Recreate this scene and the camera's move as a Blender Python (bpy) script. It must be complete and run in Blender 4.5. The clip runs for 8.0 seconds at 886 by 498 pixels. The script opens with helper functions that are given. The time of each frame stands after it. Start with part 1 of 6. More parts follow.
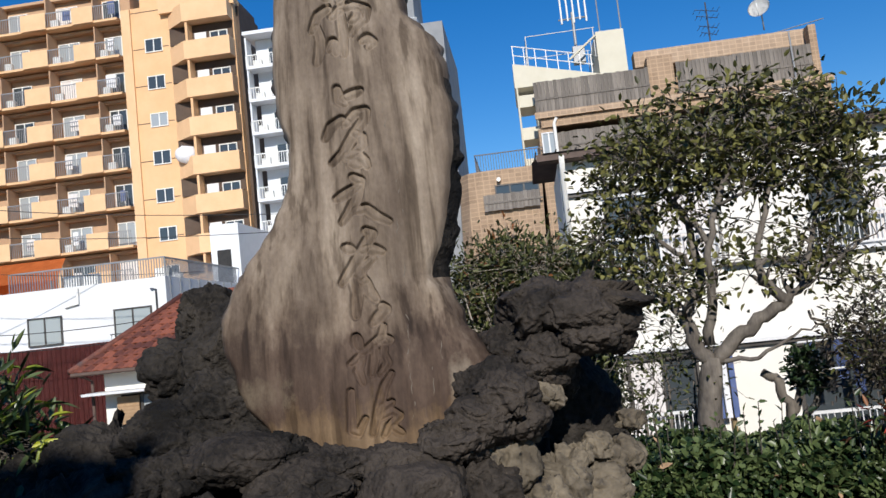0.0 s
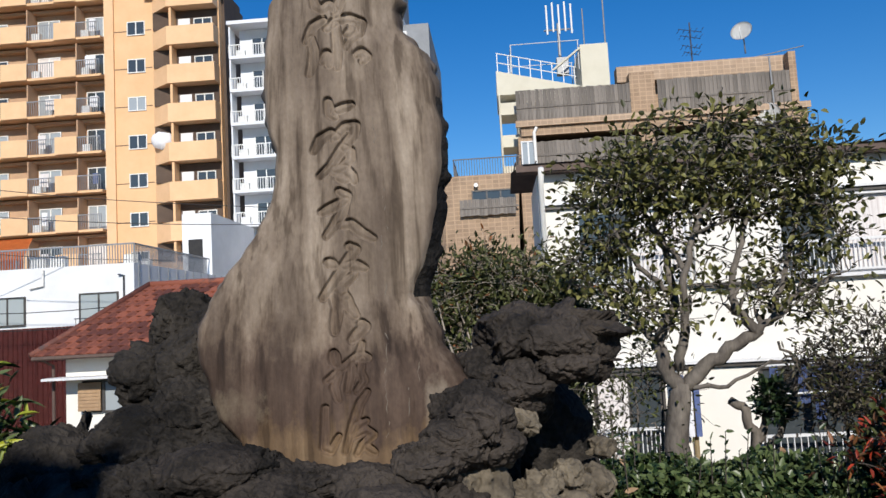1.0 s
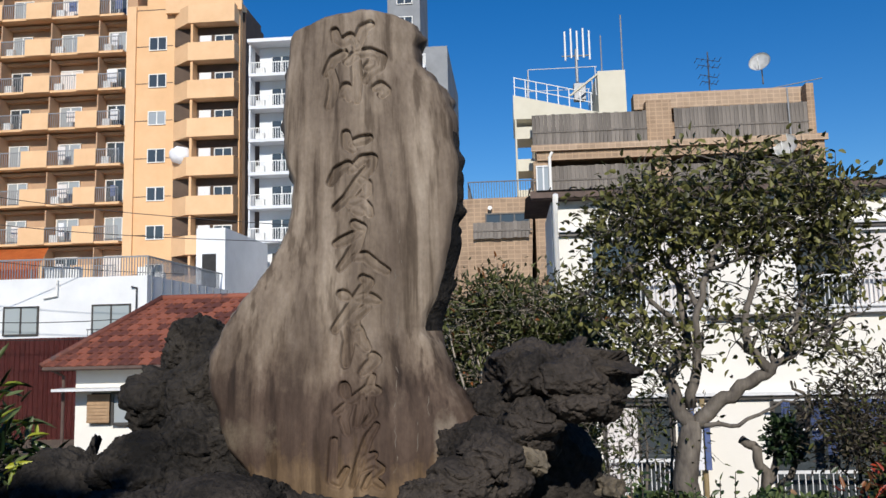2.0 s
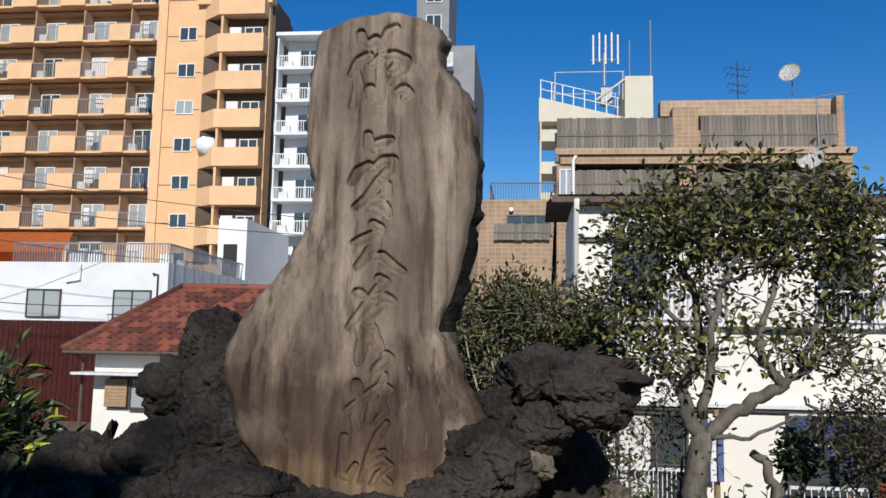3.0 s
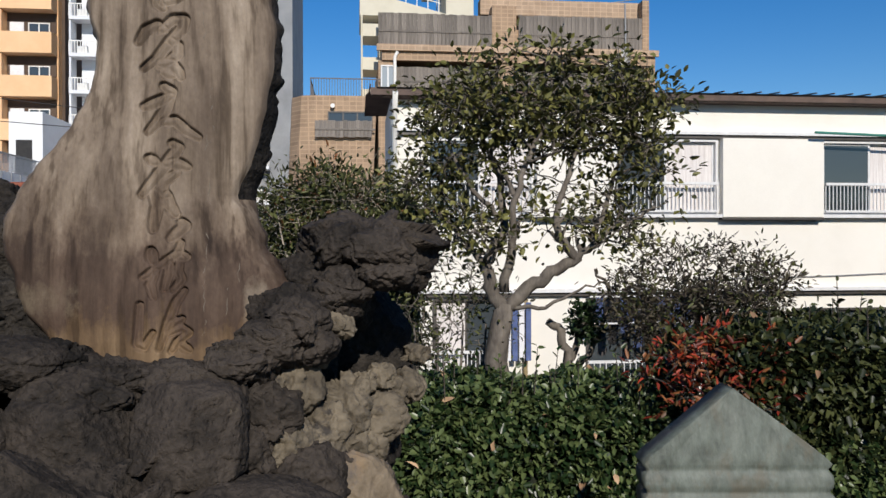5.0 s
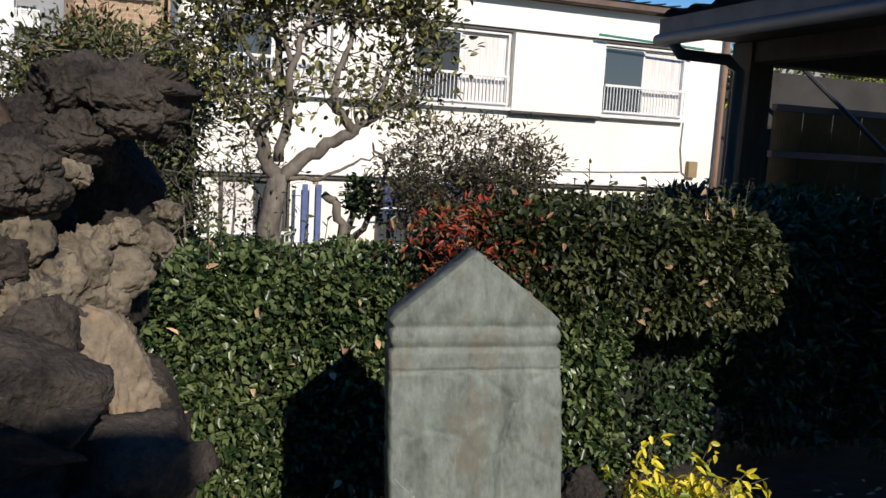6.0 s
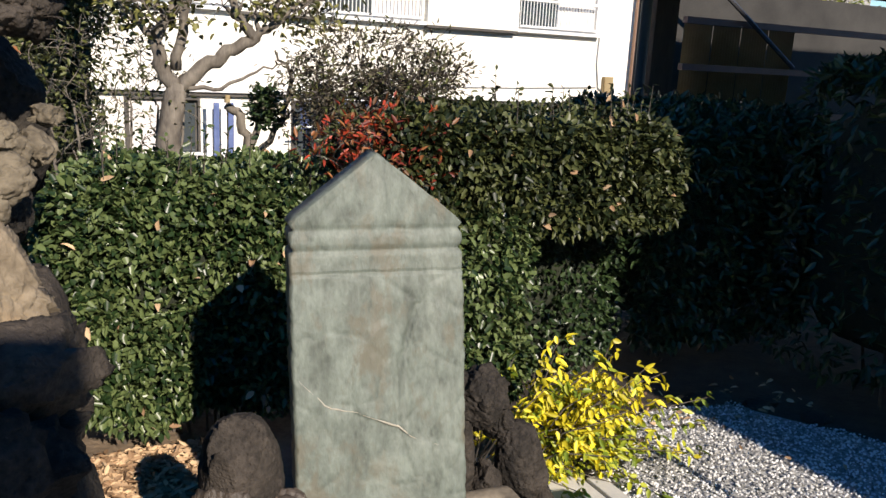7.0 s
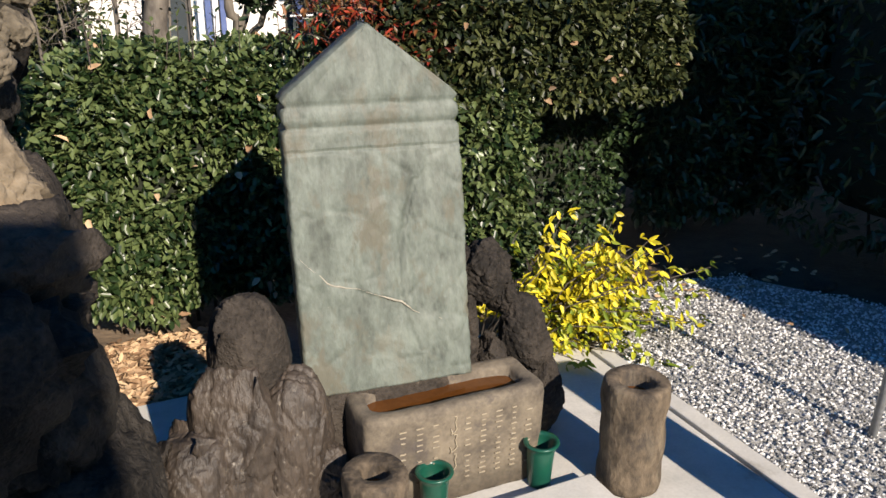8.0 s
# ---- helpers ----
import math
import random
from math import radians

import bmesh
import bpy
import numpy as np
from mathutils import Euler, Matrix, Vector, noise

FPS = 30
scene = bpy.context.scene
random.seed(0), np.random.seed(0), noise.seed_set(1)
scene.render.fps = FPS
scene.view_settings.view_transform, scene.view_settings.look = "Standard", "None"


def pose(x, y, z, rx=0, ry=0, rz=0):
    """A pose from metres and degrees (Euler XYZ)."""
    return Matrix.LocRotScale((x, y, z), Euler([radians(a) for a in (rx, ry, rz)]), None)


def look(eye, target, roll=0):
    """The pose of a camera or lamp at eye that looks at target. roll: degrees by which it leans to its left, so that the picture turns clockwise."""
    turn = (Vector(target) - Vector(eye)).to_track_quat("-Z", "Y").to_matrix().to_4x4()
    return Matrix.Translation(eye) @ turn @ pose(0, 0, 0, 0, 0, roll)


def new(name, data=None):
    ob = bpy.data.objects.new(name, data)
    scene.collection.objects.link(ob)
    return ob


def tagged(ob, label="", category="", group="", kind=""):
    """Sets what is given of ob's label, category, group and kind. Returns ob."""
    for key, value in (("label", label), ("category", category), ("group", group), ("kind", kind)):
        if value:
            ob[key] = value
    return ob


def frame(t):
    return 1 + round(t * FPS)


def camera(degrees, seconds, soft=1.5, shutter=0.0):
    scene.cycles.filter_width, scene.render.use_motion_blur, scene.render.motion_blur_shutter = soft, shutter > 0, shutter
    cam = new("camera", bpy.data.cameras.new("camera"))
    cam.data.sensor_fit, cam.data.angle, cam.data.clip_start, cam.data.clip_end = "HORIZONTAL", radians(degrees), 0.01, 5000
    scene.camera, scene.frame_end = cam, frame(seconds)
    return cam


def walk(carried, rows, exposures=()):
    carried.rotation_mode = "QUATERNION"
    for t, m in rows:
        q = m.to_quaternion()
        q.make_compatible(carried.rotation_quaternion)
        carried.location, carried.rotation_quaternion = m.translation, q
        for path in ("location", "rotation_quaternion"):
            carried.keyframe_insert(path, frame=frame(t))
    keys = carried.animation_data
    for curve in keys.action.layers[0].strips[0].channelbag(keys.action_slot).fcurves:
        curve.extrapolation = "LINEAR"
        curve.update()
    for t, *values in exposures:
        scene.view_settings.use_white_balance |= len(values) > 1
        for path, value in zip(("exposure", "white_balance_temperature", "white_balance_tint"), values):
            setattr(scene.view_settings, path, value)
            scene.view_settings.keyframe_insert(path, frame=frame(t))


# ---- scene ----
cam = camera(57.1, 8.0, soft=1.5)
PATH = [
    (0, (0.859, 0.207, 1.741), (0.657, 2.188, 1.923), -6.2),
    (0.5, (0.84, 0.211, 1.762), (0.704, 2.2, 1.917), -4.7),
    (1, (0.837, 0.204, 1.789), (0.701, 2.191, 1.971), -3.1),
    (1.5, (0.835, 0.203, 1.811), (0.7, 2.185, 2.043), -2.4),
    (3, (0.848, 0.17, 1.83), (0.635, 2.145, 2.062), 1.1),
    (3.5, (0.857, 0.167, 1.824), (0.733, 2.153, 2.028), 0.5),
    (4, (0.862, 0.172, 1.817), (0.761, 2.163, 1.97), -0.1),
    (4.2, (0.869, 0.171, 1.805), (0.769, 2.164, 1.934), -0.2),
    (5.3, (0.925, 0.149, 1.718), (1.343, 2.103, 1.64), 0.7),
    (5.5, (0.942, 0.149, 1.7), (1.483, 2.07, 1.573), 1.5),
    (6, (1.016, 0.132, 1.673), (1.713, 1.986, 1.402), 3.2),
    (6.5, (1.065, 0.116, 1.653), (1.9, 1.895, 1.278), 3.9),
    (7, (1.08, 0.105, 1.62), (1.944, 1.852, 1.171), 3.0),
    (7.5, (1.092, 0.1, 1.59), (1.936, 1.822, 1.022), 2.1),
    (8, (1.107, 0.103, 1.565), (1.93, 1.785, 0.863), 0.8),
]
walk(cam, [(t, look(eye, target, roll)) for t, eye, target, roll in PATH],
     [(0, -0.03, 6400, 10), (1.5, -0.13, 6400, 10), (4.0, -0.22, 6400, 10), (5.5, -0.1, 6700, 11), (6.5, 0.36, 7000, 12), (7.3, 0.72, 7250, 12), (8, 0.72, 7300, 12)])

# ---- light ----
SUN_DIR = Vector((-0.08, 0.866, -0.5)).normalized()
world = bpy.data.worlds.new("sky")
scene.world = world
world.use_nodes = True
wn = world.node_tree.nodes
sky = wn.new("ShaderNodeTexSky")
sky.sky_type = "NISHITA"
sky.sun_disc = False
sky.sun_elevation = radians(30)
sky.sun_rotation = math.atan2(-SUN_DIR.x, -SUN_DIR.y)
sky.ozone_density = 3.5
sky.dust_density = 0.0
sky.air_density = 1.0
deepen = wn.new("ShaderNodeHueSaturation")
deepen.inputs["Saturation"].default_value = 1.38
deepen.inputs["Hue"].default_value = 0.508
wn["Background"].inputs["Strength"].default_value = 0.115
world.node_tree.links.new(sky.outputs[0], deepen.inputs["Color"])
world.node_tree.links.new(deepen.outputs[0], wn["Background"].inputs["Color"])
sun_data = bpy.data.lights.new("sun", "SUN")
sun_data.energy = 5.0
sun_data.angle = radians(0.55)
sun_data.color = (1.0, 0.94, 0.86)
sun = new("sun", sun_data)
sun.rotation_euler = SUN_DIR.to_track_quat("-Z", "Y").to_euler()
sun.location = (0, -5, 20)
scene.view_settings.exposure = 0.0


# ---- materials ----
def mat(name, dark, light, scale=8.0, rough=0.7, bump=0.2, fine=60.0, stretch=(1, 1, 1), metal=0.0,
        spots=None, spot_scale=3.0, spot_at=0.6, island=0.0, per_object=0.0, spec=0.5, bump_dist=0.01, translucent=0.0, pits=0.0, lo=0.3, hi=0.7):
    """Two colours mixed by coarse and fine noise, an optional third in patches, and a fine relief."""
    m = bpy.data.materials.new(name)
    m.use_nodes = True
    nt = m.node_tree
    n, l = nt.nodes, nt.links
    bsdf = n["Principled BSDF"]
    tc = n.new("ShaderNodeTexCoord")
    mp = n.new("ShaderNodeMapping")
    mp.inputs["Scale"].default_value = stretch
    l.new(tc.outputs["Object"], mp.inputs["Vector"])
    big = n.new("ShaderNodeTexNoise")
    big.inputs["Scale"].default_value = scale
    big.inputs["Detail"].default_value = 6
    big.inputs["Roughness"].default_value = 0.65
    l.new(mp.outputs[0], big.inputs["Vector"])
    small = n.new("ShaderNodeTexNoise")
    small.inputs["Scale"].default_value = fine
    small.inputs["Detail"].default_value = 4
    l.new(mp.outputs[0], small.inputs["Vector"])
    ramp = n.new("ShaderNodeValToRGB")
    ramp.color_ramp.elements[0].position, ramp.color_ramp.elements[1].position = lo, hi
    ramp.color_ramp.elements[0].color, ramp.color_ramp.elements[1].color = (*dark, 1), (*light, 1)
    add = n.new("ShaderNodeMath")
    add.operation = "MULTIPLY_ADD"
    l.new(small.outputs["Fac"], add.inputs[0])
    add.inputs[1].default_value = 0.35
    l.new(big.outputs["Fac"], add.inputs[2])
    sub = n.new("ShaderNodeMath")
    sub.operation = "SUBTRACT"
    l.new(add.outputs[0], sub.inputs[0])
    sub.inputs[1].default_value = 0.175
    value = sub.outputs[0]
    for amount, kind, out in ((island, "ShaderNodeNewGeometry", "Random Per Island"), (per_object, "ShaderNodeObjectInfo", "Random")):
        if amount:
            rnd = n.new(kind)
            mul = n.new("ShaderNodeMath")
            mul.operation = "MULTIPLY_ADD"
            l.new(rnd.outputs[out], mul.inputs[0])
            mul.inputs[1].default_value = amount
            l.new(value, mul.inputs[2])
            shift = n.new("ShaderNodeMath")
            shift.operation = "SUBTRACT"
            l.new(mul.outputs[0], shift.inputs[0])
            shift.inputs[1].default_value = amount / 2
            value = shift.outputs[0]
    l.new(value, ramp.inputs["Fac"])
    colour = ramp.outputs["Color"]
    if spots:
        patch = n.new("ShaderNodeTexNoise")
        patch.inputs["Scale"].default_value = spot_scale
        patch.inputs["Detail"].default_value = 7
        patch.inputs["Roughness"].default_value = 0.7
        l.new(mp.outputs[0], patch.inputs["Vector"])
        pr = n.new("ShaderNodeValToRGB")
        pr.color_ramp.elements[0].position, pr.color_ramp.elements[1].position = spot_at, spot_at + 0.09
        l.new(patch.outputs["Fac"], pr.inputs["Fac"])
        mix = n.new("ShaderNodeMix")
        mix.data_type = "RGBA"
        l.new(pr.outputs["Color"], mix.inputs["Factor"])
        l.new(colour, mix.inputs["A"])
        mix.inputs["B"].default_value = (*spots, 1)
        colour = mix.outputs["Result"]
    l.new(colour, bsdf.inputs["Base Color"])
    bsdf.inputs["Roughness"].default_value = rough
    bsdf.inputs["Metallic"].default_value = metal
    bsdf.inputs["Specular IOR Level"].default_value = spec
    if bump:
        bp = n.new("ShaderNodeBump")
        bp.inputs["Strength"].default_value = bump
        bp.inputs["Distance"].default_value = bump_dist
        l.new(add.outputs[0], bp.inputs["Height"])
        l.new(bp.outputs[0], bsdf.inputs["Normal"])
        if pits:
            vor = n.new("ShaderNodeTexVoronoi")
            vor.inputs["Scale"].default_value = pits
            l.new(mp.outputs[0], vor.inputs["Vector"])
            hole = n.new("ShaderNodeMapRange")
            hole.inputs["From Min"].default_value, hole.inputs["From Max"].default_value = 0.05, 0.4
            l.new(vor.outputs["Distance"], hole.inputs["Value"])
            bp2 = n.new("ShaderNodeBump")
            bp2.inputs["Strength"].default_value = 0.5
            bp2.inputs["Distance"].default_value = 0.35 / pits
            l.new(hole.outputs[0], bp2.inputs["Height"])
            l.new(bp.outputs[0], bp2.inputs["Normal"])
            l.new(bp2.outputs[0], bsdf.inputs["Normal"])
    if translucent:
        tr = n.new("ShaderNodeBsdfTranslucent")
        l.new(colour, tr.inputs["Color"])
        ms = n.new("ShaderNodeMixShader")
        ms.inputs[0].default_value = translucent
        l.new(bsdf.outputs[0], ms.inputs[1])
        l.new(tr.outputs[0], ms.inputs[2])
        l.new(ms.outputs[0], n["Material Output"].inputs["Surface"])
    return m


def tiled(m, wide, high, joint):
    """Adds the pale joints of wall tiles to a material, laid along the wall and by height."""
    n, l = m.node_tree.nodes, m.node_tree.links
    bsdf = n["Principled BSDF"]
    old = bsdf.inputs["Base Color"].links[0].from_socket
    tc = n.new("ShaderNodeTexCoord")
    sep = n.new("ShaderNodeSeparateXYZ")
    l.new(tc.outputs["Object"], sep.inputs[0])
    add = n.new("ShaderNodeMath")
    l.new(sep.outputs["X"], add.inputs[0])
    l.new(sep.outputs["Y"], add.inputs[1])
    com = n.new("ShaderNodeCombineXYZ")
    l.new(add.outputs[0], com.inputs["X"])
    l.new(sep.outputs["Z"], com.inputs["Y"])
    br = n.new("ShaderNodeTexBrick")
    br.offset = 0.0
    br.inputs["Scale"].default_value = 1.0
    br.inputs["Brick Width"].default_value, br.inputs["Row Height"].default_value = wide, high
    br.inputs["Mortar Size"].default_value = 0.025
    br.inputs["Color1"].default_value = (0.86, 0.86, 0.86, 1)
    br.inputs["Color2"].default_value = (1.06, 1.06, 1.06, 1)
    br.inputs["Mortar"].default_value = (joint, joint, joint, 1)
    l.new(com.outputs[0], br.inputs["Vector"])
    mix = n.new("ShaderNodeMix")
    mix.data_type = "RGBA"
    mix.blend_type = "MULTIPLY"
    mix.inputs["Factor"].default_value = 1.0
    l.new(old, mix.inputs["A"])
    l.new(br.outputs["Color"], mix.inputs["B"])
    l.new(mix.outputs["Result"], bsdf.inputs["Base Color"])


def glass_mat(name, tint):
    m = bpy.data.materials.new(name)
    m.use_nodes = True
    b = m.node_tree.nodes["Principled BSDF"]
    b.inputs["Base Color"].default_value = (*tint, 1)
    b.inputs["Roughness"].default_value = 0.06
    b.inputs["Specular IOR Level"].default_value = 0.8
    return m


M = {
    "lava": mat("lava_rock", (0.007, 0.0062, 0.0054), (0.042, 0.036, 0.03), 5, 0.92, 1.0, 70, spots=(0.07, 0.062, 0.05), spot_scale=16, spot_at=0.63, bump_dist=0.025, pits=70.0, lo=0.38, hi=0.64, spec=0.25),
    "lava_brown": mat("brown_lava_rock", (0.011, 0.009, 0.0073), (0.054, 0.044, 0.036), 5, 0.85, 1.0, 70, spots=(0.125, 0.105, 0.08), spot_scale=14, spot_at=0.64, bump_dist=0.02, pits=90.0, lo=0.36, hi=0.64, spec=0.3),
    "pale_rock": mat("pale_rock", (0.065, 0.054, 0.04), (0.2, 0.168, 0.122), 8, 0.88, 1.0, 60, spots=(0.05, 0.044, 0.038), spot_scale=9, spot_at=0.58, bump_dist=0.012, spec=0.25),
    "ochre_rock": mat("ochre_rock", (0.09, 0.068, 0.043), (0.25, 0.2, 0.14), 7, 0.88, 0.9, 40, spots=(0.09, 0.08, 0.075), spot_scale=5, spot_at=0.56, bump_dist=0.018),
    "streaked_rock": mat("streaked_rock", (0.016, 0.012, 0.0095), (0.082, 0.062, 0.047), 7, 0.6, 0.9, 60, stretch=(1.5, 1.5, 0.5), spots=(0.28, 0.25, 0.21), spot_scale=10, spot_at=0.62, bump_dist=0.014),
    "stele": mat("green_schist", (0.052, 0.063, 0.052), (0.142, 0.168, 0.144), 13, 0.62, 0.8, 70, stretch=(1.25, 1, 0.6), spots=(0.098, 0.096, 0.072), spot_scale=7, spot_at=0.52, bump_dist=0.006, lo=0.3, hi=0.7),
    "lichen": mat("pale_lichen", (0.1, 0.085, 0.068), (0.2, 0.175, 0.14), 30, 0.9, 0.2),
    "vein": mat("quartz_vein", (0.2, 0.19, 0.155), (0.36, 0.33, 0.27), 20, 0.7, 0.3),
    "concrete": mat("concrete", (0.4, 0.39, 0.36), (0.56, 0.54, 0.5), 5, 0.85, 0.25, 120, spots=(0.33, 0.31, 0.27), spot_scale=4, spot_at=0.62, bump_dist=0.004),
    "basin": mat("basin_stone", (0.06, 0.049, 0.038), (0.2, 0.165, 0.12), 7, 0.82, 0.7, 70, spots=(0.07, 0.058, 0.05), spot_scale=5, spot_at=0.56, bump_dist=0.008),
    "basin_text": mat("basin_lettering", (0.24, 0.2, 0.145), (0.34, 0.29, 0.21), 30, 0.9, 0.2),
    "post": mat("weathered_post", (0.035, 0.026, 0.018), (0.16, 0.12, 0.08), 9, 0.85, 0.9, 60, stretch=(1, 1, 0.6), spots=(0.032, 0.026, 0.022), spot_scale=5, spot_at=0.52, bump_dist=0.012, lo=0.36, hi=0.64),
    "cup": mat("green_plastic", (0.004, 0.05, 0.032), (0.007, 0.075, 0.048), 4, 0.3, 0.03),
    "water": mat("rusty_water", (0.07, 0.025, 0.006), (0.12, 0.045, 0.012), 5, 0.06, 0.02),
    "soil": mat("garden_soil", (0.075, 0.052, 0.035), (0.2, 0.145, 0.095), 3, 0.95, 0.8, 40, bump_dist=0.03),
    # leafy soil with the deep shade under shrubs and shelter in its colour
    "shaded_soil": mat("shade_dark_leafy_soil", (0.012, 0.009, 0.007), (0.045, 0.034, 0.025), 9, 0.95, 0.9, 60, spots=(0.09, 0.062, 0.04), spot_scale=26, spot_at=0.64, bump_dist=0.02),
    "gravel_bed": mat("gravel_bed", (0.16, 0.16, 0.155), (0.5, 0.5, 0.49), 60, 0.9, 1.0, 150),
    "gravel": mat("gravel_stones", (0.17, 0.17, 0.168), (0.68, 0.67, 0.65), 3, 0.8, 0.3, 90, island=1.2),
    "leaf": mat("camellia_leaf", (0.04, 0.044, 0.013), (0.19, 0.185, 0.058), 5, 0.48, 0.0, 30, island=1.0, translucent=0.16, spec=0.35),
    "hedge_leaf": mat("hedge_leaf", (0.016, 0.034, 0.011), (0.105, 0.14, 0.052), 5, 0.36, 0.0, 30, island=1.0, translucent=0.12, spec=0.42),
    # dull brown-green, lowered further for the shade on the taller shrub
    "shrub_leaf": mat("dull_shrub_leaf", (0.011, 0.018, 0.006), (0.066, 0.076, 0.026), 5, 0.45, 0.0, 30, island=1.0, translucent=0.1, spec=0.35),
    # grey wall colour taken down to near black for its shade
    "dark_wall": mat("shade_dark_wall", (0.018, 0.017, 0.016), (0.042, 0.04, 0.037), 2, 0.9, 0.2),
    # darkened leaf colour that carries the shade of the deep shrubs
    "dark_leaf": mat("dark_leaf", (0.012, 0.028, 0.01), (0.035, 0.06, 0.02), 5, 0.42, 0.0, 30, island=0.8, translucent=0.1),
    "bush_leaf": mat("olive_leaf", (0.03, 0.036, 0.012), (0.1, 0.11, 0.035), 5, 0.5, 0.0, 30, island=0.9, translucent=0.15, spec=0.35),
    "purple_leaf": mat("purplish_leaf", (0.035, 0.026, 0.02), (0.105, 0.09, 0.055), 5, 0.5, 0.0, 30, island=0.9, translucent=0.2),
    "yellow_leaf": mat("yellow_leaf", (0.42, 0.36, 0.02), (0.75, 0.63, 0.04), 5, 0.45, 0.0, 30, island=0.9, translucent=0.25),
    "lime_leaf": mat("lime_leaf", (0.14, 0.2, 0.02), (0.42, 0.44, 0.04), 5, 0.45, 0.0, 30, island=0.9, translucent=0.25),
    "red_leaf": mat("red_leaf", (0.12, 0.02, 0.012), (0.4, 0.05, 0.02), 5, 0.5, 0.0, 30, island=0.9, translucent=0.25),
    "orange_leaf": mat("orange_leaf", (0.11, 0.05, 0.018), (0.27, 0.1, 0.03), 5, 0.5, 0.0, 30, island=0.9, translucent=0.25),
    "dry_leaf": mat("dry_leaf", (0.22, 0.13, 0.07), (0.55, 0.38, 0.23), 5, 0.8, 0.0, 30, island=0.9),
    # near-black core colour paints the shade between the leaves
    "hedge_core": mat("hedge_inner_shade", (0.006, 0.01, 0.005), (0.018, 0.022, 0.01), 20, 0.95, 0.6, bump_dist=0.03),
    "bark": mat("grey_bark", (0.06, 0.05, 0.042), (0.2, 0.175, 0.145), 14, 0.9, 0.8, 70, stretch=(1, 1, 0.4), bump_dist=0.008),
    "pale_bark": mat("pale_stem", (0.22, 0.19, 0.15), (0.42, 0.37, 0.3), 14, 0.9, 0.4),
    "dark_bark": mat("dark_twig", (0.035, 0.028, 0.022), (0.1, 0.085, 0.07), 14, 0.9, 0.5),
    "house_wall": mat("cream_stucco", (0.73, 0.7, 0.625), (0.82, 0.79, 0.715), 0.8, 0.85, 0.1, 90, spots=(0.69, 0.655, 0.57), spot_scale=1.1, spot_at=0.66),
    "white_paint": mat("white_paint", (0.74, 0.73, 0.68), (0.82, 0.81, 0.77), 3, 0.6, 0.05),
    "roof_dark": mat("dark_roof_tile", (0.045, 0.035, 0.032), (0.11, 0.085, 0.075), 5, 0.6, 0.4),
    "fascia": mat("brown_fascia", (0.07, 0.045, 0.035), (0.13, 0.085, 0.065), 5, 0.7, 0.2),
    # black for dark laundry, and for shade painted into openings
    "black": mat("black_cloth_and_shade", (0.012, 0.012, 0.012), (0.03, 0.028, 0.026), 5, 0.8, 0.0),
    "alu": mat("white_aluminium", (0.6, 0.6, 0.59), (0.74, 0.74, 0.73), 9, 0.45, 0.0),
    "bronze_frame": mat("bronze_sash", (0.05, 0.045, 0.04), (0.1, 0.09, 0.08), 9, 0.45, 0.0, metal=0.3),
    "glass": glass_mat("window_glass", (0.05, 0.06, 0.065)),
    "pale_glass": glass_mat("frosted_glass", (0.33, 0.36, 0.37)),
    "curtain": mat("curtain", (0.55, 0.5, 0.47), (0.78, 0.75, 0.72), 6, 0.9, 0.3, stretch=(6, 1, 0.3)),
    "green_pole": mat("green_awning_pole", (0.02, 0.16, 0.12), (0.03, 0.22, 0.17), 9, 0.5, 0.0),
    "pipe_blue": mat("blue_grey_pipe", (0.03, 0.05, 0.065), (0.05, 0.075, 0.095), 4, 0.5, 0.0),
    "pipe_brown": mat("brown_pipe", (0.16, 0.085, 0.05), (0.24, 0.14, 0.09), 4, 0.6, 0.0),
    "timber": mat("dark_timber", (0.022, 0.016, 0.013), (0.06, 0.045, 0.036), 8, 0.75, 0.4, stretch=(1, 1, 0.2)),
    "shed_roof": mat("grey_corrugated_roof", (0.06, 0.06, 0.062), (0.13, 0.13, 0.13), 5, 0.6, 0.2),
    "panel_yellow": mat("yellowed_corrugated_panel", (0.36, 0.27, 0.14), (0.52, 0.41, 0.23), 3, 0.6, 0.1, translucent=0.45),
    "red_steel": mat("dark_red_steel", (0.06, 0.018, 0.015), (0.1, 0.03, 0.025), 6, 0.6, 0.1),
    "red_sheet": mat("red_corrugated_sheet", (0.09, 0.018, 0.014), (0.15, 0.03, 0.024), 3, 0.6, 0.1),
    "grey_wall": mat("grey_wall", (0.2, 0.19, 0.18), (0.32, 0.31, 0.3), 2, 0.85, 0.2),
    "red_tile": mat("red_roof_tile", (0.1, 0.032, 0.021), (0.27, 0.085, 0.047), 4, 0.75, 0.3, 30, per_object=0.6, spots=(0.08, 0.045, 0.04), spot_scale=1.6, spot_at=0.56),
    "orange_wall": mat("orange_tile_wall", (0.66, 0.4, 0.2), (0.75, 0.47, 0.25), 0.5, 0.75, 0.05, 40),
    "orange_panel": mat("peach_balcony_panel", (0.68, 0.43, 0.23), (0.77, 0.5, 0.28), 0.7, 0.75, 0.05, 40, per_object=0.15),
    # peach wall darkened for its deep shade; the joints share this colour
    "orange_side": mat("side_shade_and_joints", (0.065, 0.042, 0.03), (0.11, 0.074, 0.05), 0.6, 0.85, 0.1),
    # peach wall colour lowered for the shade inside the balconies
    "recess_shade": mat("shaded_balcony_wall", (0.4, 0.25, 0.15), (0.54, 0.35, 0.21), 0.5, 0.9, 0.0),
    "orange_awning": mat("orange_awning", (0.6, 0.16, 0.03), (0.72, 0.22, 0.05), 2, 0.8, 0.0),
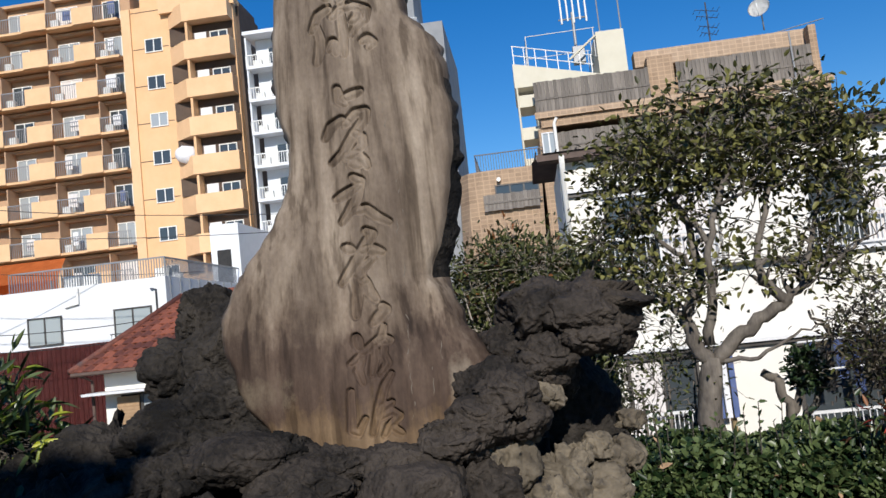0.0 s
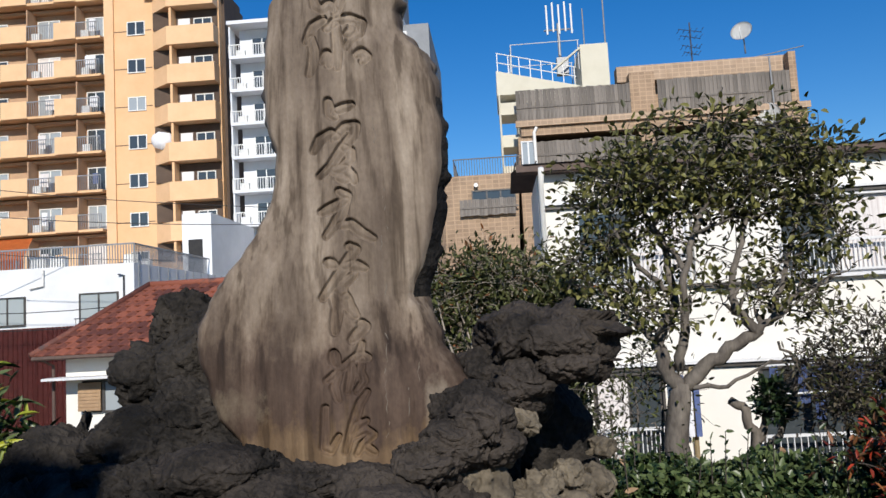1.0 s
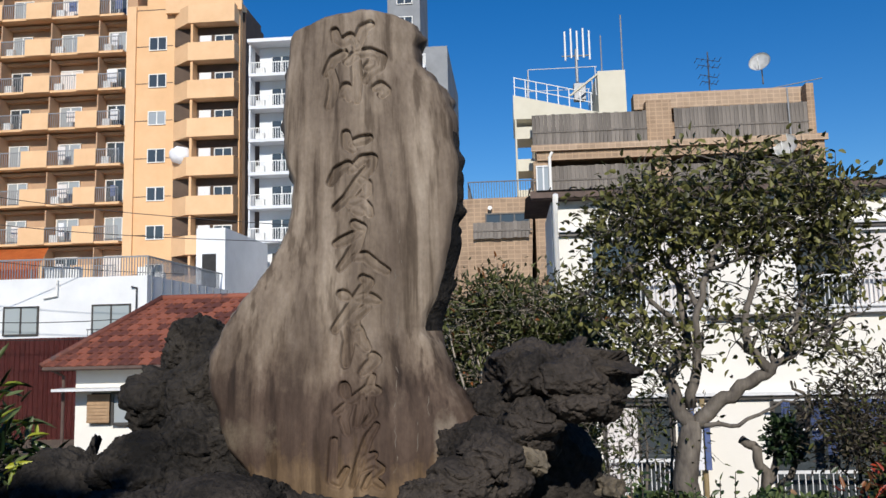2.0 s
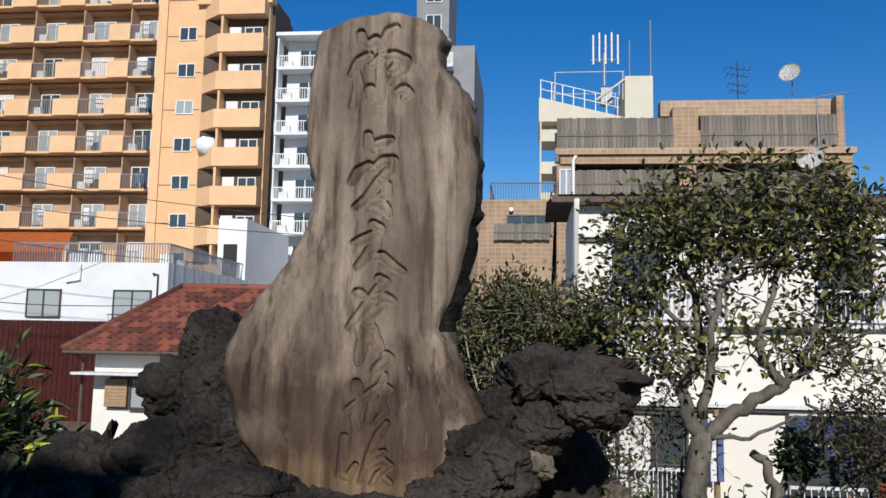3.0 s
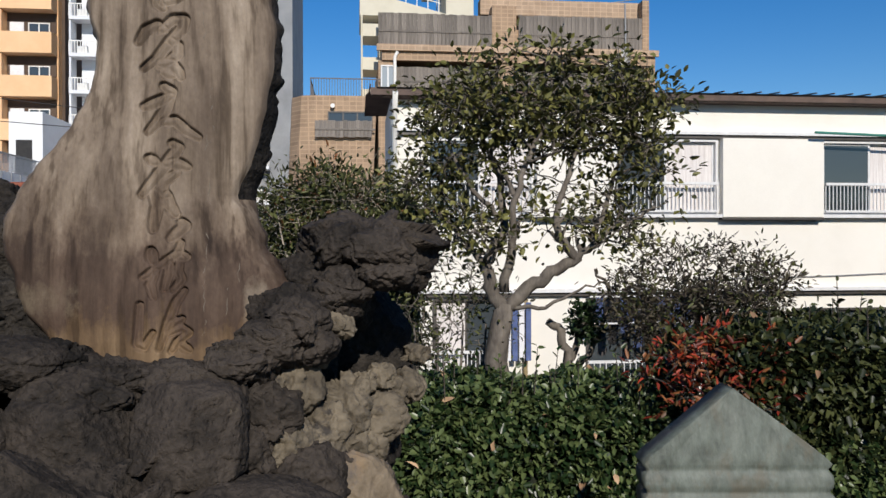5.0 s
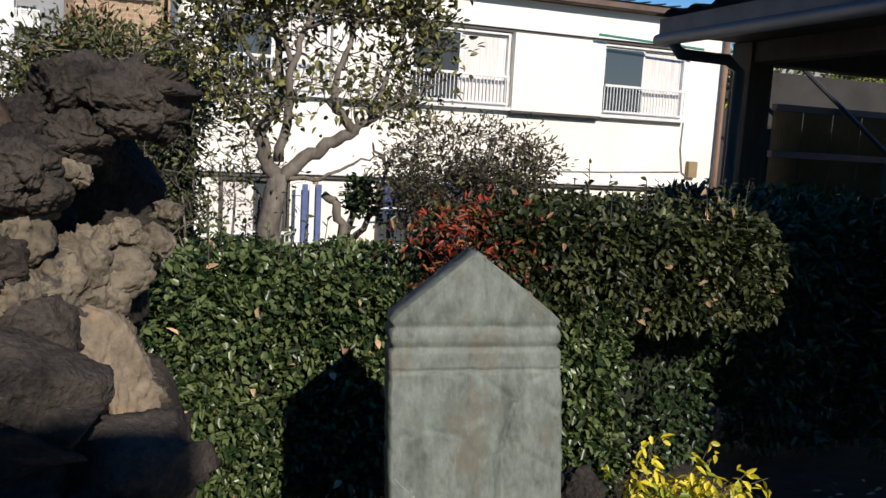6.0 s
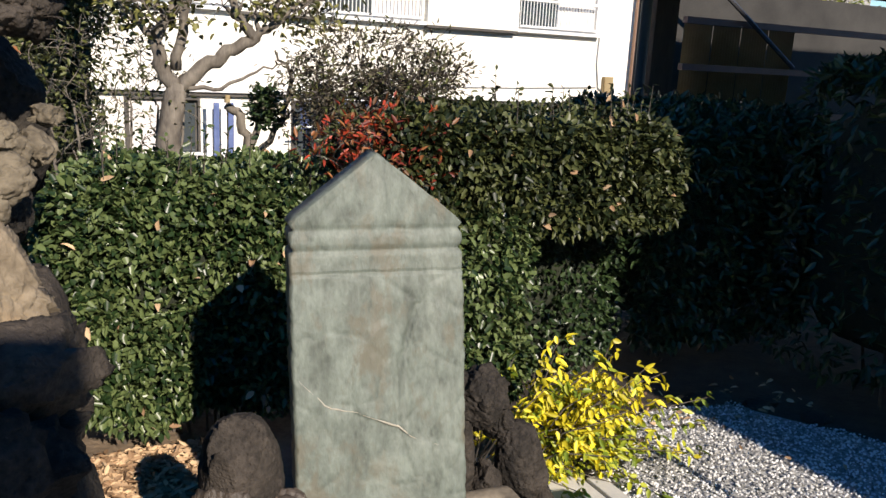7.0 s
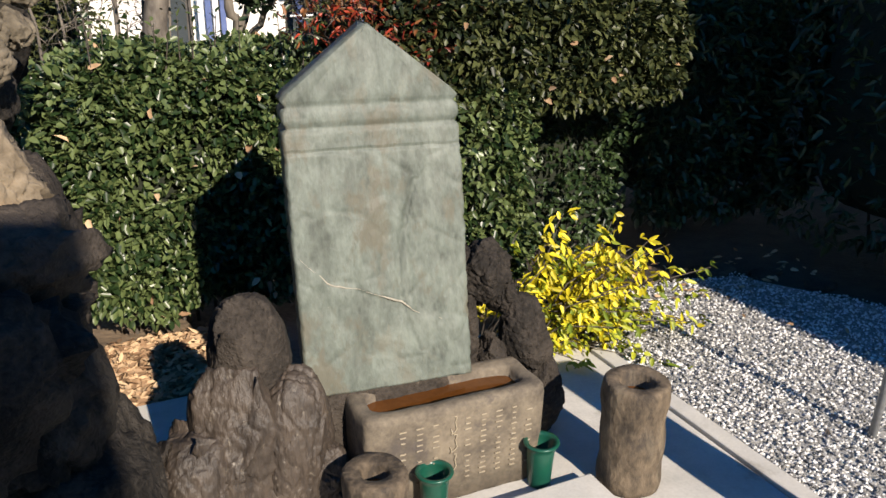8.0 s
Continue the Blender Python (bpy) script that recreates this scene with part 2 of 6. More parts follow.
    "tower_white": mat("white_tower_wall", (0.62, 0.64, 0.66), (0.74, 0.75, 0.77), 0.4, 0.7, 0.05),
    "tower_grey": mat("grey_tower_wall", (0.2, 0.21, 0.22), (0.3, 0.31, 0.32), 0.4, 0.8, 0.05),
    "brown_tile": mat("brown_tile_wall", (0.28, 0.19, 0.12), (0.38, 0.265, 0.17), 0.9, 0.8, 0.2, 25, spots=(0.25, 0.17, 0.11), spot_scale=0.6, spot_at=0.6),
    "brown_top": mat("brown_parapet_cap", (0.33, 0.23, 0.15), (0.44, 0.32, 0.22), 0.9, 0.8, 0.1),
    "wood_fence": mat("grey_wood_fence", (0.12, 0.105, 0.09), (0.24, 0.21, 0.18), 3, 0.85, 0.3, 30, stretch=(4, 1, 0.3), per_object=0.3),
    "cream": mat("cream_tower_wall", (0.58, 0.54, 0.42), (0.66, 0.62, 0.5), 0.8, 0.8, 0.05),
    "white_build": mat("white_panel_wall", (0.66, 0.67, 0.67), (0.77, 0.78, 0.78), 0.6, 0.7, 0.05),
    "steel_dark": mat("dark_steel", (0.05, 0.05, 0.055), (0.09, 0.09, 0.095), 9, 0.5, 0.0, metal=0.5),
    "steel": mat("grey_steel", (0.2, 0.205, 0.21), (0.32, 0.325, 0.33), 9, 0.5, 0.0, metal=0.3),
    "asphalt": mat("asphalt", (0.04, 0.04, 0.04), (0.07, 0.07, 0.07), 3, 0.9, 0.3),
    "laundry_blue": mat("blue_cloth", (0.06, 0.09, 0.2), (0.12, 0.16, 0.32), 6, 0.95, 0.1),
    "laundry_white": mat("white_cloth", (0.66, 0.66, 0.68), (0.8, 0.8, 0.8), 6, 0.95, 0.1),
    "laundry_red": mat("red_cloth", (0.3, 0.04, 0.05), (0.45, 0.08, 0.08), 6, 0.95, 0.1),
    "cable": mat("cable_black", (0.02, 0.02, 0.02), (0.03, 0.03, 0.03), 5, 0.6, 0.0),
    "wooden_shutter": mat("wooden_shutter", (0.3, 0.19, 0.1), (0.42, 0.28, 0.16), 6, 0.7, 0.2),
}


tiled(M["brown_tile"], 0.36, 0.24, 1.3)
tiled(M["brown_top"], 0.36, 0.24, 1.25)


def monument_mat():
    """Brown-grey stone with long upright water streaks, a dark purplish band of stain low down and an ochre foot."""
    m = bpy.data.materials.new("streaked_monument_stone")
    m.use_nodes = True
    nt = m.node_tree
    n, l = nt.nodes, nt.links
    bsdf = n["Principled BSDF"]
    bsdf.inputs["Roughness"].default_value = 0.8
    bsdf.inputs["Specular IOR Level"].default_value = 0.3
    tc = n.new("ShaderNodeTexCoord")
    sep = n.new("ShaderNodeSeparateXYZ")
    l.new(tc.outputs["Object"], sep.inputs[0])

    def grain(scale, stretch, detail=5, rough=0.6):
        mp = n.new("ShaderNodeMapping")
        mp.inputs["Scale"].default_value = stretch
        l.new(tc.outputs["Object"], mp.inputs["Vector"])
        t = n.new("ShaderNodeTexNoise")
        t.inputs["Scale"].default_value = scale
        t.inputs["Detail"].default_value = detail
        t.inputs["Roughness"].default_value = rough
        l.new(mp.outputs[0], t.inputs["Vector"])
        return t.outputs["Fac"]

    def ramp(src, *stops):
        r = n.new("ShaderNodeValToRGB")
        e = r.color_ramp.elements
        e[0].position, e[0].color = stops[0][0], (*stops[0][1], 1)
        e[1].position, e[1].color = stops[-1][0], (*stops[-1][1], 1)
        for at, c in stops[1:-1]:
            e.new(at).color = (*c, 1)
        l.new(src, r.inputs["Fac"])
        return r.outputs["Color"]

    def mixed(kind, fac, a, b):
        x = n.new("ShaderNodeMix")
        x.data_type = "RGBA"
        x.blend_type = kind
        if isinstance(fac, float):
            x.inputs["Factor"].default_value = fac
        else:
            l.new(fac, x.inputs["Factor"])
        l.new(a, x.inputs["A"])
        if isinstance(b, tuple):
            x.inputs["B"].default_value = (*b, 1)
        else:
            l.new(b, x.inputs["B"])
        return x.outputs["Result"]

    def calc(op, a, b, c=None):
        x = n.new("ShaderNodeMath")
        x.operation = op
        for i, q in enumerate((a, b, c)):
            if isinstance(q, (int, float)):
                x.inputs[i].default_value = q
            elif q is not None:
                l.new(q, x.inputs[i])
        return x.outputs[0]

    wide = grain(11, (1, 1, 0.06), 4)
    thin = grain(34, (1, 1, 0.045), 3)
    blot = grain(8, (1, 1, 0.7), 7, 0.7)
    fine = grain(120, (1, 1, 0.5), 4)
    col = ramp(wide, (0.34, (0.115, 0.088, 0.066)), (0.5, (0.195, 0.156, 0.118)), (0.66, (0.3, 0.25, 0.195)))
    col = mixed("MULTIPLY", 0.85, col, ramp(thin, (0.36, (0.42, 0.38, 0.34)), (0.47, (0.95, 0.93, 0.9)), (0.66, (1.12, 1.12, 1.12))))
    col = mixed("MULTIPLY", 0.7, col, ramp(blot, (0.3, (0.66, 0.62, 0.6)), (0.6, (1.08, 1.08, 1.08))))
    col = mixed("MULTIPLY", 0.6, col, ramp(fine, (0.3, (0.75, 0.74, 0.73)), (0.7, (1.15, 1.15, 1.15))))
    # the stain follows the height, broken up by the streaks
    at = calc("MULTIPLY_ADD", calc("SUBTRACT", thin, 0.5), 0.22, sep.outputs["Z"])
    at = calc("MULTIPLY_ADD", calc("SUBTRACT", blot, 0.5), 0.36, at)
    zone = n.new("ShaderNodeMapRange")
    zone.inputs["From Min"].default_value, zone.inputs["From Max"].default_value = 1.42, 2.1
    l.new(at, zone.inputs["Value"])
    col = mixed("MULTIPLY", 1.0, col, ramp(zone.outputs[0], (0.0, (0.8, 0.7, 0.55)), (0.15, (0.74, 0.62, 0.47)), (0.24, (0.34, 0.275, 0.26)), (0.42, (0.4, 0.34, 0.325)),
                                           (0.56, (0.74, 0.7, 0.67)), (0.72, (1, 1, 1))))
    # two worn pale places at the shoulders of the foot
    for x, z, rx, rz, c in ((0.19, 1.61, 0.075, 0.06, (0.17, 0.135, 0.092)), (0.675, 1.6, 0.04, 0.09, (0.24, 0.2, 0.15))):
        dx = calc("DIVIDE", calc("SUBTRACT", sep.outputs["X"], x), rx)
        dz = calc("DIVIDE", calc("SUBTRACT", sep.outputs["Z"], z), rz)
        r = calc("ADD", calc("MULTIPLY", dx, dx), calc("MULTIPLY", dz, dz))
        r = calc("MULTIPLY_ADD", calc("SUBTRACT", blot, 0.5), 5.5, r)
        col = mixed("MIX", ramp(r, (0.1, (0.7, 0.7, 0.7)), (1.0, (0, 0, 0))), col, c)
    l.new(col, bsdf.inputs["Base Color"])
    bp = n.new("ShaderNodeBump")
    bp.inputs["Strength"].default_value = 0.5
    bp.inputs["Distance"].default_value = 0.004
    l.new(calc("MULTIPLY_ADD", fine, 0.5, calc("MULTIPLY_ADD", thin, 0.6, blot)), bp.inputs["Height"])
    l.new(bp.outputs[0], bsdf.inputs["Normal"])
    return m


M["monument"] = monument_mat()


def dapple(m, scale, at, colour, strength, stretch=(1, 1, 1)):
    """Lays worn patches of another colour over a material."""
    n, l = m.node_tree.nodes, m.node_tree.links
    bsdf = n["Principled BSDF"]
    old = bsdf.inputs["Base Color"].links[0].from_socket
    tc = n.new("ShaderNodeTexCoord")
    mp = n.new("ShaderNodeMapping")
    mp.inputs["Scale"].default_value = stretch
    mp.inputs["Location"].default_value = (scale, 3.1, at * 7)
    l.new(tc.outputs["Object"], mp.inputs["Vector"])
    t = n.new("ShaderNodeTexNoise")
    t.inputs["Scale"].default_value = scale
    t.inputs["Detail"].default_value = 9
    t.inputs["Roughness"].default_value = 0.72
    t.inputs["Distortion"].default_value = 0.6
    l.new(mp.outputs[0], t.inputs["Vector"])
    mr = n.new("ShaderNodeMapRange")
    mr.inputs["From Min"].default_value, mr.inputs["From Max"].default_value = at, at + 0.12
    mr.inputs["To Max"].default_value = strength
    l.new(t.outputs["Fac"], mr.inputs["Value"])
    mix = n.new("ShaderNodeMix")
    mix.data_type = "RGBA"
    l.new(mr.outputs[0], mix.inputs["Factor"])
    l.new(old, mix.inputs["A"])
    mix.inputs["B"].default_value = (*colour, 1)
    l.new(mix.outputs["Result"], bsdf.inputs["Base Color"])


dapple(M["stele"], 3.2, 0.5, (0.19, 0.215, 0.185), 0.55, (1, 1, 0.6))
dapple(M["stele"], 5.0, 0.56, (0.06, 0.06, 0.05), 0.5, (1.3, 1, 0.5))
dapple(M["stele"], 40.0, 0.66, (0.27, 0.27, 0.23), 0.7)
dapple(M["post"], 4.0, 0.52, (0.2, 0.16, 0.11), 0.6, (1.5, 1.5, 0.4))
dapple(M["post"], 24.0, 0.66, (0.3, 0.27, 0.22), 0.7)
dapple(M["basin"], 26.0, 0.64, (0.34, 0.29, 0.22), 0.7)
dapple(M["streaked_rock"], 26.0, 0.6, (0.26, 0.225, 0.18), 0.8, (1.4, 1.4, 0.5))
dapple(M["lava_brown"], 55.0, 0.66, (0.17, 0.15, 0.12), 0.7)
dapple(M["lava"], 50.0, 0.67, (0.14, 0.125, 0.105), 0.7)
dapple(M["ochre_rock"], 4.0, 0.55, (0.3, 0.19, 0.09), 0.5)
dapple(M["concrete"], 2.2, 0.55, (0.3, 0.29, 0.26), 0.5)


# ---- building blocks ----
def thing(name, label, category, at=(0, 0, 0), group="", kind=""):
    ob = new(name)
    ob.empty_display_size = 0.1
    ob.location = at
    return tagged(ob, label, category, group, kind)


def link(name, me, material, parent=None, label="", smooth=False):
    if material:
        me.materials.append(M[material])
    if smooth:
        me.polygons.foreach_set("use_smooth", [True] * len(me.polygons))
    ob = new(name, me)
    if parent:
        ob.parent = parent
        ob.location = -Vector(parent.location) if parent.type == "EMPTY" and parent.parent is None else (0, 0, 0)
    if label:
        ob["label"] = label
    return ob


def part(name, bm, material, parent=None, label="", smooth=False):
    me = bpy.data.meshes.new(name)
    bm.normal_update()
    bm.to_mesh(me)
    bm.free()
    return link(name, me, material, parent, label, smooth)


def box(bm, x0, x1, y0, y1, z0, z1, bevel=0.0):
    m = Matrix.Translation(((x0 + x1) / 2, (y0 + y1) / 2, (z0 + z1) / 2)) @ Matrix.Diagonal((x1 - x0, y1 - y0, z1 - z0, 1))
    g = bmesh.ops.create_cube(bm, size=1, matrix=m)
    if bevel:
        edges = list({e for v in g["verts"] for e in v.link_edges})
        bmesh.ops.bevel(bm, geom=edges, offset=bevel, segments=2, affect="EDGES", profile=0.6)
    return bm


def slab(name, dims, material, parent=None, label="", bevel=0.0):
    return part(name, box(bmesh.new(), *dims, bevel), material, parent, label)


def tube(bm, pts, radii, sides=8):
    """A tapering tube along the points."""
    pts = [Vector(p) for p in pts]
    rings = []
    for i, p in enumerate(pts):
        d = (pts[min(i + 1, len(pts) - 1)] - pts[max(i - 1, 0)]).normalized()
        a = d.cross(Vector((0.3, 0.9, 0.31)))
        if a.length < 1e-3:
            a = d.cross(Vector((1, 0, 0)))
        a.normalize()
        b = d.cross(a)
        r = radii[i] if isinstance(radii, (list, tuple)) else radii
        rings.append([bm.verts.new(p + r * (math.cos(2 * math.pi * k / sides) * a + math.sin(2 * math.pi * k / sides) * b)) for k in range(sides)])
    for r0, r1 in zip(rings, rings[1:]):
        for k in range(sides):
            bm.faces.new((r0[k], r0[(k + 1) % sides], r1[(k + 1) % sides], r1[k]))
    bm.faces.new(rings[0][::-1])
    bm.faces.new(rings[-1])
    return bm


def rod(name, pts, radius, material, parent=None, label="", sides=8):
    return part(name, tube(bmesh.new(), pts, radius, sides), material, parent, label, True)


def lathe(bm, centre, profile, sides=32, wobble=0.0, seed=0):
    """A turned shape from (radius, height) pairs."""
    rings = []
    for i, (r, z) in enumerate(profile):
        ring = []
        for k in range(sides):
            a = 2 * math.pi * k / sides
            w = 1 + wobble * noise.noise(Vector((math.cos(a) * 1.3, math.sin(a) * 1.3, z * 6 + seed)))
            ring.append(bm.verts.new((centre[0] + r * w * math.cos(a), centre[1] + r * w * math.sin(a), centre[2] + z)))
        rings.append(ring)
    for r0, r1 in zip(rings, rings[1:]):
        for k in range(sides):
            bm.faces.new((r0[k], r0[(k + 1) % sides], r1[(k + 1) % sides], r1[k]))
    bm.faces.new(rings[0][::-1])
    bm.faces.new(rings[-1])
    return bm


def rock(name, centre, size, seed, material, parent=None, label="", rough=0.3, detail=5, pits=0.06, turn=0.0, square=2.0):
    """A broken stone: flat cleaved faces with worn edges, ledges, hollows and a fine jagged skin."""
    bm = bmesh.new()
    bmesh.ops.create_icosphere(bm, subdivisions=detail, radius=1)
    rng = random.Random(seed * 17 + 3)
    off = Vector((seed * 3.7, seed * 1.9, seed * 5.3))
    cuts = []
    for _ in range(11):
        n = Vector((rng.gauss(0, 1), rng.gauss(0, 1), rng.gauss(0, 1))).normalized()
        cuts.append((n, rng.uniform(0.74, 0.98) if square <= 3 else rng.uniform(0.86, 1.05)))
    big = max(size)
    spin = Matrix.Rotation(turn, 3, "Y")
    for v in bm.verts:
        d = v.co.normalized()
        if square > 2:
            d = d * (abs(d.x) ** square + abs(d.y) ** square + abs(d.z) ** square) ** (-1 / square)
        k = 1.0
        for n, h in cuts:
            c = d.dot(n)
            if c > h * k:
                k = h / c * 0.9 + k * 0.1
        w = Vector((d.x * size[0], d.y * size[1], d.z * size[2])) * k
        q = w / big
        p = w * 9.0 + off
        near, pts = noise.voronoi(p + 0.35 * noise.noise_vector(p * 1.7))
        ledge = noise.noise(pts[0] * 5.3)
        crack = max(0.0, 1 - (near[1] - near[0]) / 0.07)
        a = noise.noise(q * 1.5 + off)
        b = 1 - 2 * abs(noise.noise(p * 1.6 - off))
        c = 1 - 2 * abs(noise.noise(p * 4.1 + off))
        f = noise.noise(p * 9.5 - off)
        hole = max(0.0, 0.34 - noise.voronoi(p * 2.3)[0][0])
        g = 1 + rough * (0.55 * a + 0.3 * ledge + 0.2 * b)
        skin = 0.015 * rough * (0.9 * c + 0.9 * f + 0.5 * noise.noise(p * 19) - 1.9 * crack) - 0.3 * pits * hole
        v.co = Vector(centre) + spin @ (w * g + d * skin)
    return part(name, bm, material, parent, label, True)


def leaf_mesh(name, pos, ways, length, width, seed=1, droop=0.25, spread=0.35):
    """Many folded leaves as one mesh: positions and the way each one points."""
    rng = np.random.default_rng(seed)
    pos, ways = np.asarray(pos, float), np.asarray(ways, float)
    n = len(pos)
    ways = ways + rng.normal(0, spread, (n, 3))
    ways /= np.linalg.norm(ways, axis=1, keepdims=True) + 1e-9
    side = np.cross(ways, rng.normal(0, 1, (n, 3)) * 0.55 + np.array([0, -0.25, 1.0]))
    side /= np.linalg.norm(side, axis=1, keepdims=True) + 1e-9
    up = np.cross(side, ways)
    ln = length * rng.uniform(0.65, 1.25, (n, 1))
    wd = width * rng.uniform(0.75, 1.2, (n, 1))
    curl = rng.uniform(0.0, droop, (n, 1)) * ln
    base = pos
    l1 = pos + ways * ln * 0.3 + side * wd * 0.48 + up * wd * 0.16
    l2 = pos + ways * ln * 0.7 + side * wd * 0.38 + up * wd * 0.12 - up * curl * 0.4
    tip = pos + ways * ln - up * curl
    r2 = pos + ways * ln * 0.7 - side * wd * 0.38 + up * wd * 0.12 - up * curl * 0.4
    r1 = pos + ways * ln * 0.3 - side * wd * 0.48 + up * wd * 0.16
    verts = np.stack([base, l1, l2, tip, r2, r1], 1).reshape(-1, 3)
    k = np.arange(n)[:, None] * 6
    faces = np.concatenate([k + [[0, 1, 2, 3]], k + [[0, 3, 4, 5]]], 1).reshape(-1, 4)
    me = bpy.data.meshes.new(name)
    me.from_pydata(verts.tolist(), [], faces.tolist())
    return me


def leaves(name, pos, ways, length, width, material, parent=None, label="", seed=1, droop=0.25, spread=0.35):
    ob = link(name, leaf_mesh(name, pos, ways, length, width, seed, droop, spread), material, parent, label, True)
    ob["kind"] = "stuff"
    return ob


# ---- ground ----
def ground_height(x, y):
    k = min(1.0, max(0.0, (y - 8.2) / 2.6))
    return -1.35 * k * k * (3 - 2 * k) - 0.004


def build_ground():
    bm = bmesh.new()
    xs = [-2500, -600, -150, -60, -30] + [-15 + 1.0 * i for i in range(41)] + [40, 80, 200, 600, 2500]
    ys = [-2500, -600, -100, -30, -12] + [-8 + 0.5 * i for i in range(44)] + [18, 25, 40, 80, 200, 700, 3000]
    grid = [[bm.verts.new((x, y, ground_height(x, y))) for x in xs] for y in ys]
    for a, b in zip(grid, grid[1:]):
        for i in range(len(xs) - 1):
            bm.faces.new((a[i], a[i + 1], b[i + 1], b[i]))
    tagged(part("ground", bm, "soil"), "brown garden soil with a bank behind it", "ground", kind="structure")
    tagged(slab("road", (-60, 60, 12 + 7.5, 21, -1.5, -1.33), "asphalt"), "grey asphalt lane between the houses", "road", kind="structure")


build_ground()

SLAB_X = 3.01


def build_slab():
    base = thing("pavement", "pale concrete slab round the stone tablet", "pavement", kind="structure")
    bm = bmesh.new()
    box(bm, 1.16, SLAB_X - 0.075, 0.6, 2.8, -0.1, 0.03, 0.006)
    part("slab", bm, "concrete", base)
    part("kerb", box(bmesh.new(), SLAB_X - 0.07, SLAB_X, 0.5, 2.48, -0.1, 0.042, 0.006), "concrete", base, "pale concrete kerb")
    part("step", box(bmesh.new(), 2.0, 2.425, 1.2, 1.76, 0.02, 0.075, 0.006), "concrete", base, "raised concrete step")


build_slab()


def build_gravel():
    rng = np.random.default_rng(5)
    n = 34000
    x = SLAB_X + 0.01 + rng.uniform(0, 1, n) ** 1.15 * 2.3
    y = rng.uniform(0.35, 3.05, n)
    keep = (y < 2.95 + 0.04 * np.sin(x * 9)) & (x < 4.1 + 0.56 * (2.97 - y) + 0.05 * np.sin(y * 11))
    x, y = x[keep], y[keep]
    n = len(x)
    s = rng.uniform(0.0042, 0.0098, (n, 1, 1))
    octa = np.array([[1, 0, 0], [0, 1, 0], [-1, 0, 0], [0, -1, 0], [0, 0, 0.75], [0, 0, -0.75]], float)
    v = octa[None] * s * rng.uniform(0.6, 1.3, (n, 6, 3))
    a = rng.uniform(0, 6.28, n)
    ca, sa = np.cos(a)[:, None], np.sin(a)[:, None]
    v = np.stack([v[..., 0] * ca - v[..., 1] * sa, v[..., 0] * sa + v[..., 1] * ca, v[..., 2] + rng.normal(0, 0.2, (n, 1)) * v[..., 0]], -1)
    v += np.stack([x, y, rng.uniform(0.004, 0.016, n)], 1)[:, None]
    f = np.array([[0, 1, 4], [1, 2, 4], [2, 3, 4], [3, 0, 4], [1, 0, 5], [2, 1, 5], [3, 2, 5], [0, 3, 5]])
    faces = (np.arange(n)[:, None, None] * 6 + f[None]).reshape(-1, 3)
    me = bpy.data.meshes.new("gravel")
    me.from_pydata(v.reshape(-1, 3).tolist(), [], faces.tolist())
    tagged(link("gravel", me, "gravel"), "loose white and grey gravel beside the slab", "gravel", kind="stuff")
    bm = bmesh.new()
    plan = [(SLAB_X + 0.002, 0.3), (5.55, 0.3), (4.85, 1.6), (4.5, 2.3), (4.1, 2.94), (3.5, 2.98), (SLAB_X + 0.002, 2.93)]
    bed = bm.faces.new([bm.verts.new((px, py, 0.003)) for px, py in plan])
    up = bmesh.ops.extrude_face_region(bm, geom=[bed])
    bmesh.ops.translate(bm, verts=[q for q in up["geom"] if isinstance(q, bmesh.types.BMVert)], vec=(0, 0, -0.06))
    bmesh.ops.recalc_face_normals(bm, faces=bm.faces[:])
    tagged(part("gravel_bed", bm, "gravel_bed"), "packed grey gravel bed", "ground", kind="structure")


build_gravel()
tagged(slab("soil_bed", (3.0, 9.0, 1.0, 7.0, -0.08, -0.001), "shaded_soil"), "leafy soil under the shrubs, darkened as in shade", "ground", kind="structure")
for i, (c, size) in enumerate((((4.06, 2.98, 0.012), (0.13, 0.08, 0.03)), ((4.27, 2.84, 0.012), (0.1, 0.06, 0.025)), ((4.42, 2.62, 0.01), (0.08, 0.07, 0.025)))):
    tagged(rock("edging_stone", c, size, 300 + i, "lava_brown", None, "", 0.2, 4, 0.02), "flat grey stone at the edge of the gravel", "stone", "edging stones")

# plain unseen walls behind the camera, added to shade the lower garden
tagged(slab("shade_wall_south", (-7, 1.55, -2.9, -2.6, -0.1, 3.62), "grey_wall"), "unseen plain grey wall added to shade the lower garden", "wall", kind="structure")
tagged(slab("shade_wall_southwest", (-7, 0.4, -3.25, -2.92, -0.1, 4.45), "grey_wall"), "unseen plain grey wall added to shade the lower garden", "wall", kind="structure")
tagged(slab("wall_southeast", (4.25, 14, -1.4, -1.1, -0.1, 7.0), "grey_wall"), "plain grey hall wall", "wall", kind="structure")


# ---- monument on its mound of lava rock ----
def smooth_at(table, z):
    zs, vs = [p[0] for p in table], [p[1] for p in table]
    if z <= zs[0]:
        return vs[0]
    for (z0, v0), (z1, v1) in zip(table, table[1:]):
        if z <= z1:
            k = (z - z0) / (z1 - z0)
            k = k * k * (3 - 2 * k) * 0.5 + k * 0.5
            return v0 + (v1 - v0) * k
    return vs[-1]


LEFT = [(1.367, 0.354), (1.443, 0.284), (1.485, 0.227), (1.526, 0.181), (1.593, 0.132), (1.662, 0.109), (1.731, 0.083), (1.768, 0.075), (1.802, 0.078), (1.867, 0.101), (1.933, 0.138),
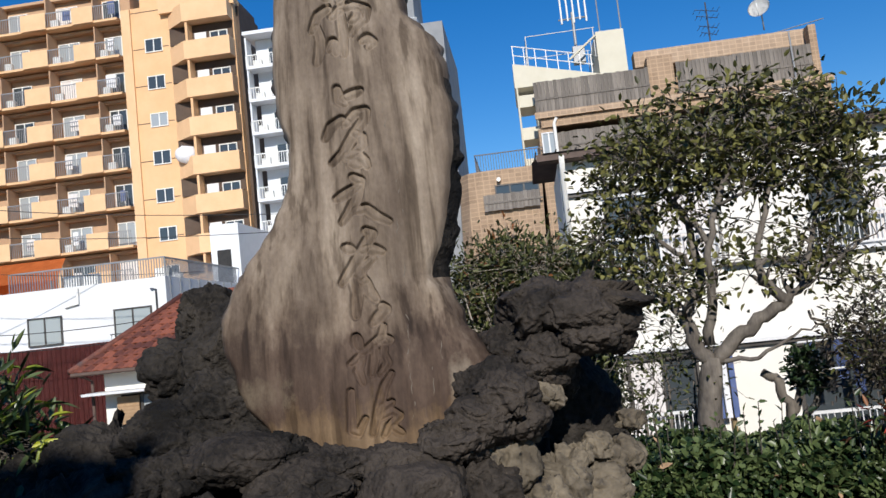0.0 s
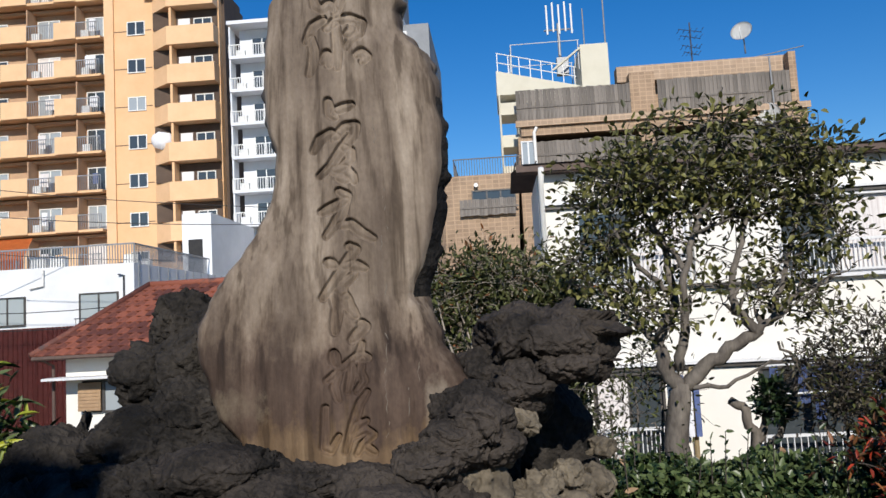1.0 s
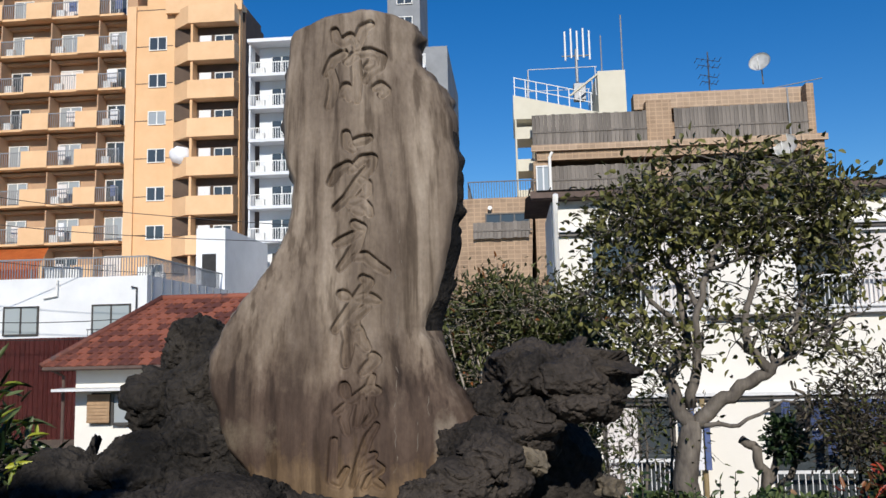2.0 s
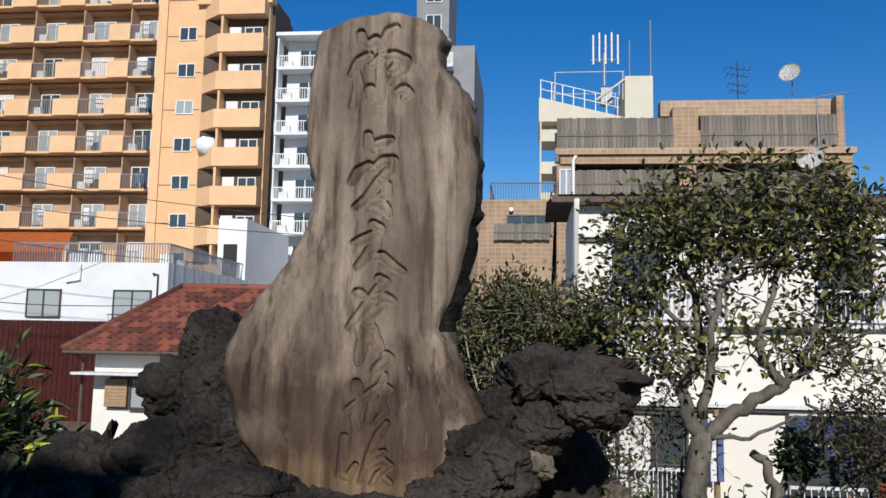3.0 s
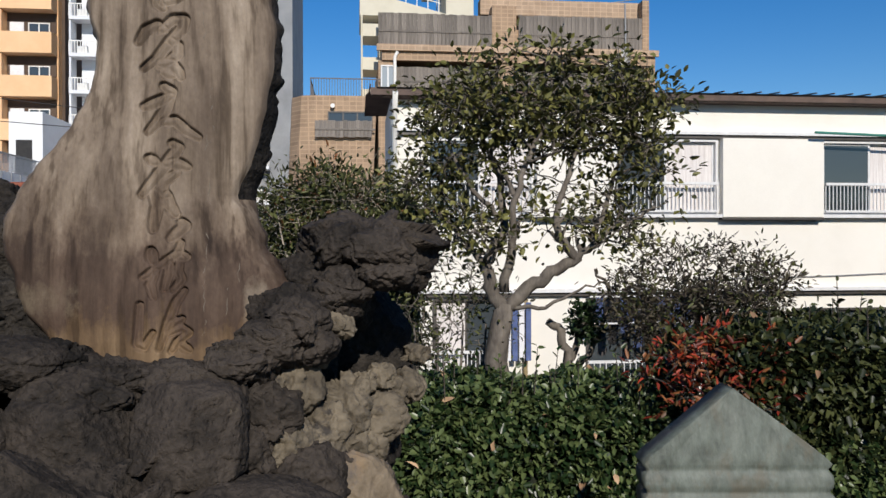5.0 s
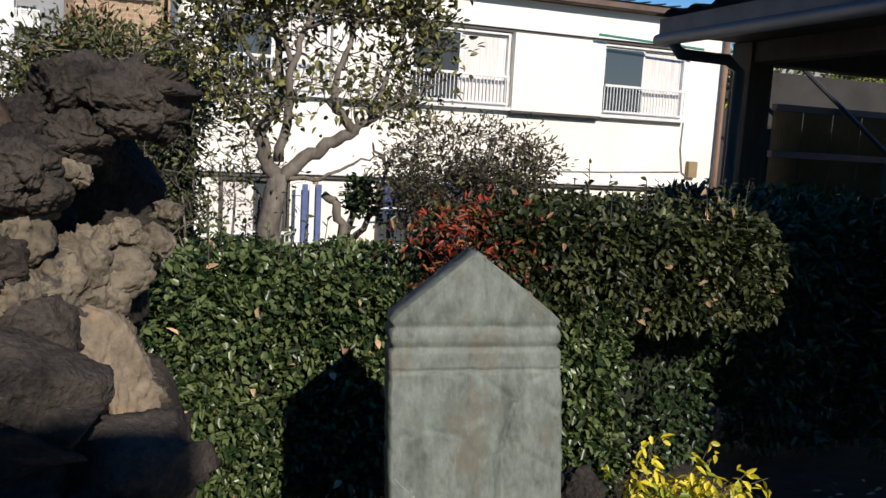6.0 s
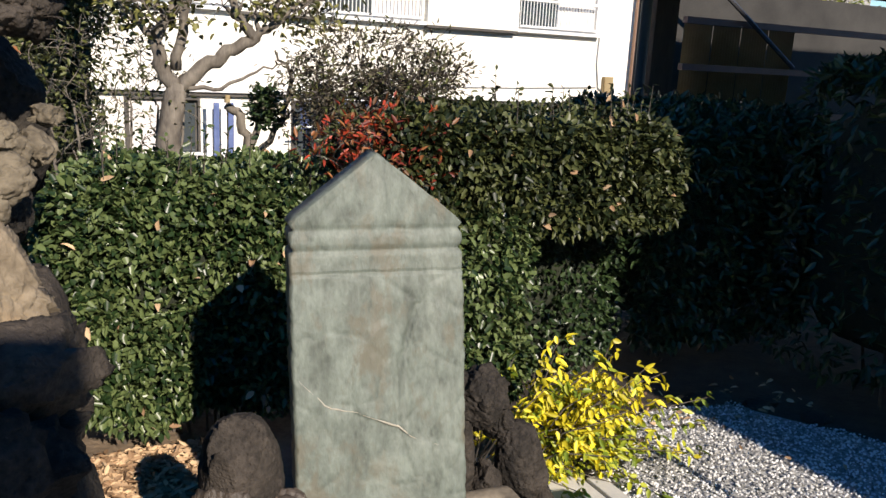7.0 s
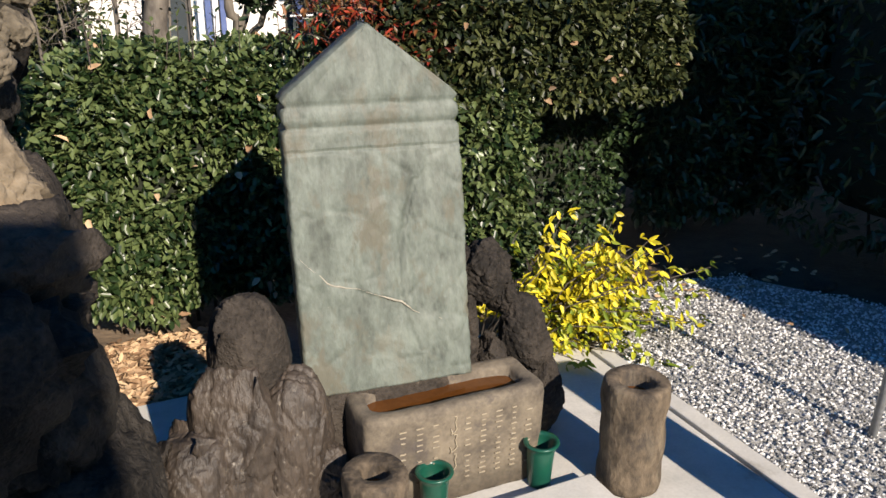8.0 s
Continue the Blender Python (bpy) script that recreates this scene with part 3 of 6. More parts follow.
        (1.993, 0.185), (2.053, 0.217), (2.099, 0.245), (2.137, 0.258), (2.191, 0.266), (2.254, 0.268), (2.314, 0.252), (2.380, 0.239), (2.461, 0.238), (2.576, 0.243), (2.706, 0.253)]
RIGHT = [(1.367, 0.62), (1.443, 0.68), (1.485, 0.705), (1.526, 0.728), (1.567, 0.745), (1.609, 0.749), (1.664, 0.721), (1.735, 0.684), (1.808, 0.662), (1.858, 0.645), (1.887, 0.651),
         (1.954, 0.674), (2.029, 0.687), (2.106, 0.695), (2.183, 0.703), (2.263, 0.707), (2.327, 0.706), (2.423, 0.697), (2.489, 0.681), (2.531, 0.662), (2.563, 0.631), (2.604, 0.601),
         (2.646, 0.595), (2.681, 0.610), (2.715, 0.601), (2.754, 0.566)]
CHARS = [
    [[(-67, 673), (-61, 649), (-42, 638), (-25, 655), (-10, 635)], [(28, 693), (10, 679), (-2, 646), (-8, 622)], [(-41, 608), (-67, 591), (-88, 551)], [(-75, 558), (-67, 522), (-71, 485), (-80, 458)], [(-31, 582), (-8, 604), (27, 612), (57, 601), (52, 570), (31, 548), (17, 528)], [(-9, 596), (-5, 544), (-6, 471)], [(21, 566), (37, 578), (35, 594)], [(44, 506), (58, 513), (70, 501), (60, 487)], [(-44, 491), (-33, 510), (-28, 479)]],
    [[(-33, 380), (-29, 349), (-14, 335)], [(-17, 352), (6, 359), (28, 366)]],
    [[(-71, 249), (-55, 278), (-28, 293), (-11, 281)], [(-20, 279), (11, 309), (36, 310), (32, 288), (2, 250), (-28, 207), (-57, 181)], [(4, 254), (22, 242), (22, 220), (6, 206), (-22, 189)], [(-19, 197), (7, 196), (25, 176), (31, 160)], [(-10, 174), (11, 166)]],
]
CHARS += [
    [[(-53, 85), (-26, 96), (7, 113)], [(-8, 137), (11, 124), (-1, 82), (-21, 49), (-42, 22)], [(-7, 49), (20, 50), (45, 28), (73, 12)]],
    [[(-39, -44), (-23, -53)], [(15, -6), (29, -15), (5, -52), (-23, -93), (-52, -133)], [(1, -55), (30, -55), (50, -63)], [(24, -78), (-4, -101), (-8, -117), (3, -132)], [(-27, -127), (-16, -159), (-21, -194), (-23, -217)], [(4, -132), (11, -158), (26, -180)], [(40, -199), (48, -209), (28, -229), (19, -239)]],
]
CHARS += [
    [[(-26, -269), (-20, -294)], [(41, -249), (35, -274), (-5, -305), (-42, -332)], [(29, -280), (54, -284)], [(17, -299), (16, -326), (8, -361)], [(41, -288), (37, -318), (46, -338), (28, -361)], [(-46, -396), (-48, -447), (-52, -489), (-36, -497), (-16, -463)]],
    [[(53, -364), (35, -392), (23, -426), (10, -465), (-1, -502)], [(49, -431), (26, -442), (16, -460)], [(19, -465), (48, -452), (64, -465), (39, -485), (26, -507)], [(47, -492), (67, -507)], [(-12, -318), (-24, -348), (-15, -379)]],
]


def carved(X, Z):
    """How deep the brush strokes are cut at each place of the face."""
    depth = np.zeros_like(X)
    for char in CHARS:
        for stroke in char:
            p = np.array(stroke, float) / 1000 + (0.45, 2.0)
            t = np.linspace(0, len(p) - 1, 12 * len(p))
            px, pz = np.interp(t, range(len(p)), p[:, 0]), np.interp(t, range(len(p)), p[:, 1])
            w = (0.0125 if p[:, 1].min() > 1.7 else 0.0095) * (0.7 + 0.5 * np.sin(np.linspace(0.5, 2.8, len(t))))
            near = np.full_like(X, 9.0)
            for a, b, r in zip(px, pz, w):
                near = np.minimum(near, np.hypot(X - a, Z - b) / r)
            k = np.clip((1.22 - near) / 0.42, 0, 1)
            depth = np.maximum(depth, 0.015 * k * k * (3 - 2 * k) * (0.55 + 0.45 * np.clip(near, 0, 1)))
    return depth


def broken(z):
    """How far the rough broken side stands out beyond the dressed face."""
    return float(np.interp(z, [1.6, 1.75, 1.84, 1.87, 1.95, 2.02, 2.1, 2.25, 2.3, 2.45, 2.55], [0.0, 0.012, 0.02, 0.036, 0.03, 0.02, 0.012, 0.006, 0.002, 0.004, 0.0]))


def build_monument():
    nu, nv = 240, 520
    z0 = 1.37
    u, v = np.linspace(0, 1, nu), np.linspace(0, 1, nv)
    X, Y, Z, B = (np.zeros((nv, nu)) for _ in range(4))
    for j, b in enumerate(v):
        for i, a in enumerate(u):
            top = float(np.interp(a, [0, 0.04, 0.3, 0.7, 0.86, 1], [2.672, 2.695, 2.722, 2.745, 2.738, 2.71])) + 0.004 * noise.noise(Vector((a * 9, 4, 0)))
            z = z0 + (top - z0) * b
            lx = smooth_at(LEFT, z) + 0.006 * noise.noise(Vector((0, 3, z * 14)))
            rx = smooth_at(RIGHT, z) + 0.008 * noise.noise(Vector((5, 3, z * 12)))
            rx -= broken(z)
            x = lx + (rx - lx) * a
            q = Vector((x * 9, 0, z * 1.4))
            wave = 0.004 * noise.noise(q) + 0.0022 * noise.noise(Vector((x * 30, 1, z * 3))) + 0.003 * noise.noise(Vector((x * 6, 2, z * 6)))
            edge = min(a, 1 - a, (1 - b) * 3.0)
            roll = 0.016 * max(0.0, 1 - edge / 0.035) ** 2
            y = 2.13 + 0.115 * (z - 1.6) + 0.12 * (x - 0.2) + 0.05 * (2 * a - 1) ** 2 + roll + wave
            y -= 0.02 * math.exp(-((z - 1.62) / 0.18) ** 2)
            X[j, i], Y[j, i], Z[j, i] = x, y, z
            B[j, i] = y + 0.15 - 0.035 * (2 * a - 1) ** 2 - roll * 1.5 + 0.02 * noise.noise(Vector((x * 6, 7, z * 6)))
    Y += carved(X, Z)
    front = np.stack([X, Y, Z], -1).reshape(-1, 3)
    verts = front.tolist()
    faces = []
    for j in range(nv - 1):
        for i in range(nu - 1):
            k = j * nu + i
            faces.append((k, k + 1, k + nu + 1, k + nu))
    # rim round the edge, broken and set back, then the back face
    ring = [i for i in range(nu)] + [j * nu + nu - 1 for j in range(1, nv)] + [(nv - 1) * nu + i for i in range(nu - 2, -1, -1)] + [j * nu for j in range(nv - 2, 0, -1)]
    back_y = B.reshape(-1)
    cx = 0.45
    layers = [ring]
    for depth in (0.3, 0.65, 1.0):
        layer = []
        for k in ring:
            x, y, z = front[k]
            out = 0.016 * math.sin(depth * math.pi) * (0.4 + abs(noise.noise(Vector((x * 20, depth * 3, z * 20)))))
            layer.append(len(verts))
            jag = 0.012 * noise.noise(Vector((x * 25 + depth * 4, 9, z * 25)))
            verts.append((x + (out + jag) * (1 if x > cx else -1) + (broken(z) * math.sin(depth * 1.7) if x > cx + 0.1 and z < 2.6 else 0.0), y + (back_y[k] - y) * depth, z + jag * 0.5))
        layers.append(layer)
    for a, b in zip(layers, layers[1:]):
        m = len(a)
        for i in range(m):
            faces.append((a[(i + 1) % m], a[i], b[i], b[(i + 1) % m]))
    faces.append(tuple(layers[-1][::-1]))
    me = bpy.data.meshes.new("stone_monument")
    me.from_pydata(verts, [], faces)
    ob = link("stone_monument", me, "monument", None, "", True)
    # the broken edge is rough; its dark rock colour also paints the side's shade
    me.materials.append(M["lava"])
    for p in me.polygons[(nv - 1) * (nu - 1):-1]:
        if p.center.x > cx + 0.1 and 1.86 < p.center.z < 2.4:
            p.material_index = 1
    tagged(ob, "tall brown stone monument with carved brush characters on lava rock", "monument")
    # pale wandering trails of lichen beside the characters
    rng = random.Random(77)
    for x, za, zb in ((0.548, 1.5, 1.78), (0.543, 1.85, 2.02), (0.556, 2.0, 2.14), (0.537, 2.2, 2.33), (0.6, 1.56, 1.64), (0.625, 1.62, 1.7)):
        bm = bmesh.new()
        pts = []
        n = int((zb - za) / 0.012)
        for k in range(n + 1):
            z = za + (zb - za) * k / n
            px = x + 0.012 * noise.noise(Vector((x * 40, 3, z * 26))) + rng.uniform(-0.003, 0.003)
            q = int(np.argmin(((X - px) ** 2 + (Z - z) ** 2)))
            pts.append((px, float(Y.reshape(-1)[q]) + 0.0008, z))
        tube(bm, pts, [0.001 * rng.uniform(0.3, 1.5) for _ in pts], 5)
        part("lichen_trail", bm, "lichen", ob, "pale trail of lichen", True)


build_monument()


def build_mound():
    mound = thing("rock_mound", "dark lava rock mound cemented round the monument", "rock mound", (0.4, 2.2, 0))
    rows = [
        # centre, size, material, roughness
        ((0.985, 2.37, 1.735), (0.145, 0.16, 0.085), "lava_brown", 0.34), ((0.87, 2.38, 1.735), (0.1, 0.14, 0.09), "lava_brown", 0.36), ((0.87, 2.3, 1.635), (0.085, 0.11, 0.055), "lava_brown", 0.42),
        ((0.985, 2.34, 1.67), (0.12, 0.13, 0.042), "lava_brown", 0.4), ((1.06, 2.36, 1.665), (0.05, 0.08, 0.045), "lava_brown", 0.4), ((0.79, 2.36, 1.66), (0.08, 0.1, 0.06), "lava_brown", 0.4),
        ((0.8, 2.26, 1.59), (0.115, 0.1, 0.05), "lava_brown", 0.4), ((0.84, 2.23, 1.54), (0.07, 0.08, 0.03), "pale_rock", 0.45), ((0.745, 2.2, 1.565), (0.1, 0.09, 0.075), "lava_brown", 0.36),
        ((0.75, 2.15, 1.505), (0.11, 0.1, 0.05), "lava_brown", 0.42), ((0.65, 2.07, 1.475), (0.085, 0.08, 0.05), "lava_brown", 0.42), ((0.775, 2.12, 1.56), (0.075, 0.08, 0.06), "lava_brown", 0.3), ((0.71, 2.09, 1.515), (0.08, 0.07, 0.05), "lava_brown", 0.3), ((0.52, 2.05, 1.44), (0.12, 0.08, 0.04), "lava_brown", 0.4),
        ((0.36, 2.07, 1.44), (0.11, 0.08, 0.045), "lava_brown", 0.4), ((0.24, 2.09, 1.47), (0.07, 0.08, 0.055), "lava", 0.4),
        ((-0.05, 2.46, 1.8), (0.085, 0.1, 0.115), "lava", 0.5), ((-0.1, 2.42, 1.68), (0.125, 0.13, 0.13), "lava", 0.45), ((0.03, 2.36, 1.68), (0.11, 0.11, 0.15), "lava", 0.45),
        ((-0.19, 2.38, 1.5), (0.09, 0.12, 0.1), "lava", 0.45), ((0.07, 2.26, 1.57), (0.14, 0.11, 0.12), "lava", 0.42), ((-0.06, 2.22, 1.52), (0.14, 0.12, 0.09), "lava", 0.42),
        ((0.155, 2.05, 1.48), (0.13, 0.1, 0.06), "lava_brown", 0.2), ((-0.03, 2.05, 1.44), (0.13, 0.1, 0.07), "lava", 0.4), ((0.3, 2.02, 1.405), (0.13, 0.1, 0.06), "lava_brown", 0.36),
        ((-0.32, 2.3, 1.44), (0.2, 0.17, 0.12), "lava", 0.45), ((-0.52, 2.3, 1.4), (0.25, 0.2, 0.13), "lava", 0.45), ((-0.2, 2.0, 1.3), (0.25, 0.16, 0.16), "lava", 0.42),
        ((0.7, 1.9, 1.1), (0.26, 0.2, 0.14), "lava_brown", 0.2), ((0.3, 1.86, 1.1), (0.28, 0.2, 0.19), "lava_brown", 0.25), ((0.98, 1.96, 0.93), (0.16, 0.17, 0.12), "lava_brown", 0.24),
        ((0.8, 2.1, 1.19), (0.1, 0.1, 0.09), "lava_brown", 0.35), ((0.6, 1.8, 0.72), (0.42, 0.26, 0.3), "lava", 0.3), ((0.95, 1.95, 0.62), (0.2, 0.22, 0.26), "lava", 0.3),
        ((1.02, 1.85, 0.28), (0.2, 0.2, 0.28), "lava", 0.3), ((0.1, 1.9, 0.5), (0.5, 0.35, 0.5), "lava", 0.3), ((-0.5, 2.2, 0.7), (0.5, 0.4, 0.6), "lava", 0.3),
        ((0.3, 2.5, 0.8), (0.6, 0.3, 0.75), "lava", 0.3), ((0.72, 2.46, 1.38), (0.14, 0.12, 0.2), "lava", 0.3), ((0.92, 2.72, 1.4), (0.17, 0.1, 0.26), "lava", 0.3),
        ((1.14, 2.02, 0.2), (0.1, 0.16, 0.3), "lava", 0.3), ((1.1, 1.72, 0.12), (0.14, 0.14, 0.2), "lava", 0.3),
        ((0.84, 2.55, 1.58), (0.13, 0.12, 0.1), "lava", 0.3), ((0.88, 2.5, 1.2), (0.16, 0.14, 0.14), "lava", 0.3),
    ]
    for i, (c, s, material, rough) in enumerate(rows):
        rock("rock", c, s, i + 1, material, mound, "", rough, 6 if i < 30 else 5, 0.12 if material == "lava" else 0.06)
    # squared boulders below the monument
    for i, (c, s, r) in enumerate((((0.555, 2.02, 1.33), (0.115, 0.15, 0.115), 0.12), ((0.3, 2.03, 1.3), (0.13, 0.15, 0.12), 0.14), ((0.5, 1.9, 0.96), (0.36, 0.2, 0.17), 0.14), ((0.05, 1.98, 1.24), (0.13, 0.13, 0.17), 0.2))):
        rock("boulder", c, s, 120 + i, "lava_brown", mound, "", r, 6, 0.04, 0.0, 4.5)
    # pale stones under the overhang: wedges, rounded ones and a crumbling face
    small = [((0.765, 2.16, 1.42), (0.058, 0.06, 0.08), -0.5), ((0.775, 2.2, 1.472), (0.042, 0.05, 0.036), 0.2), ((0.815, 2.22, 1.465), (0.026, 0.04, 0.032), 0.4), ((0.885, 2.25, 1.325), (0.068, 0.07, 0.07), 0.1),
             ((0.845, 2.2, 1.3), (0.055, 0.06, 0.06), -0.3), ((0.96, 2.31, 1.285), (0.09, 0.08, 0.06), -0.2), ((0.977, 2.35, 1.39), (0.036, 0.04, 0.032), 0.0), ((1.085, 2.5, 1.43), (0.034, 0.04, 0.028), 0.3),
             ((1.055, 2.4, 1.355), (0.045, 0.05, 0.042), 0.5), ((1.0, 2.36, 1.345), (0.05, 0.04, 0.04), -0.4), ((0.7, 2.1, 1.35), (0.085, 0.08, 0.07), 0.2), ((0.74, 2.12, 1.27), (0.07, 0.07, 0.06), -0.2),
             ((0.82, 2.17, 1.25), (0.06, 0.06, 0.06), 0.3), ((0.89, 2.23, 1.25), (0.05, 0.06, 0.05), -0.3), ((0.66, 2.06, 1.27), (0.06, 0.06, 0.08), 0.1), ((0.93, 2.27, 1.23), (0.06, 0.06, 0.05), 0.1),
             ((0.72, 2.13, 1.42), (0.035, 0.04, 0.03), 0.6), ((0.93, 2.29, 1.385), (0.03, 0.03, 0.026), 0.1), ((0.86, 2.18, 1.2), (0.05, 0.06, 0.05), 0.4)]
    for i, (c, size, turn) in enumerate(small):
        rock("stone", c, size, 40 + i, "lava_brown" if i in (10, 14, 18) else "pale_rock", mound, "", 0.34, 5, 0.05, turn, 2.4)
    rock("slanting_stone", (0.925, 2.2, 1.06), (0.11, 0.1, 0.175), 71, "ochre_rock", mound, "pale ochre slanting stone", 0.2, 6, 0.03, -0.42, 3.0)
    rock("slanting_stone", (1.03, 2.3, 0.8), (0.12, 0.2, 0.25), 72, "lava_brown", mound, "", 0.3, 5, 0.05)


build_mound()


# ---- green stone tablet, its rocks and the water basin ----
def tablet_place(x, d, z):
    """x across and d behind the face; the slab leans back and is turned a little."""
    a = -0.11
    return (1.895 + math.cos(a) * x - math.sin(a) * d, 2.04 + 0.155 * (z - 0.4) + math.sin(a) * x + math.cos(a) * d, z)


def tablet_crack(x):
    return float(np.interp(x, [-0.25, -0.217, -0.16, -0.066, 0.03, 0.09, 0.187, 0.25], [0.77, 0.737, 0.675, 0.65, 0.61, 0.565, 0.525, 0.5])) + 0.006 * noise.noise(Vector((x * 30, 0, 4)))


def tablet_face(u, z, half):
    x = (2 * u - 1) * half
    d = 0.003 * noise.noise(Vector((x * 9, 1, z * 5))) + 0.0018 * noise.noise(Vector((x * 30, 3, z * 11)))
    d += 0.004 * noise.noise(Vector((x * 3, 7, z * 3))) + 0.0016 * abs(noise.noise(Vector((x * 55, 9, z * 22)))) + 0.003 * abs(noise.noise(Vector((x * 16, 5, z * 7))))
    for cut, deep, wide in ((1.158, 0.005, 0.012), (1.103, 0.006, 0.01), (1.038 + 0.006 * noise.noise(Vector((x * 12, 0, 2))), 0.005, 0.004)):
        d += deep * math.exp(-((z - cut) / wide) ** 2)
    if 1.038 < z < 1.103:
        d += 0.002
    arch = 1 - (x / 0.085) ** 2 - (max(0.0, z - 0.74) / 0.17) ** 2
    d -= 0.006 * max(0.0, min(1.0, arch * 4 + 0.6 * noise.noise(Vector((x * 14, 4, z * 9))))) * (z > tablet_crack(x))
    scar = (z - tablet_crack(x)) / 0.008
    d -= 0.005 * (1 / (1 + math.exp(max(-30, min(30, scar)))))
    d += 0.006 * math.exp(-((x - 0.09 - 0.05 * math.sin(z * 7)) / 0.006) ** 2) * (0.45 < z < 0.95)
    flake = noise.voronoi(Vector((x * 9, 0.5, z * 6)))[0]
    d += 0.0022 * max(0.0, 1 - (flake[1] - flake[0]) / 0.12)
    hollow = ((x + 0.0) / 0.07) ** 2 + ((z - 0.78) / 0.13) ** 2
    d += 0.005 * math.exp(-hollow * 1.5)
    return x, d


def build_tablet():
    bm = bmesh.new()
    zs = [0.36 + 0.0046 * i for i in range(178)]
    cols = 70
    rows = []
    for z in zs:
        half = 0.247 - 0.012 * (z - 1.0) + 0.0035 * noise.noise(Vector((1, 0, z * 16))) - 0.006 * max(0.0, noise.noise(Vector((4, 0, z * 38))))
        if z < 0.85:
            half -= 0.018 * (0.85 - z)
        rows.append((z, half))
    grid = []
    for z, half in rows:
        notch = 0.011 * sum(math.exp(-((z - c) / 0.008) ** 2) for c in (1.158, 1.103))
        grid.append([bm.verts.new(tablet_place(*tablet_face(i / cols, z, half - notch), z)) for i in range(cols + 1)])
    # the gabled head
    top = rows[-1]
    for k in range(1, 13):
        b = k / 12
        half = (top[1] - 0.002) * (1 - b) + 0.004
        z = top[0] + 0.004 + 0.186 * b
        grid.append([bm.verts.new(tablet_place(*tablet_face(i / cols, z, half), z + 0.003 * noise.noise(Vector((i * 0.3, b * 4, 0))))) for i in range(cols + 1)])
    back = []
    for g in grid:
        row = []
        for v in g:
            row.append(bm.verts.new(v.co + Vector((0.011, 0.095, 0.0))))
        back.append(row)
    for g, s in ((grid, 1), (back, -1)):
        for a, b in zip(g, g[1:]):
            for i in range(cols):
                q = (a[i], a[i + 1], b[i + 1], b[i])
                bm.faces.new(q if s > 0 else q[::-1])
    for j in range(len(grid) - 1):
        bm.faces.new((grid[j][0], grid[j + 1][0], back[j + 1][0], back[j][0]))
        bm.faces.new((grid[j + 1][-1], grid[j][-1], back[j][-1], back[j + 1][-1]))
    for i in range(cols):
        bm.faces.new((grid[-1][i], grid[-1][i + 1], back[-1][i + 1], back[-1][i]))
        bm.faces.new((grid[0][i + 1], grid[0][i], back[0][i], back[0][i + 1]))
    stone = part("stone_tablet", bm, "stele", None, "", True)
    stone.data.polygons.foreach_set("use_smooth", [True] * len(stone.data.polygons))
    tagged(stone, "weathered green schist tablet with a gabled head behind the basin", "stone tablet")
    # the pale vein that crosses the face
    bm = bmesh.new()
    pts = []
    for i in range(24):
        x = -0.235 + 0.4 * i / 23
        z = tablet_crack(x) + 0.002
        pts.append(Vector(tablet_place(x, tablet_face((x / 0.24 + 1) / 2, z, 0.24)[1] + 0.001, z)))
    tube(bm, pts, [0.0042 * (0.25 + abs(noise.noise(Vector((i * 0.9, 2, 1)))) * 1.8) * (1 - 0.6 * i / 23) for i in range(24)], 6)
    part("vein", bm, "vein", stone, "pale quartz vein", True)


build_tablet()


def build_side_rocks():
    rock("base_stone", (1.9, 2.1, 0.19), (0.22, 0.07, 0.185), 99, "lava_brown", None, "", 0.08, 5, 0.02, 0.0, 5.0)
    tagged(bpy.data.objects["base_stone"], "dark rough stone that carries the green tablet", "base stone")
    left = thing("rock_group", "brown weathered rocks beside the green tablet", "rock", (1.45, 2.1, 0))
    for i, (c, s, r, q) in enumerate((((1.505, 2.12, 0.48), (0.11, 0.1, 0.2), 0.1, 2.3), ((1.47, 2.06, 0.25), (0.15, 0.12, 0.26), 0.16, 3.0), ((1.6, 2.03, 0.2), (0.1, 0.1, 0.26), 0.18, 2.8),
                                      ((1.34, 2.03, 0.16), (0.11, 0.11, 0.19), 0.18, 2.8), ((1.67, 1.99, 0.11), (0.06, 0.07, 0.14), 0.25, 2.4), ((1.24, 2.06, 0.12), (0.06, 0.09, 0.2), 0.2, 2.6))):
        rock("rock", c, s, 80 + i if i else 480, "streaked_rock" if i in (1, 2, 3, 4) else "lava_brown", left, "", r, 6, 0.03, 0.0, q)
    right = thing("rock_group", "dark pitted rocks that lean together beside the green tablet", "rock", (2.3, 2.15, 0))
    for i, (c, s, r, turn) in enumerate((((2.255, 2.16, 0.615), (0.085, 0.08, 0.095), 0.3, 0.3), ((2.19, 2.17, 0.4), (0.045, 0.07, 0.2), 0.25, 0.0), ((2.27, 2.13, 0.31), (0.06, 0.06, 0.09), 0.25, 0.0),
                                         ((2.4, 2.12, 0.37), (0.085, 0.07, 0.16), 0.18, -0.25), ((2.45, 2.1, 0.16), (0.075, 0.07, 0.15), 0.2, 0.0), ((2.325, 2.17, 0.52), (0.05, 0.06, 0.06), 0.25, 0.0))):
        rock("rock", c, s, 90 + i, "lava_brown", right, "", r, 6, 0.09, turn)


build_side_rocks()


def build_basin():
    base = thing("water_basin", "long stone water basin with carved lettering and brown water", "water basin", (2.03, 1.97, 0.03))
    bm = bmesh.new()
    x0, x1, y0, y1, z0, z1 = 1.755, 2.318, 1.875, 2.085, 0.03, 0.35
    n = 28
    def ring(grow, z, inner=False):
        pts = []
        for k in range(4 * n):
            a = 2 * math.pi * (k + 0.5) / (4 * n)
            c, s = math.cos(a), math.sin(a)
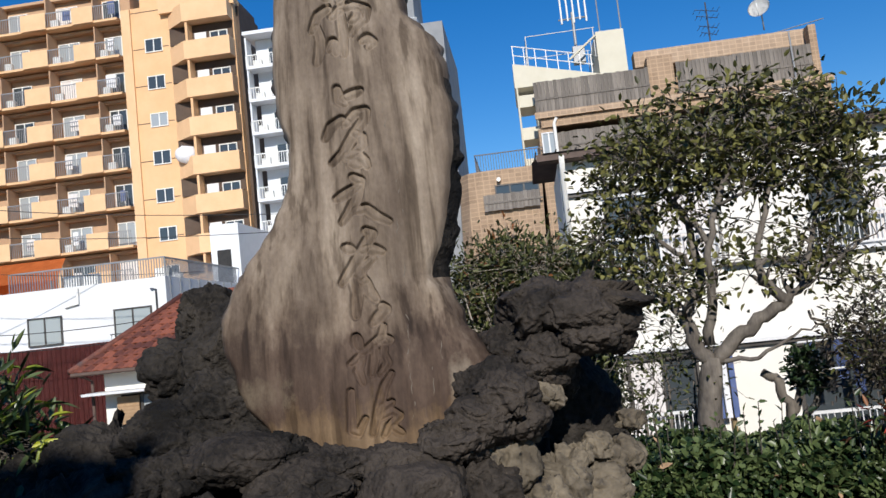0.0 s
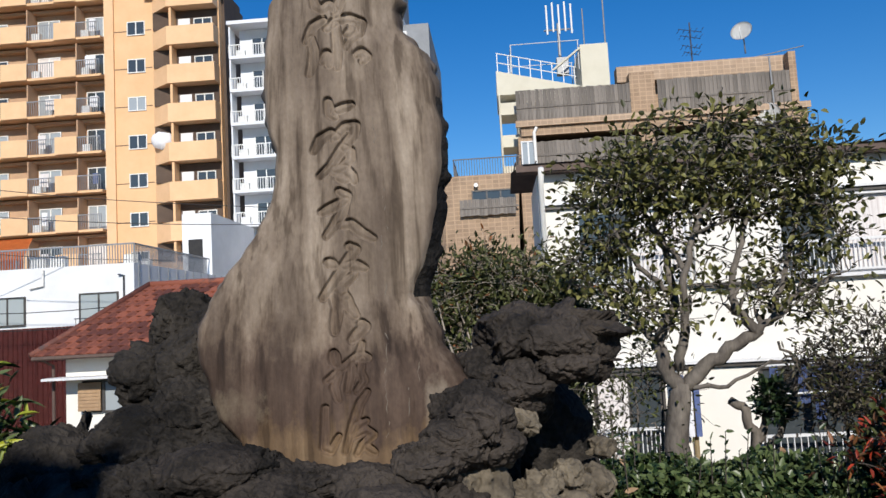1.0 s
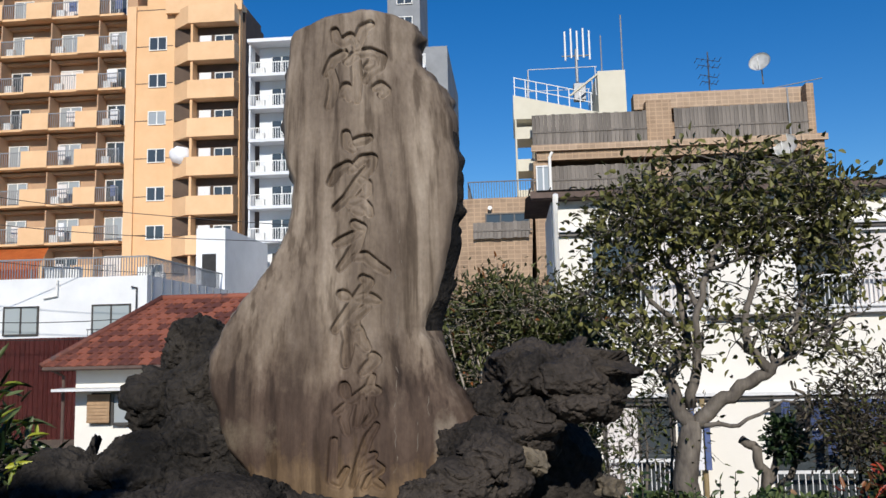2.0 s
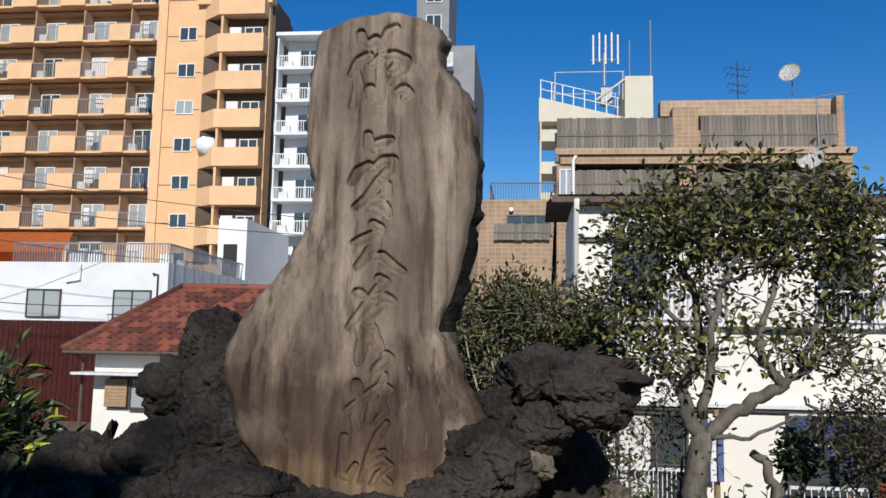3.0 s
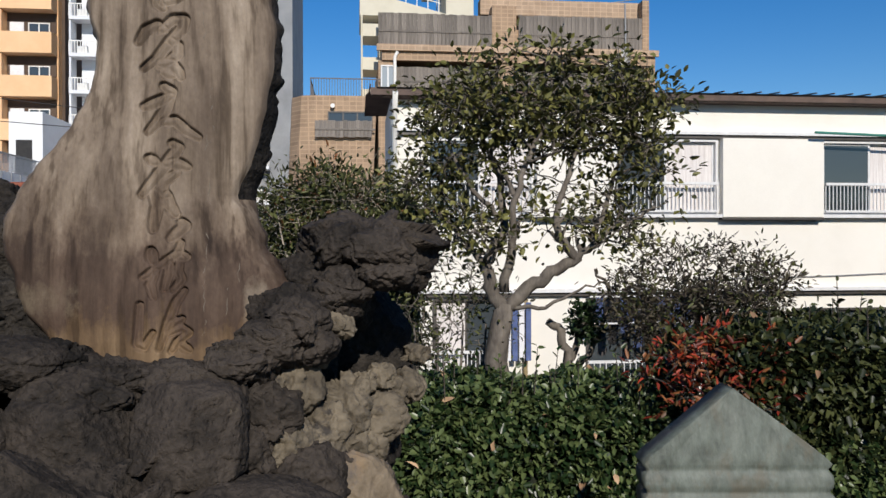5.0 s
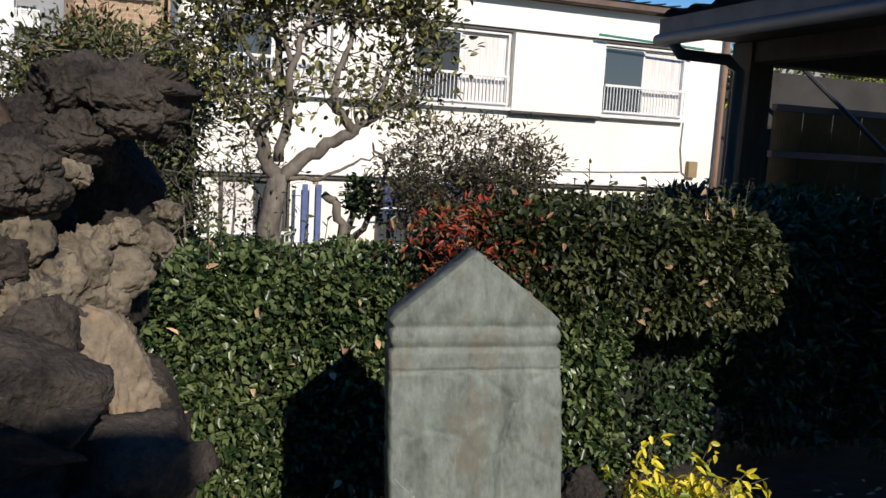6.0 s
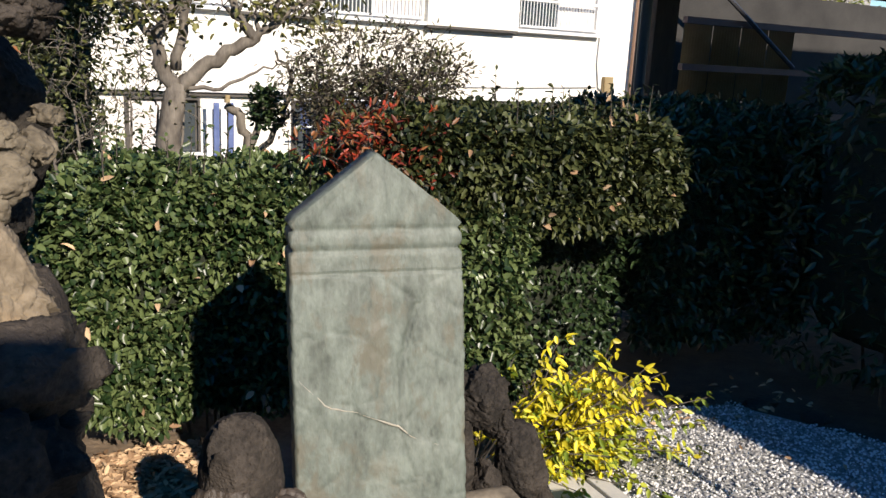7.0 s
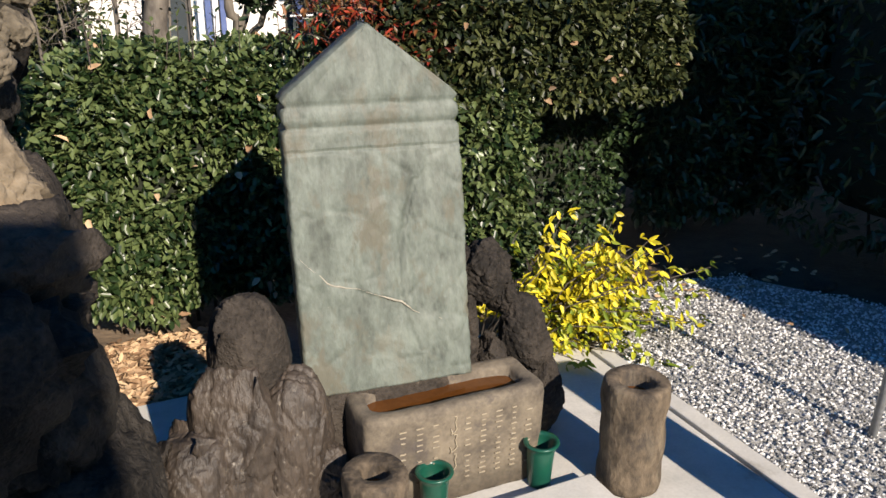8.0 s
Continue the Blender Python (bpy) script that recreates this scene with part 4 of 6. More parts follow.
            p = 5.0 if inner else 14.0
            r = (abs(c) ** p + abs(s) ** p) ** (-1 / p)
            hx, hy = (x1 - x0) / 2 + grow, (y1 - y0) / 2 + grow
            x, y = (x0 + x1) / 2 + r * c * hx, (y0 + y1) / 2 + r * s * hy
            w = 0.004 * noise.noise(Vector((x * 14, y * 14, z * 12)))
            pts.append(bm.verts.new((x + w, y + w - 0.03 * (x - 2.03), z + w * 0.6)))
        return pts
    rings = [ring(-0.002, z0), ring(0.0, z0 + 0.1), ring(0.003, z1 - 0.03), ring(0.0, z1 - 0.008), ring(-0.01, z1), ring(-0.036, z1, True), ring(-0.045, z1 - 0.012, True), ring(-0.05, z1 - 0.09, True)]
    for a, b in zip(rings, rings[1:]):
        m = len(a)
        for i in range(m):
            bm.faces.new((a[i], a[(i + 1) % m], b[(i + 1) % m], b[i]))
    bm.faces.new(rings[-1])
    bm.faces.new(rings[0][::-1])
    part("body", bm, "basin", base, "", True)
    bm = bmesh.new()
    water = []
    for k in range(48):
        a = 2 * math.pi * k / 48
        c, s = math.cos(a), math.sin(a)
        r = (abs(c) ** 5 + abs(s) ** 5) ** (-0.2)
        x = 2.035 + r * c * 0.236
        water.append(bm.verts.new((x, 1.98 + r * s * 0.06 - 0.03 * (x - 2.03), z1 - 0.035)))
    bm.faces.new(water)
    part("water", bm, "water", base, "still rusty brown water")
    # worn lettering on the front that cannot be read: rows of short strokes
    rng = random.Random(8)
    bm = bmesh.new()
    for col in range(9):
        x = 1.86 + 0.05 * col
        if col == 3:
            continue
        for row in range(12):
            z = 0.3 - 0.018 * row
            if rng.random() < 0.8:
                w = rng.uniform(0.005, 0.011)
                y = 1.8705 - 0.03 * (x - 2.03)
                box(bm, x - w, x + w, y - 0.0006, y + 0.004, z - 0.0016, z + 0.0016)
    part("lettering", bm, "basin_text", base, "worn unreadable lettering")["kind"] = "stuff"
    bm = bmesh.new()
    for z, r in ((0.285, 0.022), (0.225, 0.026), (0.16, 0.022)):
        pts = [(2.015 + r * math.sin(t) * (0.6 + 0.4 * math.cos(2 * t)), 1.8715, z + 0.03 * math.cos(t * 0.8)) for t in [i * 0.5 for i in range(12)]]
        tube(bm, pts, 0.0022, 5)
    part("mark", bm, "basin_text", base, "looping carved mark", True)


build_basin()


def build_cup(x, y, z, label):
    cup = thing("flower_holder", label, "flower holder", (x, y, z), "flower holders")
    bm = bmesh.new()
    lathe(bm, (x, y, z), [(0.033, 0), (0.035, 0.004), (0.042, 0.12), (0.044, 0.138), (0.054, 0.143), (0.0555, 0.147), (0.054, 0.151), (0.043, 0.15), (0.0405, 0.14), (0.032, 0.02)], 40)
    part("holder", bm, "cup", cup, "", True)
    return cup


build_cup(2.29, 1.835, 0.031, "empty green plastic flower holder in front of the basin")
build_cup(1.937, 1.835, 0.031, "empty green plastic flower holder beside a hollow stone")


def build_hollow_post(x, y, z, r, h, label, hole, rings):
    post = thing("stone_vase", label, "stone vase", (x, y, z), "hollow stone vases")
    bm = bmesh.new()
    prof = [(r * 0.98, 0)]
    for k in range(1, 15):
        zz = h * k / 15
        bulge = 1 + 0.03 * math.sin(k * 1.1) + sum(0.035 * math.exp(-((zz - q * h) / 0.012) ** 2) for q in rings)
        prof.append((r * bulge, zz))
    prof += [(r * 1.0, h - 0.008), (r * 0.94, h), (hole * 1.15, h - 0.002), (hole, h - 0.012), (hole * 0.92, h - 0.08)]
    lathe(bm, (x, y, z), prof, 48, 0.09, x * 7)
    part("body", bm, "post", post, "", True)
    bm = bmesh.new()
    lathe(bm, (x, y, z + h - 0.078), [(hole * 0.92, 0), (hole * 0.92, 0.028)], 32)
    part("water", bm, "water", post, "still brown water")


build_hollow_post(2.545, 1.735, 0.031, 0.096, 0.35, "hollow bamboo-shaped stone vase standing on the slab", 0.05, (0.36,))
build_hollow_post(1.736, 1.775, 0.031, 0.088, 0.25, "low hollow stone vase with brown water", 0.036, ())
tagged(rod("iron_rod", [(3.48, 1.6, -0.05), (3.505, 1.6, 0.5), (3.53, 1.6, 1.15)], 0.014, "steel"), "thin grey metal rod standing in the gravel", "rod")
# unseen post out of view, added to cast the shadow band on the slab
build_hollow_post(2.9, 0.95, 0.031, 0.09, 0.82, "tall unseen stone post, added for its shadow on the slab", 0.05, (0.36,))


# ---- planting ----
def hedge(name, label, x0, x1, y0, y1, z0, z1, count, material, seed, length=0.04, width=0.024, dead=70):
    """A clipped shrub: dark stems, a core coloured as inner shade, and a thick coat of leaves with an uneven skin."""
    ob = thing(name, label, "hedge", ((x0 + x1) / 2, (y0 + y1) / 2, 0))
    rng = np.random.default_rng(seed)
    cx, cy, cz = (x0 + x1) / 2, (y0 + y1) / 2, (z0 + z1) / 2
    hx, hy, hz = (x1 - x0) / 2, (y1 - y0) / 2, (z1 - z0) / 2

    def skin(d):
        p = 5.0
        r = (np.abs(d[0]) ** p + np.abs(d[1]) ** p + np.abs(d[2]) ** p) ** (-1 / p)
        v = Vector((cx + d[0] * r * hx, cy + d[1] * r * hy, cz + d[2] * r * hz))
        lump = 0.08 * noise.noise(v * 3.6) + 0.05 * noise.noise(v * 9)
        return v, lump
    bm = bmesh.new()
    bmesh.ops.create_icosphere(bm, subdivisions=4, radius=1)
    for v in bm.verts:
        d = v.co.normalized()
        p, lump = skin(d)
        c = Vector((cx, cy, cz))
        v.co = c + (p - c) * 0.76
    part("inside", bm, "hedge_core", ob, "solid core coloured as the dark shade inside the hedge")
    pos, ways = [], []
    while len(pos) < count:
        f = rng.integers(0, 10)
        d = rng.uniform(-1, 1, 3)
        if f < 5:
            d[1] = -1
        elif f < 8:
            d[2] = 1
        elif f == 8:
            d[0] = -1
        else:
            d[0] = 1
        m = np.abs(d).max()
        p, lump = skin(d / m)
        nrm = Vector([float(np.sign(q) * abs(q) ** 4) for q in d / m]).normalized()
        p = p + nrm * (lump - abs(rng.normal(0, 0.05)))
        pos.append(p)
        ways.append(nrm * 0.55 + Vector((0, 0, -0.15)))
    leaves("foliage", pos, ways, length, width, material, ob, "", seed, 0.3, 0.75)
    if dead:
        pick = rng.integers(0, len(pos), dead)
        leaves("withered_leaf", [pos[i] + Vector((0, -0.02, 0.01)) for i in pick], [ways[i] for i in pick], 0.05, 0.026, "dry_leaf", ob, "dry brown leaves", seed + 1, 0.4, 0.6)
    twigs = bmesh.new()
    shoot_pos, shoot_way = [], []
    for i in range(int((x1 - x0) * 16) if z1 < 2 and y1 < 4.2 else 0):
        x, y = rng.uniform(x0 + 0.08, x1 - 0.08), rng.uniform(y0 + 0.05, (y0 + y1) / 2)
        hgt = abs(rng.normal(0.0, 0.06)) + 0.04
        a = Vector((x, y, z1 - 0.1))
        b = Vector((x + rng.normal(0, 0.02), y, z1 + 0.02 + hgt))
        tube(twigs, [a, b], [0.003, 0.0015], 4)
        for k in range(6):
            shoot_pos.append(a.lerp(b, 0.45 + 0.55 * k / 5))
            shoot_way.append(Vector((rng.normal(0, 1), rng.normal(0, 1), 0.7)))
    if shoot_pos:
        leaves("shoot", shoot_pos, shoot_way, length * 0.85, width * 0.8, material, ob, "", seed + 5, 0.3, 0.3)
    for i in range(28 if z0 < 0.5 else 0):
        q = pos[rng.integers(0, len(pos))]
        foot = Vector((cx + (q.x - cx) * 0.55, cy + (q.y - cy) * 0.4, min(0.0, z0 - 0.3)))
        q = foot.lerp(q, 0.7)
        tube(twigs, [foot, (foot + q) / 2 + Vector((0, 0, 0.03)), q], [0.011, 0.007, 0.003], 5)
    part("stemwork", twigs, "dark_bark", ob, "thin dark stems")["kind"] = "stuff"
    return ob


hedge("hedge", "clipped dark green hedge behind the tablet", 1.06, 2.35, 3.27, 3.95, 0.05, 1.17, 22000, "hedge_leaf", 11)
hedge("hedge", "taller clipped dark green shrub beside the gravel", 2.2, 3.8, 2.93, 3.75, 0.84, 1.42, 15000, "shrub_leaf", 12)
hedge("shrub", "leafy green shrub growing below the taller one", 2.15, 3.0, 2.9, 3.6, 0.1, 1.08, 10000, "hedge_leaf", 18, dead=8)
# added behind the hollow so that its shade reads dark
hedge("shrub", "dark leafy backing for the shaded hollow below the shrub", 2.8, 3.85, 3.4, 3.9, 0.02, 1.0, 5000, "dark_leaf", 19, dead=0)
# the next two take the darkened leaf for the shade they stand in
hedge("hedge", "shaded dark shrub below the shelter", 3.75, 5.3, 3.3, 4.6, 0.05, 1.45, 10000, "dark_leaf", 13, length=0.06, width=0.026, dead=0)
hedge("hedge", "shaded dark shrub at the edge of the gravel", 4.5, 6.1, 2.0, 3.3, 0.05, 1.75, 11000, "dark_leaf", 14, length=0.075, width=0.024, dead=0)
hedge("hedge", "low clipped hedge behind the lava rocks", 0.2, 1.1, 3.3, 3.9, 0.2, 1.2, 3500, "hedge_leaf", 15, dead=6)


def curve_between(a, b, sag, rng, n=5):
    a, b = Vector(a), Vector(b)
    out = []
    bend = Vector((rng.uniform(-1, 1), rng.uniform(-1, 1), rng.uniform(-0.4, 1))) * sag * (b - a).length
    for i in range(n + 1):
        k = i / n
        wob = Vector((rng.uniform(-1, 1), rng.uniform(-1, 1), rng.uniform(-1, 1))) * 0.02 * (b - a).length * (0 < i < n)
        out.append(a.lerp(b, k) + bend * math.sin(k * math.pi) + wob)
    return out


def tree(name, label, limbs, clumps, per_clump, spread, length, width, leaf, bark, seed, trunk=None, tip=0.0035, fork_r=0.015, extra=None, sparse=()):
    """Trunk and limbs as tapering tubes, a branch from the nearest limb to each clump, twigs and single leaves."""
    foot = trunk[0][0] if trunk else limbs[0][0][0]
    ob = thing(name, label, "tree" if trunk else "shrub", (foot[0], foot[1], 0))
    rng = random.Random(seed)
    nodes = []
    if trunk:
        bm = bmesh.new()
        tube(bm, trunk[0], trunk[1], 14)
        for v in bm.verts:
            v.co += Vector((noise.noise(v.co * 14), noise.noise(v.co * 14 + Vector((5, 0, 0))), 0)) * 0.008
        part("trunk", bm, bark, ob, "", True)
    for pts, radii in limbs:
        bm = bmesh.new()
        fine, fr = [], []
        for i in range(len(pts) - 1):
            for j in range(4):
                k = j / 4
                fine.append(Vector(pts[i]).lerp(Vector(pts[i + 1]), k) + Vector((rng.uniform(-1, 1), rng.uniform(-1, 1), rng.uniform(-1, 1))) * 0.011)
                fr.append(radii[i] + (radii[i + 1] - radii[i]) * k)
        fine.append(Vector(pts[-1]))
        fr.append(radii[-1])
        fine[0] = Vector(pts[0])
        tube(bm, fine, fr, 9)
        part("limb", bm, bark, ob, "", True)
        nodes += list(zip(fine, fr))
    bm = bmesh.new()
    pos, ways = [], []
    for c, many in sorted([(c, per_clump) for c in clumps] + [(c, 13) for c in sparse], key=lambda q: q[0][2]):
        c = Vector(c)
        below = [n for n in nodes if n[0].z < c.z - 0.03] or nodes
        a, r = min(below, key=lambda n: (n[0] - c).length + 0.3 * abs(n[0].x - c.x))
        line = curve_between(a, c, 0.12, rng)
        rr = [min(r * 0.75, fork_r) + (tip - min(r * 0.75, fork_r)) * i / (len(line) - 1) for i in range(len(line))]
        tube(bm, line, rr, 6)
        nodes += [(p, q) for p, q in zip(line[1:], rr[1:])]
        for k in range(many):
            d = Vector((rng.gauss(0, 1), rng.gauss(0, 1), rng.gauss(0.1, 0.8)))
            q = c + d * spread * 0.5
            if k % 5 == 0:
                tube(bm, [c, c.lerp(q, 0.6) + Vector((0, 0, 0.012)), q], [tip * 0.7, tip * 0.55, tip * 0.3], 4)
            pos.append(q)
            ways.append(d.normalized() * 0.8 + Vector((0, 0, 0.15)))
    part("branchwork", bm, bark, ob, "", True)["kind"] = "stuff"
    leaves("foliage", pos, ways, length, width, leaf, ob, "", seed, 0.35, 0.5)
    if extra:
        pick = rng.sample(range(len(pos)), int(len(pos) * extra[1]))
        leaves("foliage", [pos[i] + Vector((0.01, -0.01, 0.01)) for i in pick], [ways[i] for i in pick], length, width, extra[0], ob, extra[2], seed + 3, 0.35, 0.5)
    return ob


def crown(n, centre, size, seed, hollow=0.45, flat=0.0):
    rng = random.Random(seed)
    out = []
    while len(out) < n:
        d = Vector((rng.uniform(-1, 1), rng.uniform(-1, 1), rng.uniform(-1, 1)))
        if hollow < d.length < 1 and d.z > -0.75 + flat:
            out.append((centre[0] + d.x * size[0], centre[1] + d.y * size[1], centre[2] + d.z * size[2]))
    return out


main_clumps = crown(52, (1.732, 4.1, 2.437), (0.551, 0.42, 0.19), 20, 0.20) + crown(26, (2.166, 4.1, 2.412), (0.319, 0.36, 0.276), 21, 0.20) + crown(16, (1.453, 4.1, 2.301), (0.290, 0.32, 0.232), 22, 0.20) + crown(12, (2.335, 4.1, 2.228), (0.174, 0.30, 0.232), 23, 0.20) + crown(8, (1.306, 4.1, 2.031), (0.189, 0.25, 0.145), 13, 0.10) + crown(10, (1.788, 4.1, 2.611), (0.377, 0.25, 0.08), 14, 0.10)
thin_clumps = crown(70, (1.799, 4.1, 2.038), (0.638, 0.42, 0.319), 18, 0.20) + crown(34, (2.222, 4.1, 1.862), (0.319, 0.30, 0.203), 19, 0.20) + crown(26, (1.512, 4.1, 1.77), (0.261, 0.30, 0.174), 40, 0.20)
tree("camellia_tree", "small evergreen tree with a crooked forked grey trunk behind the hedge",
     [([(1.615, 4.0, 1.447), (1.547, 4.0, 1.55), (1.542, 4.02, 1.645), (1.631, 4.05, 1.825), (1.624, 4.1, 2.035), (1.584, 4.12, 2.196), (1.634, 4.15, 2.363), (1.624, 4.15, 2.556)], [0.036, 0.033, 0.028, 0.021, 0.017, 0.013, 0.009, 0.005]),
      ([(1.644, 4.0, 1.443), (1.76, 3.98, 1.558), (1.878, 3.96, 1.627), (1.968, 3.95, 1.676), (1.878, 3.93, 1.781), (1.854, 3.92, 1.88), (1.915, 3.95, 2.032), (1.99, 4.0, 2.215), (2.05, 4.05, 2.458)], [0.036, 0.032, 0.029, 0.026, 0.02, 0.016, 0.013, 0.009, 0.005]),
      ([(1.968, 3.95, 1.676), (2.086, 3.98, 1.779), (2.219, 4.02, 1.862), (2.394, 4.06, 1.916)], [0.02, 0.015, 0.01, 0.005]),
      ([(1.623, 4.0, 1.522), (1.654, 3.95, 1.751), (1.657, 3.9, 1.951), (1.734, 3.9, 2.178), (1.824, 3.95, 2.337), (1.862, 4.0, 2.555)], [0.026, 0.02, 0.016, 0.012, 0.009, 0.005]),
      ([(1.534, 4.02, 1.645), (1.482, 4.05, 1.714), (1.409, 4.1, 1.794), (1.298, 4.15, 1.939)], [0.018, 0.014, 0.01, 0.005]),
      ([(1.622, 4.05, 1.877), (1.498, 4.0, 1.977), (1.395, 3.98, 2.13), (1.323, 4.0, 2.315)], [0.013, 0.011, 0.008, 0.005]),
      ([(2.056, 3.98, 1.759), (2.16, 4.05, 1.989), (2.234, 4.1, 2.201), (2.321, 4.12, 2.336)], [0.014, 0.011, 0.008, 0.005]),
      ([(1.651, 4.0, 1.436), (1.809, 3.9, 1.449), (1.953, 3.86, 1.539), (2.074, 3.85, 1.572)], [0.012, 0.009, 0.006, 0.003]),
      ([(1.652, 3.9, 1.976), (1.627, 4.2, 2.149), (1.579, 4.3, 2.241), (1.536, 4.35, 2.476)], [0.013, 0.011, 0.008, 0.005])],
     main_clumps, 46, 0.14, 0.04, 0.023, "leaf", "bark", 31,
     ([(1.725, 4.02, -0.05), (1.72, 4.02, 0.5), (1.581, 4.0, 1.199), (1.608, 4.0, 1.373), (1.63, 4.0, 1.463)], [0.07, 0.058, 0.052, 0.05, 0.042]), sparse=thin_clumps)

tree("twiggy_shrub", "half-bare shrub with a tangle of fine grey twigs behind the hedge",
     [([(1.2 + 0.07 * i, 4.15, 0.0), (1.16 + 0.09 * i, 4.15, 0.8), (1.08 + 0.12 * i, 4.12 + 0.03 * (i % 3), 1.35)], [0.013, 0.01, 0.005]) for i in range(6)],
     crown(130, (1.33, 4.15, 1.38), (0.42, 0.2, 0.34), 44, 0.1), 9, 0.13, 0.03, 0.014, "bush_leaf", "bark", 45, fork_r=0.006, tip=0.0025)

tree("pruned_tree", "pruned leafless stump with dark curled shoots", [([(1.99, 4.18, -0.05), (2.0, 4.18, 0.8), (1.97, 4.16, 1.22), (1.92, 4.15, 1.33), (1.87, 4.14, 1.36)], [0.03, 0.028, 0.024, 0.022, 0.02]),
     ([(1.98, 4.17, 1.15), (2.05, 4.17, 1.3), (2.03, 4.16, 1.42)], [0.02, 0.016, 0.01]), ([(2.02, 4.18, 1.1), (2.16, 4.18, 1.28), (2.2, 4.16, 1.5), (2.12, 4.16, 1.62)], [0.018, 0.014, 0.01, 0.006])],
     crown(16, (2.06, 4.15, 1.35), (0.08, 0.08, 0.09), 24, 0.1), 40, 0.05, 0.035, 0.018, "dark_leaf", "bark", 32)

tree("shrub", "loose purplish shrub with fine twigs behind the hedge", [([(2.42, 3.75, 0.0), (2.44, 3.75, 0.9), (2.4, 3.75, 1.5)], [0.016, 0.012, 0.006]),
     ([(2.44, 3.75, 0.6), (2.6, 3.8, 1.2), (2.75, 3.8, 1.6)], [0.012, 0.009, 0.005]), ([(2.43, 3.75, 0.6), (2.28, 3.78, 1.1), (2.2, 3.8, 1.5)], [0.012, 0.009, 0.005])],
     crown(85, (2.5, 3.78, 1.46), (0.44, 0.3, 0.28), 25, 0.1, 0.1), 62, 0.11, 0.032, 0.011, "purple_leaf", "dark_bark", 33, fork_r=0.006, tip=0.002, extra=("bush_leaf", 0.3, "olive leaves"))

tree("nandina_bush", "red-leaved heavenly bamboo behind the tablet", [([(2.2, 3.2, 0.0), (2.2, 3.15, 0.8), (2.22, 3.08, 1.2)], [0.01, 0.008, 0.004]), ([(2.22, 3.2, 0.0), (2.3, 3.15, 0.8), (2.36, 3.08, 1.25)], [0.01, 0.008, 0.004])],
     crown(24, (2.24, 3.08, 1.24), (0.28, 0.13, 0.15), 26, 0.1), 20, 0.1, 0.04, 0.014, "red_leaf", "dark_bark", 34, fork_r=0.004, tip=0.002, extra=("orange_leaf", 0.8, "dull orange leaves"))

tree("background_bush", "dense olive bush with pale bare stems behind the monument",
     [([(0.62 + 0.04 * i, 5.5, 0.0), (0.6 + 0.06 * i, 5.42, 1.2), (0.5 + 0.09 * i + 0.05 * (i % 2), 5.4, 1.65), (0.4 + 0.13 * i, 5.5, 2.0)], [0.013, 0.011, 0.007, 0.003]) for i in range(9)],
     crown(150, (0.82, 5.75, 1.84), (0.66, 0.35, 0.42), 27, 0.2), 60, 0.19, 0.055, 0.019, "bush_leaf", "pale_bark", 35, fork_r=0.008, tip=0.003, extra=("orange_leaf", 0.05, "a few orange leaves"))
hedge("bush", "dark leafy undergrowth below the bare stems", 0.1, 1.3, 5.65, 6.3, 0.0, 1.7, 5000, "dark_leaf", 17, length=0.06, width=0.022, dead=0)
hedge("bush", "dark leafy bush at the back of the garden", 0.9, 1.4, 5.3, 6.1, 0.0, 2.0, 3400, "bush_leaf", 16, length=0.06, width=0.022, dead=0)

tree("corner_shrub", "shaded shrub with narrow pale-edged leaves", [([(-0.72, 2.35, 0.0), (-0.72, 2.35, 1.0), (-0.68, 2.35, 1.6)], [0.014, 0.011, 0.005]), ([(-0.75, 2.35, 0.0), (-0.85, 2.3, 1.0), (-0.85, 2.25, 1.65)], [0.014, 0.011, 0.005])],
     crown(46, (-0.74, 2.3, 1.5), (0.27, 0.22, 0.3), 28, 0.1), 34, 0.1, 0.07, 0.016, "hedge_leaf", "dark_bark", 36, fork_r=0.005, tip=0.0025, extra=("lime_leaf", 0.24, "pale yellow-green leaves"))


def build_yellow_nandina():
    ob = thing("nandina_bush", "low yellow heavenly bamboo leaning over the gravel", "shrub", (2.75, 2.55, 0))
    rng = random.Random(41)
    bm = bmesh.new()
    pos, ways, pos2, ways2 = [], [], [], []
    for s in range(84):
        a = rng.uniform(-0.5, 1.0)
        foot = Vector((2.72 + rng.uniform(-0.2, 0.32), 2.66 + rng.uniform(-0.08, 0.12), 0.0))
        reach = rng.uniform(0.15, 0.5) + (0.25 if s % 6 == 0 else 0)
        h = rng.uniform(0.16, 0.64) - reach * 0.3
        end = foot + Vector((reach * (0.35 + 0.9 * max(a, -0.2)), -reach * 0.45, h))
        mid = foot.lerp(end, 0.5) + Vector((-0.02, 0, 0.08))
        tube(bm, [foot, mid, end], [0.004, 0.003, 0.0016], 5)
        for k in range(15):
            t = 0.4 + 0.6 * k / 14
            p = (foot.lerp(mid, t * 2) if t < 0.5 else mid.lerp(end, t * 2 - 1)) + Vector((rng.gauss(0, 0.02), rng.gauss(0, 0.02), rng.gauss(0, 0.015)))
            for sgn in (-1, 1):
                d = Vector((0.5 * rng.uniform(0.2, 1), sgn * 0.7 * rng.uniform(0.3, 1), -0.35)) + Vector((rng.gauss(0, 0.4), 0, rng.gauss(0, 0.25)))
                (pos2 if s % 3 == 0 else pos).append(p)
                (ways2 if s % 3 == 0 else ways).append(d)
    part("stemwork", bm, "dark_bark", ob, "", True)["kind"] = "stuff"
    leaves("foliage", pos, ways, 0.046, 0.019, "yellow_leaf", ob, "bright yellow leaves", 42, 0.35, 0.3)
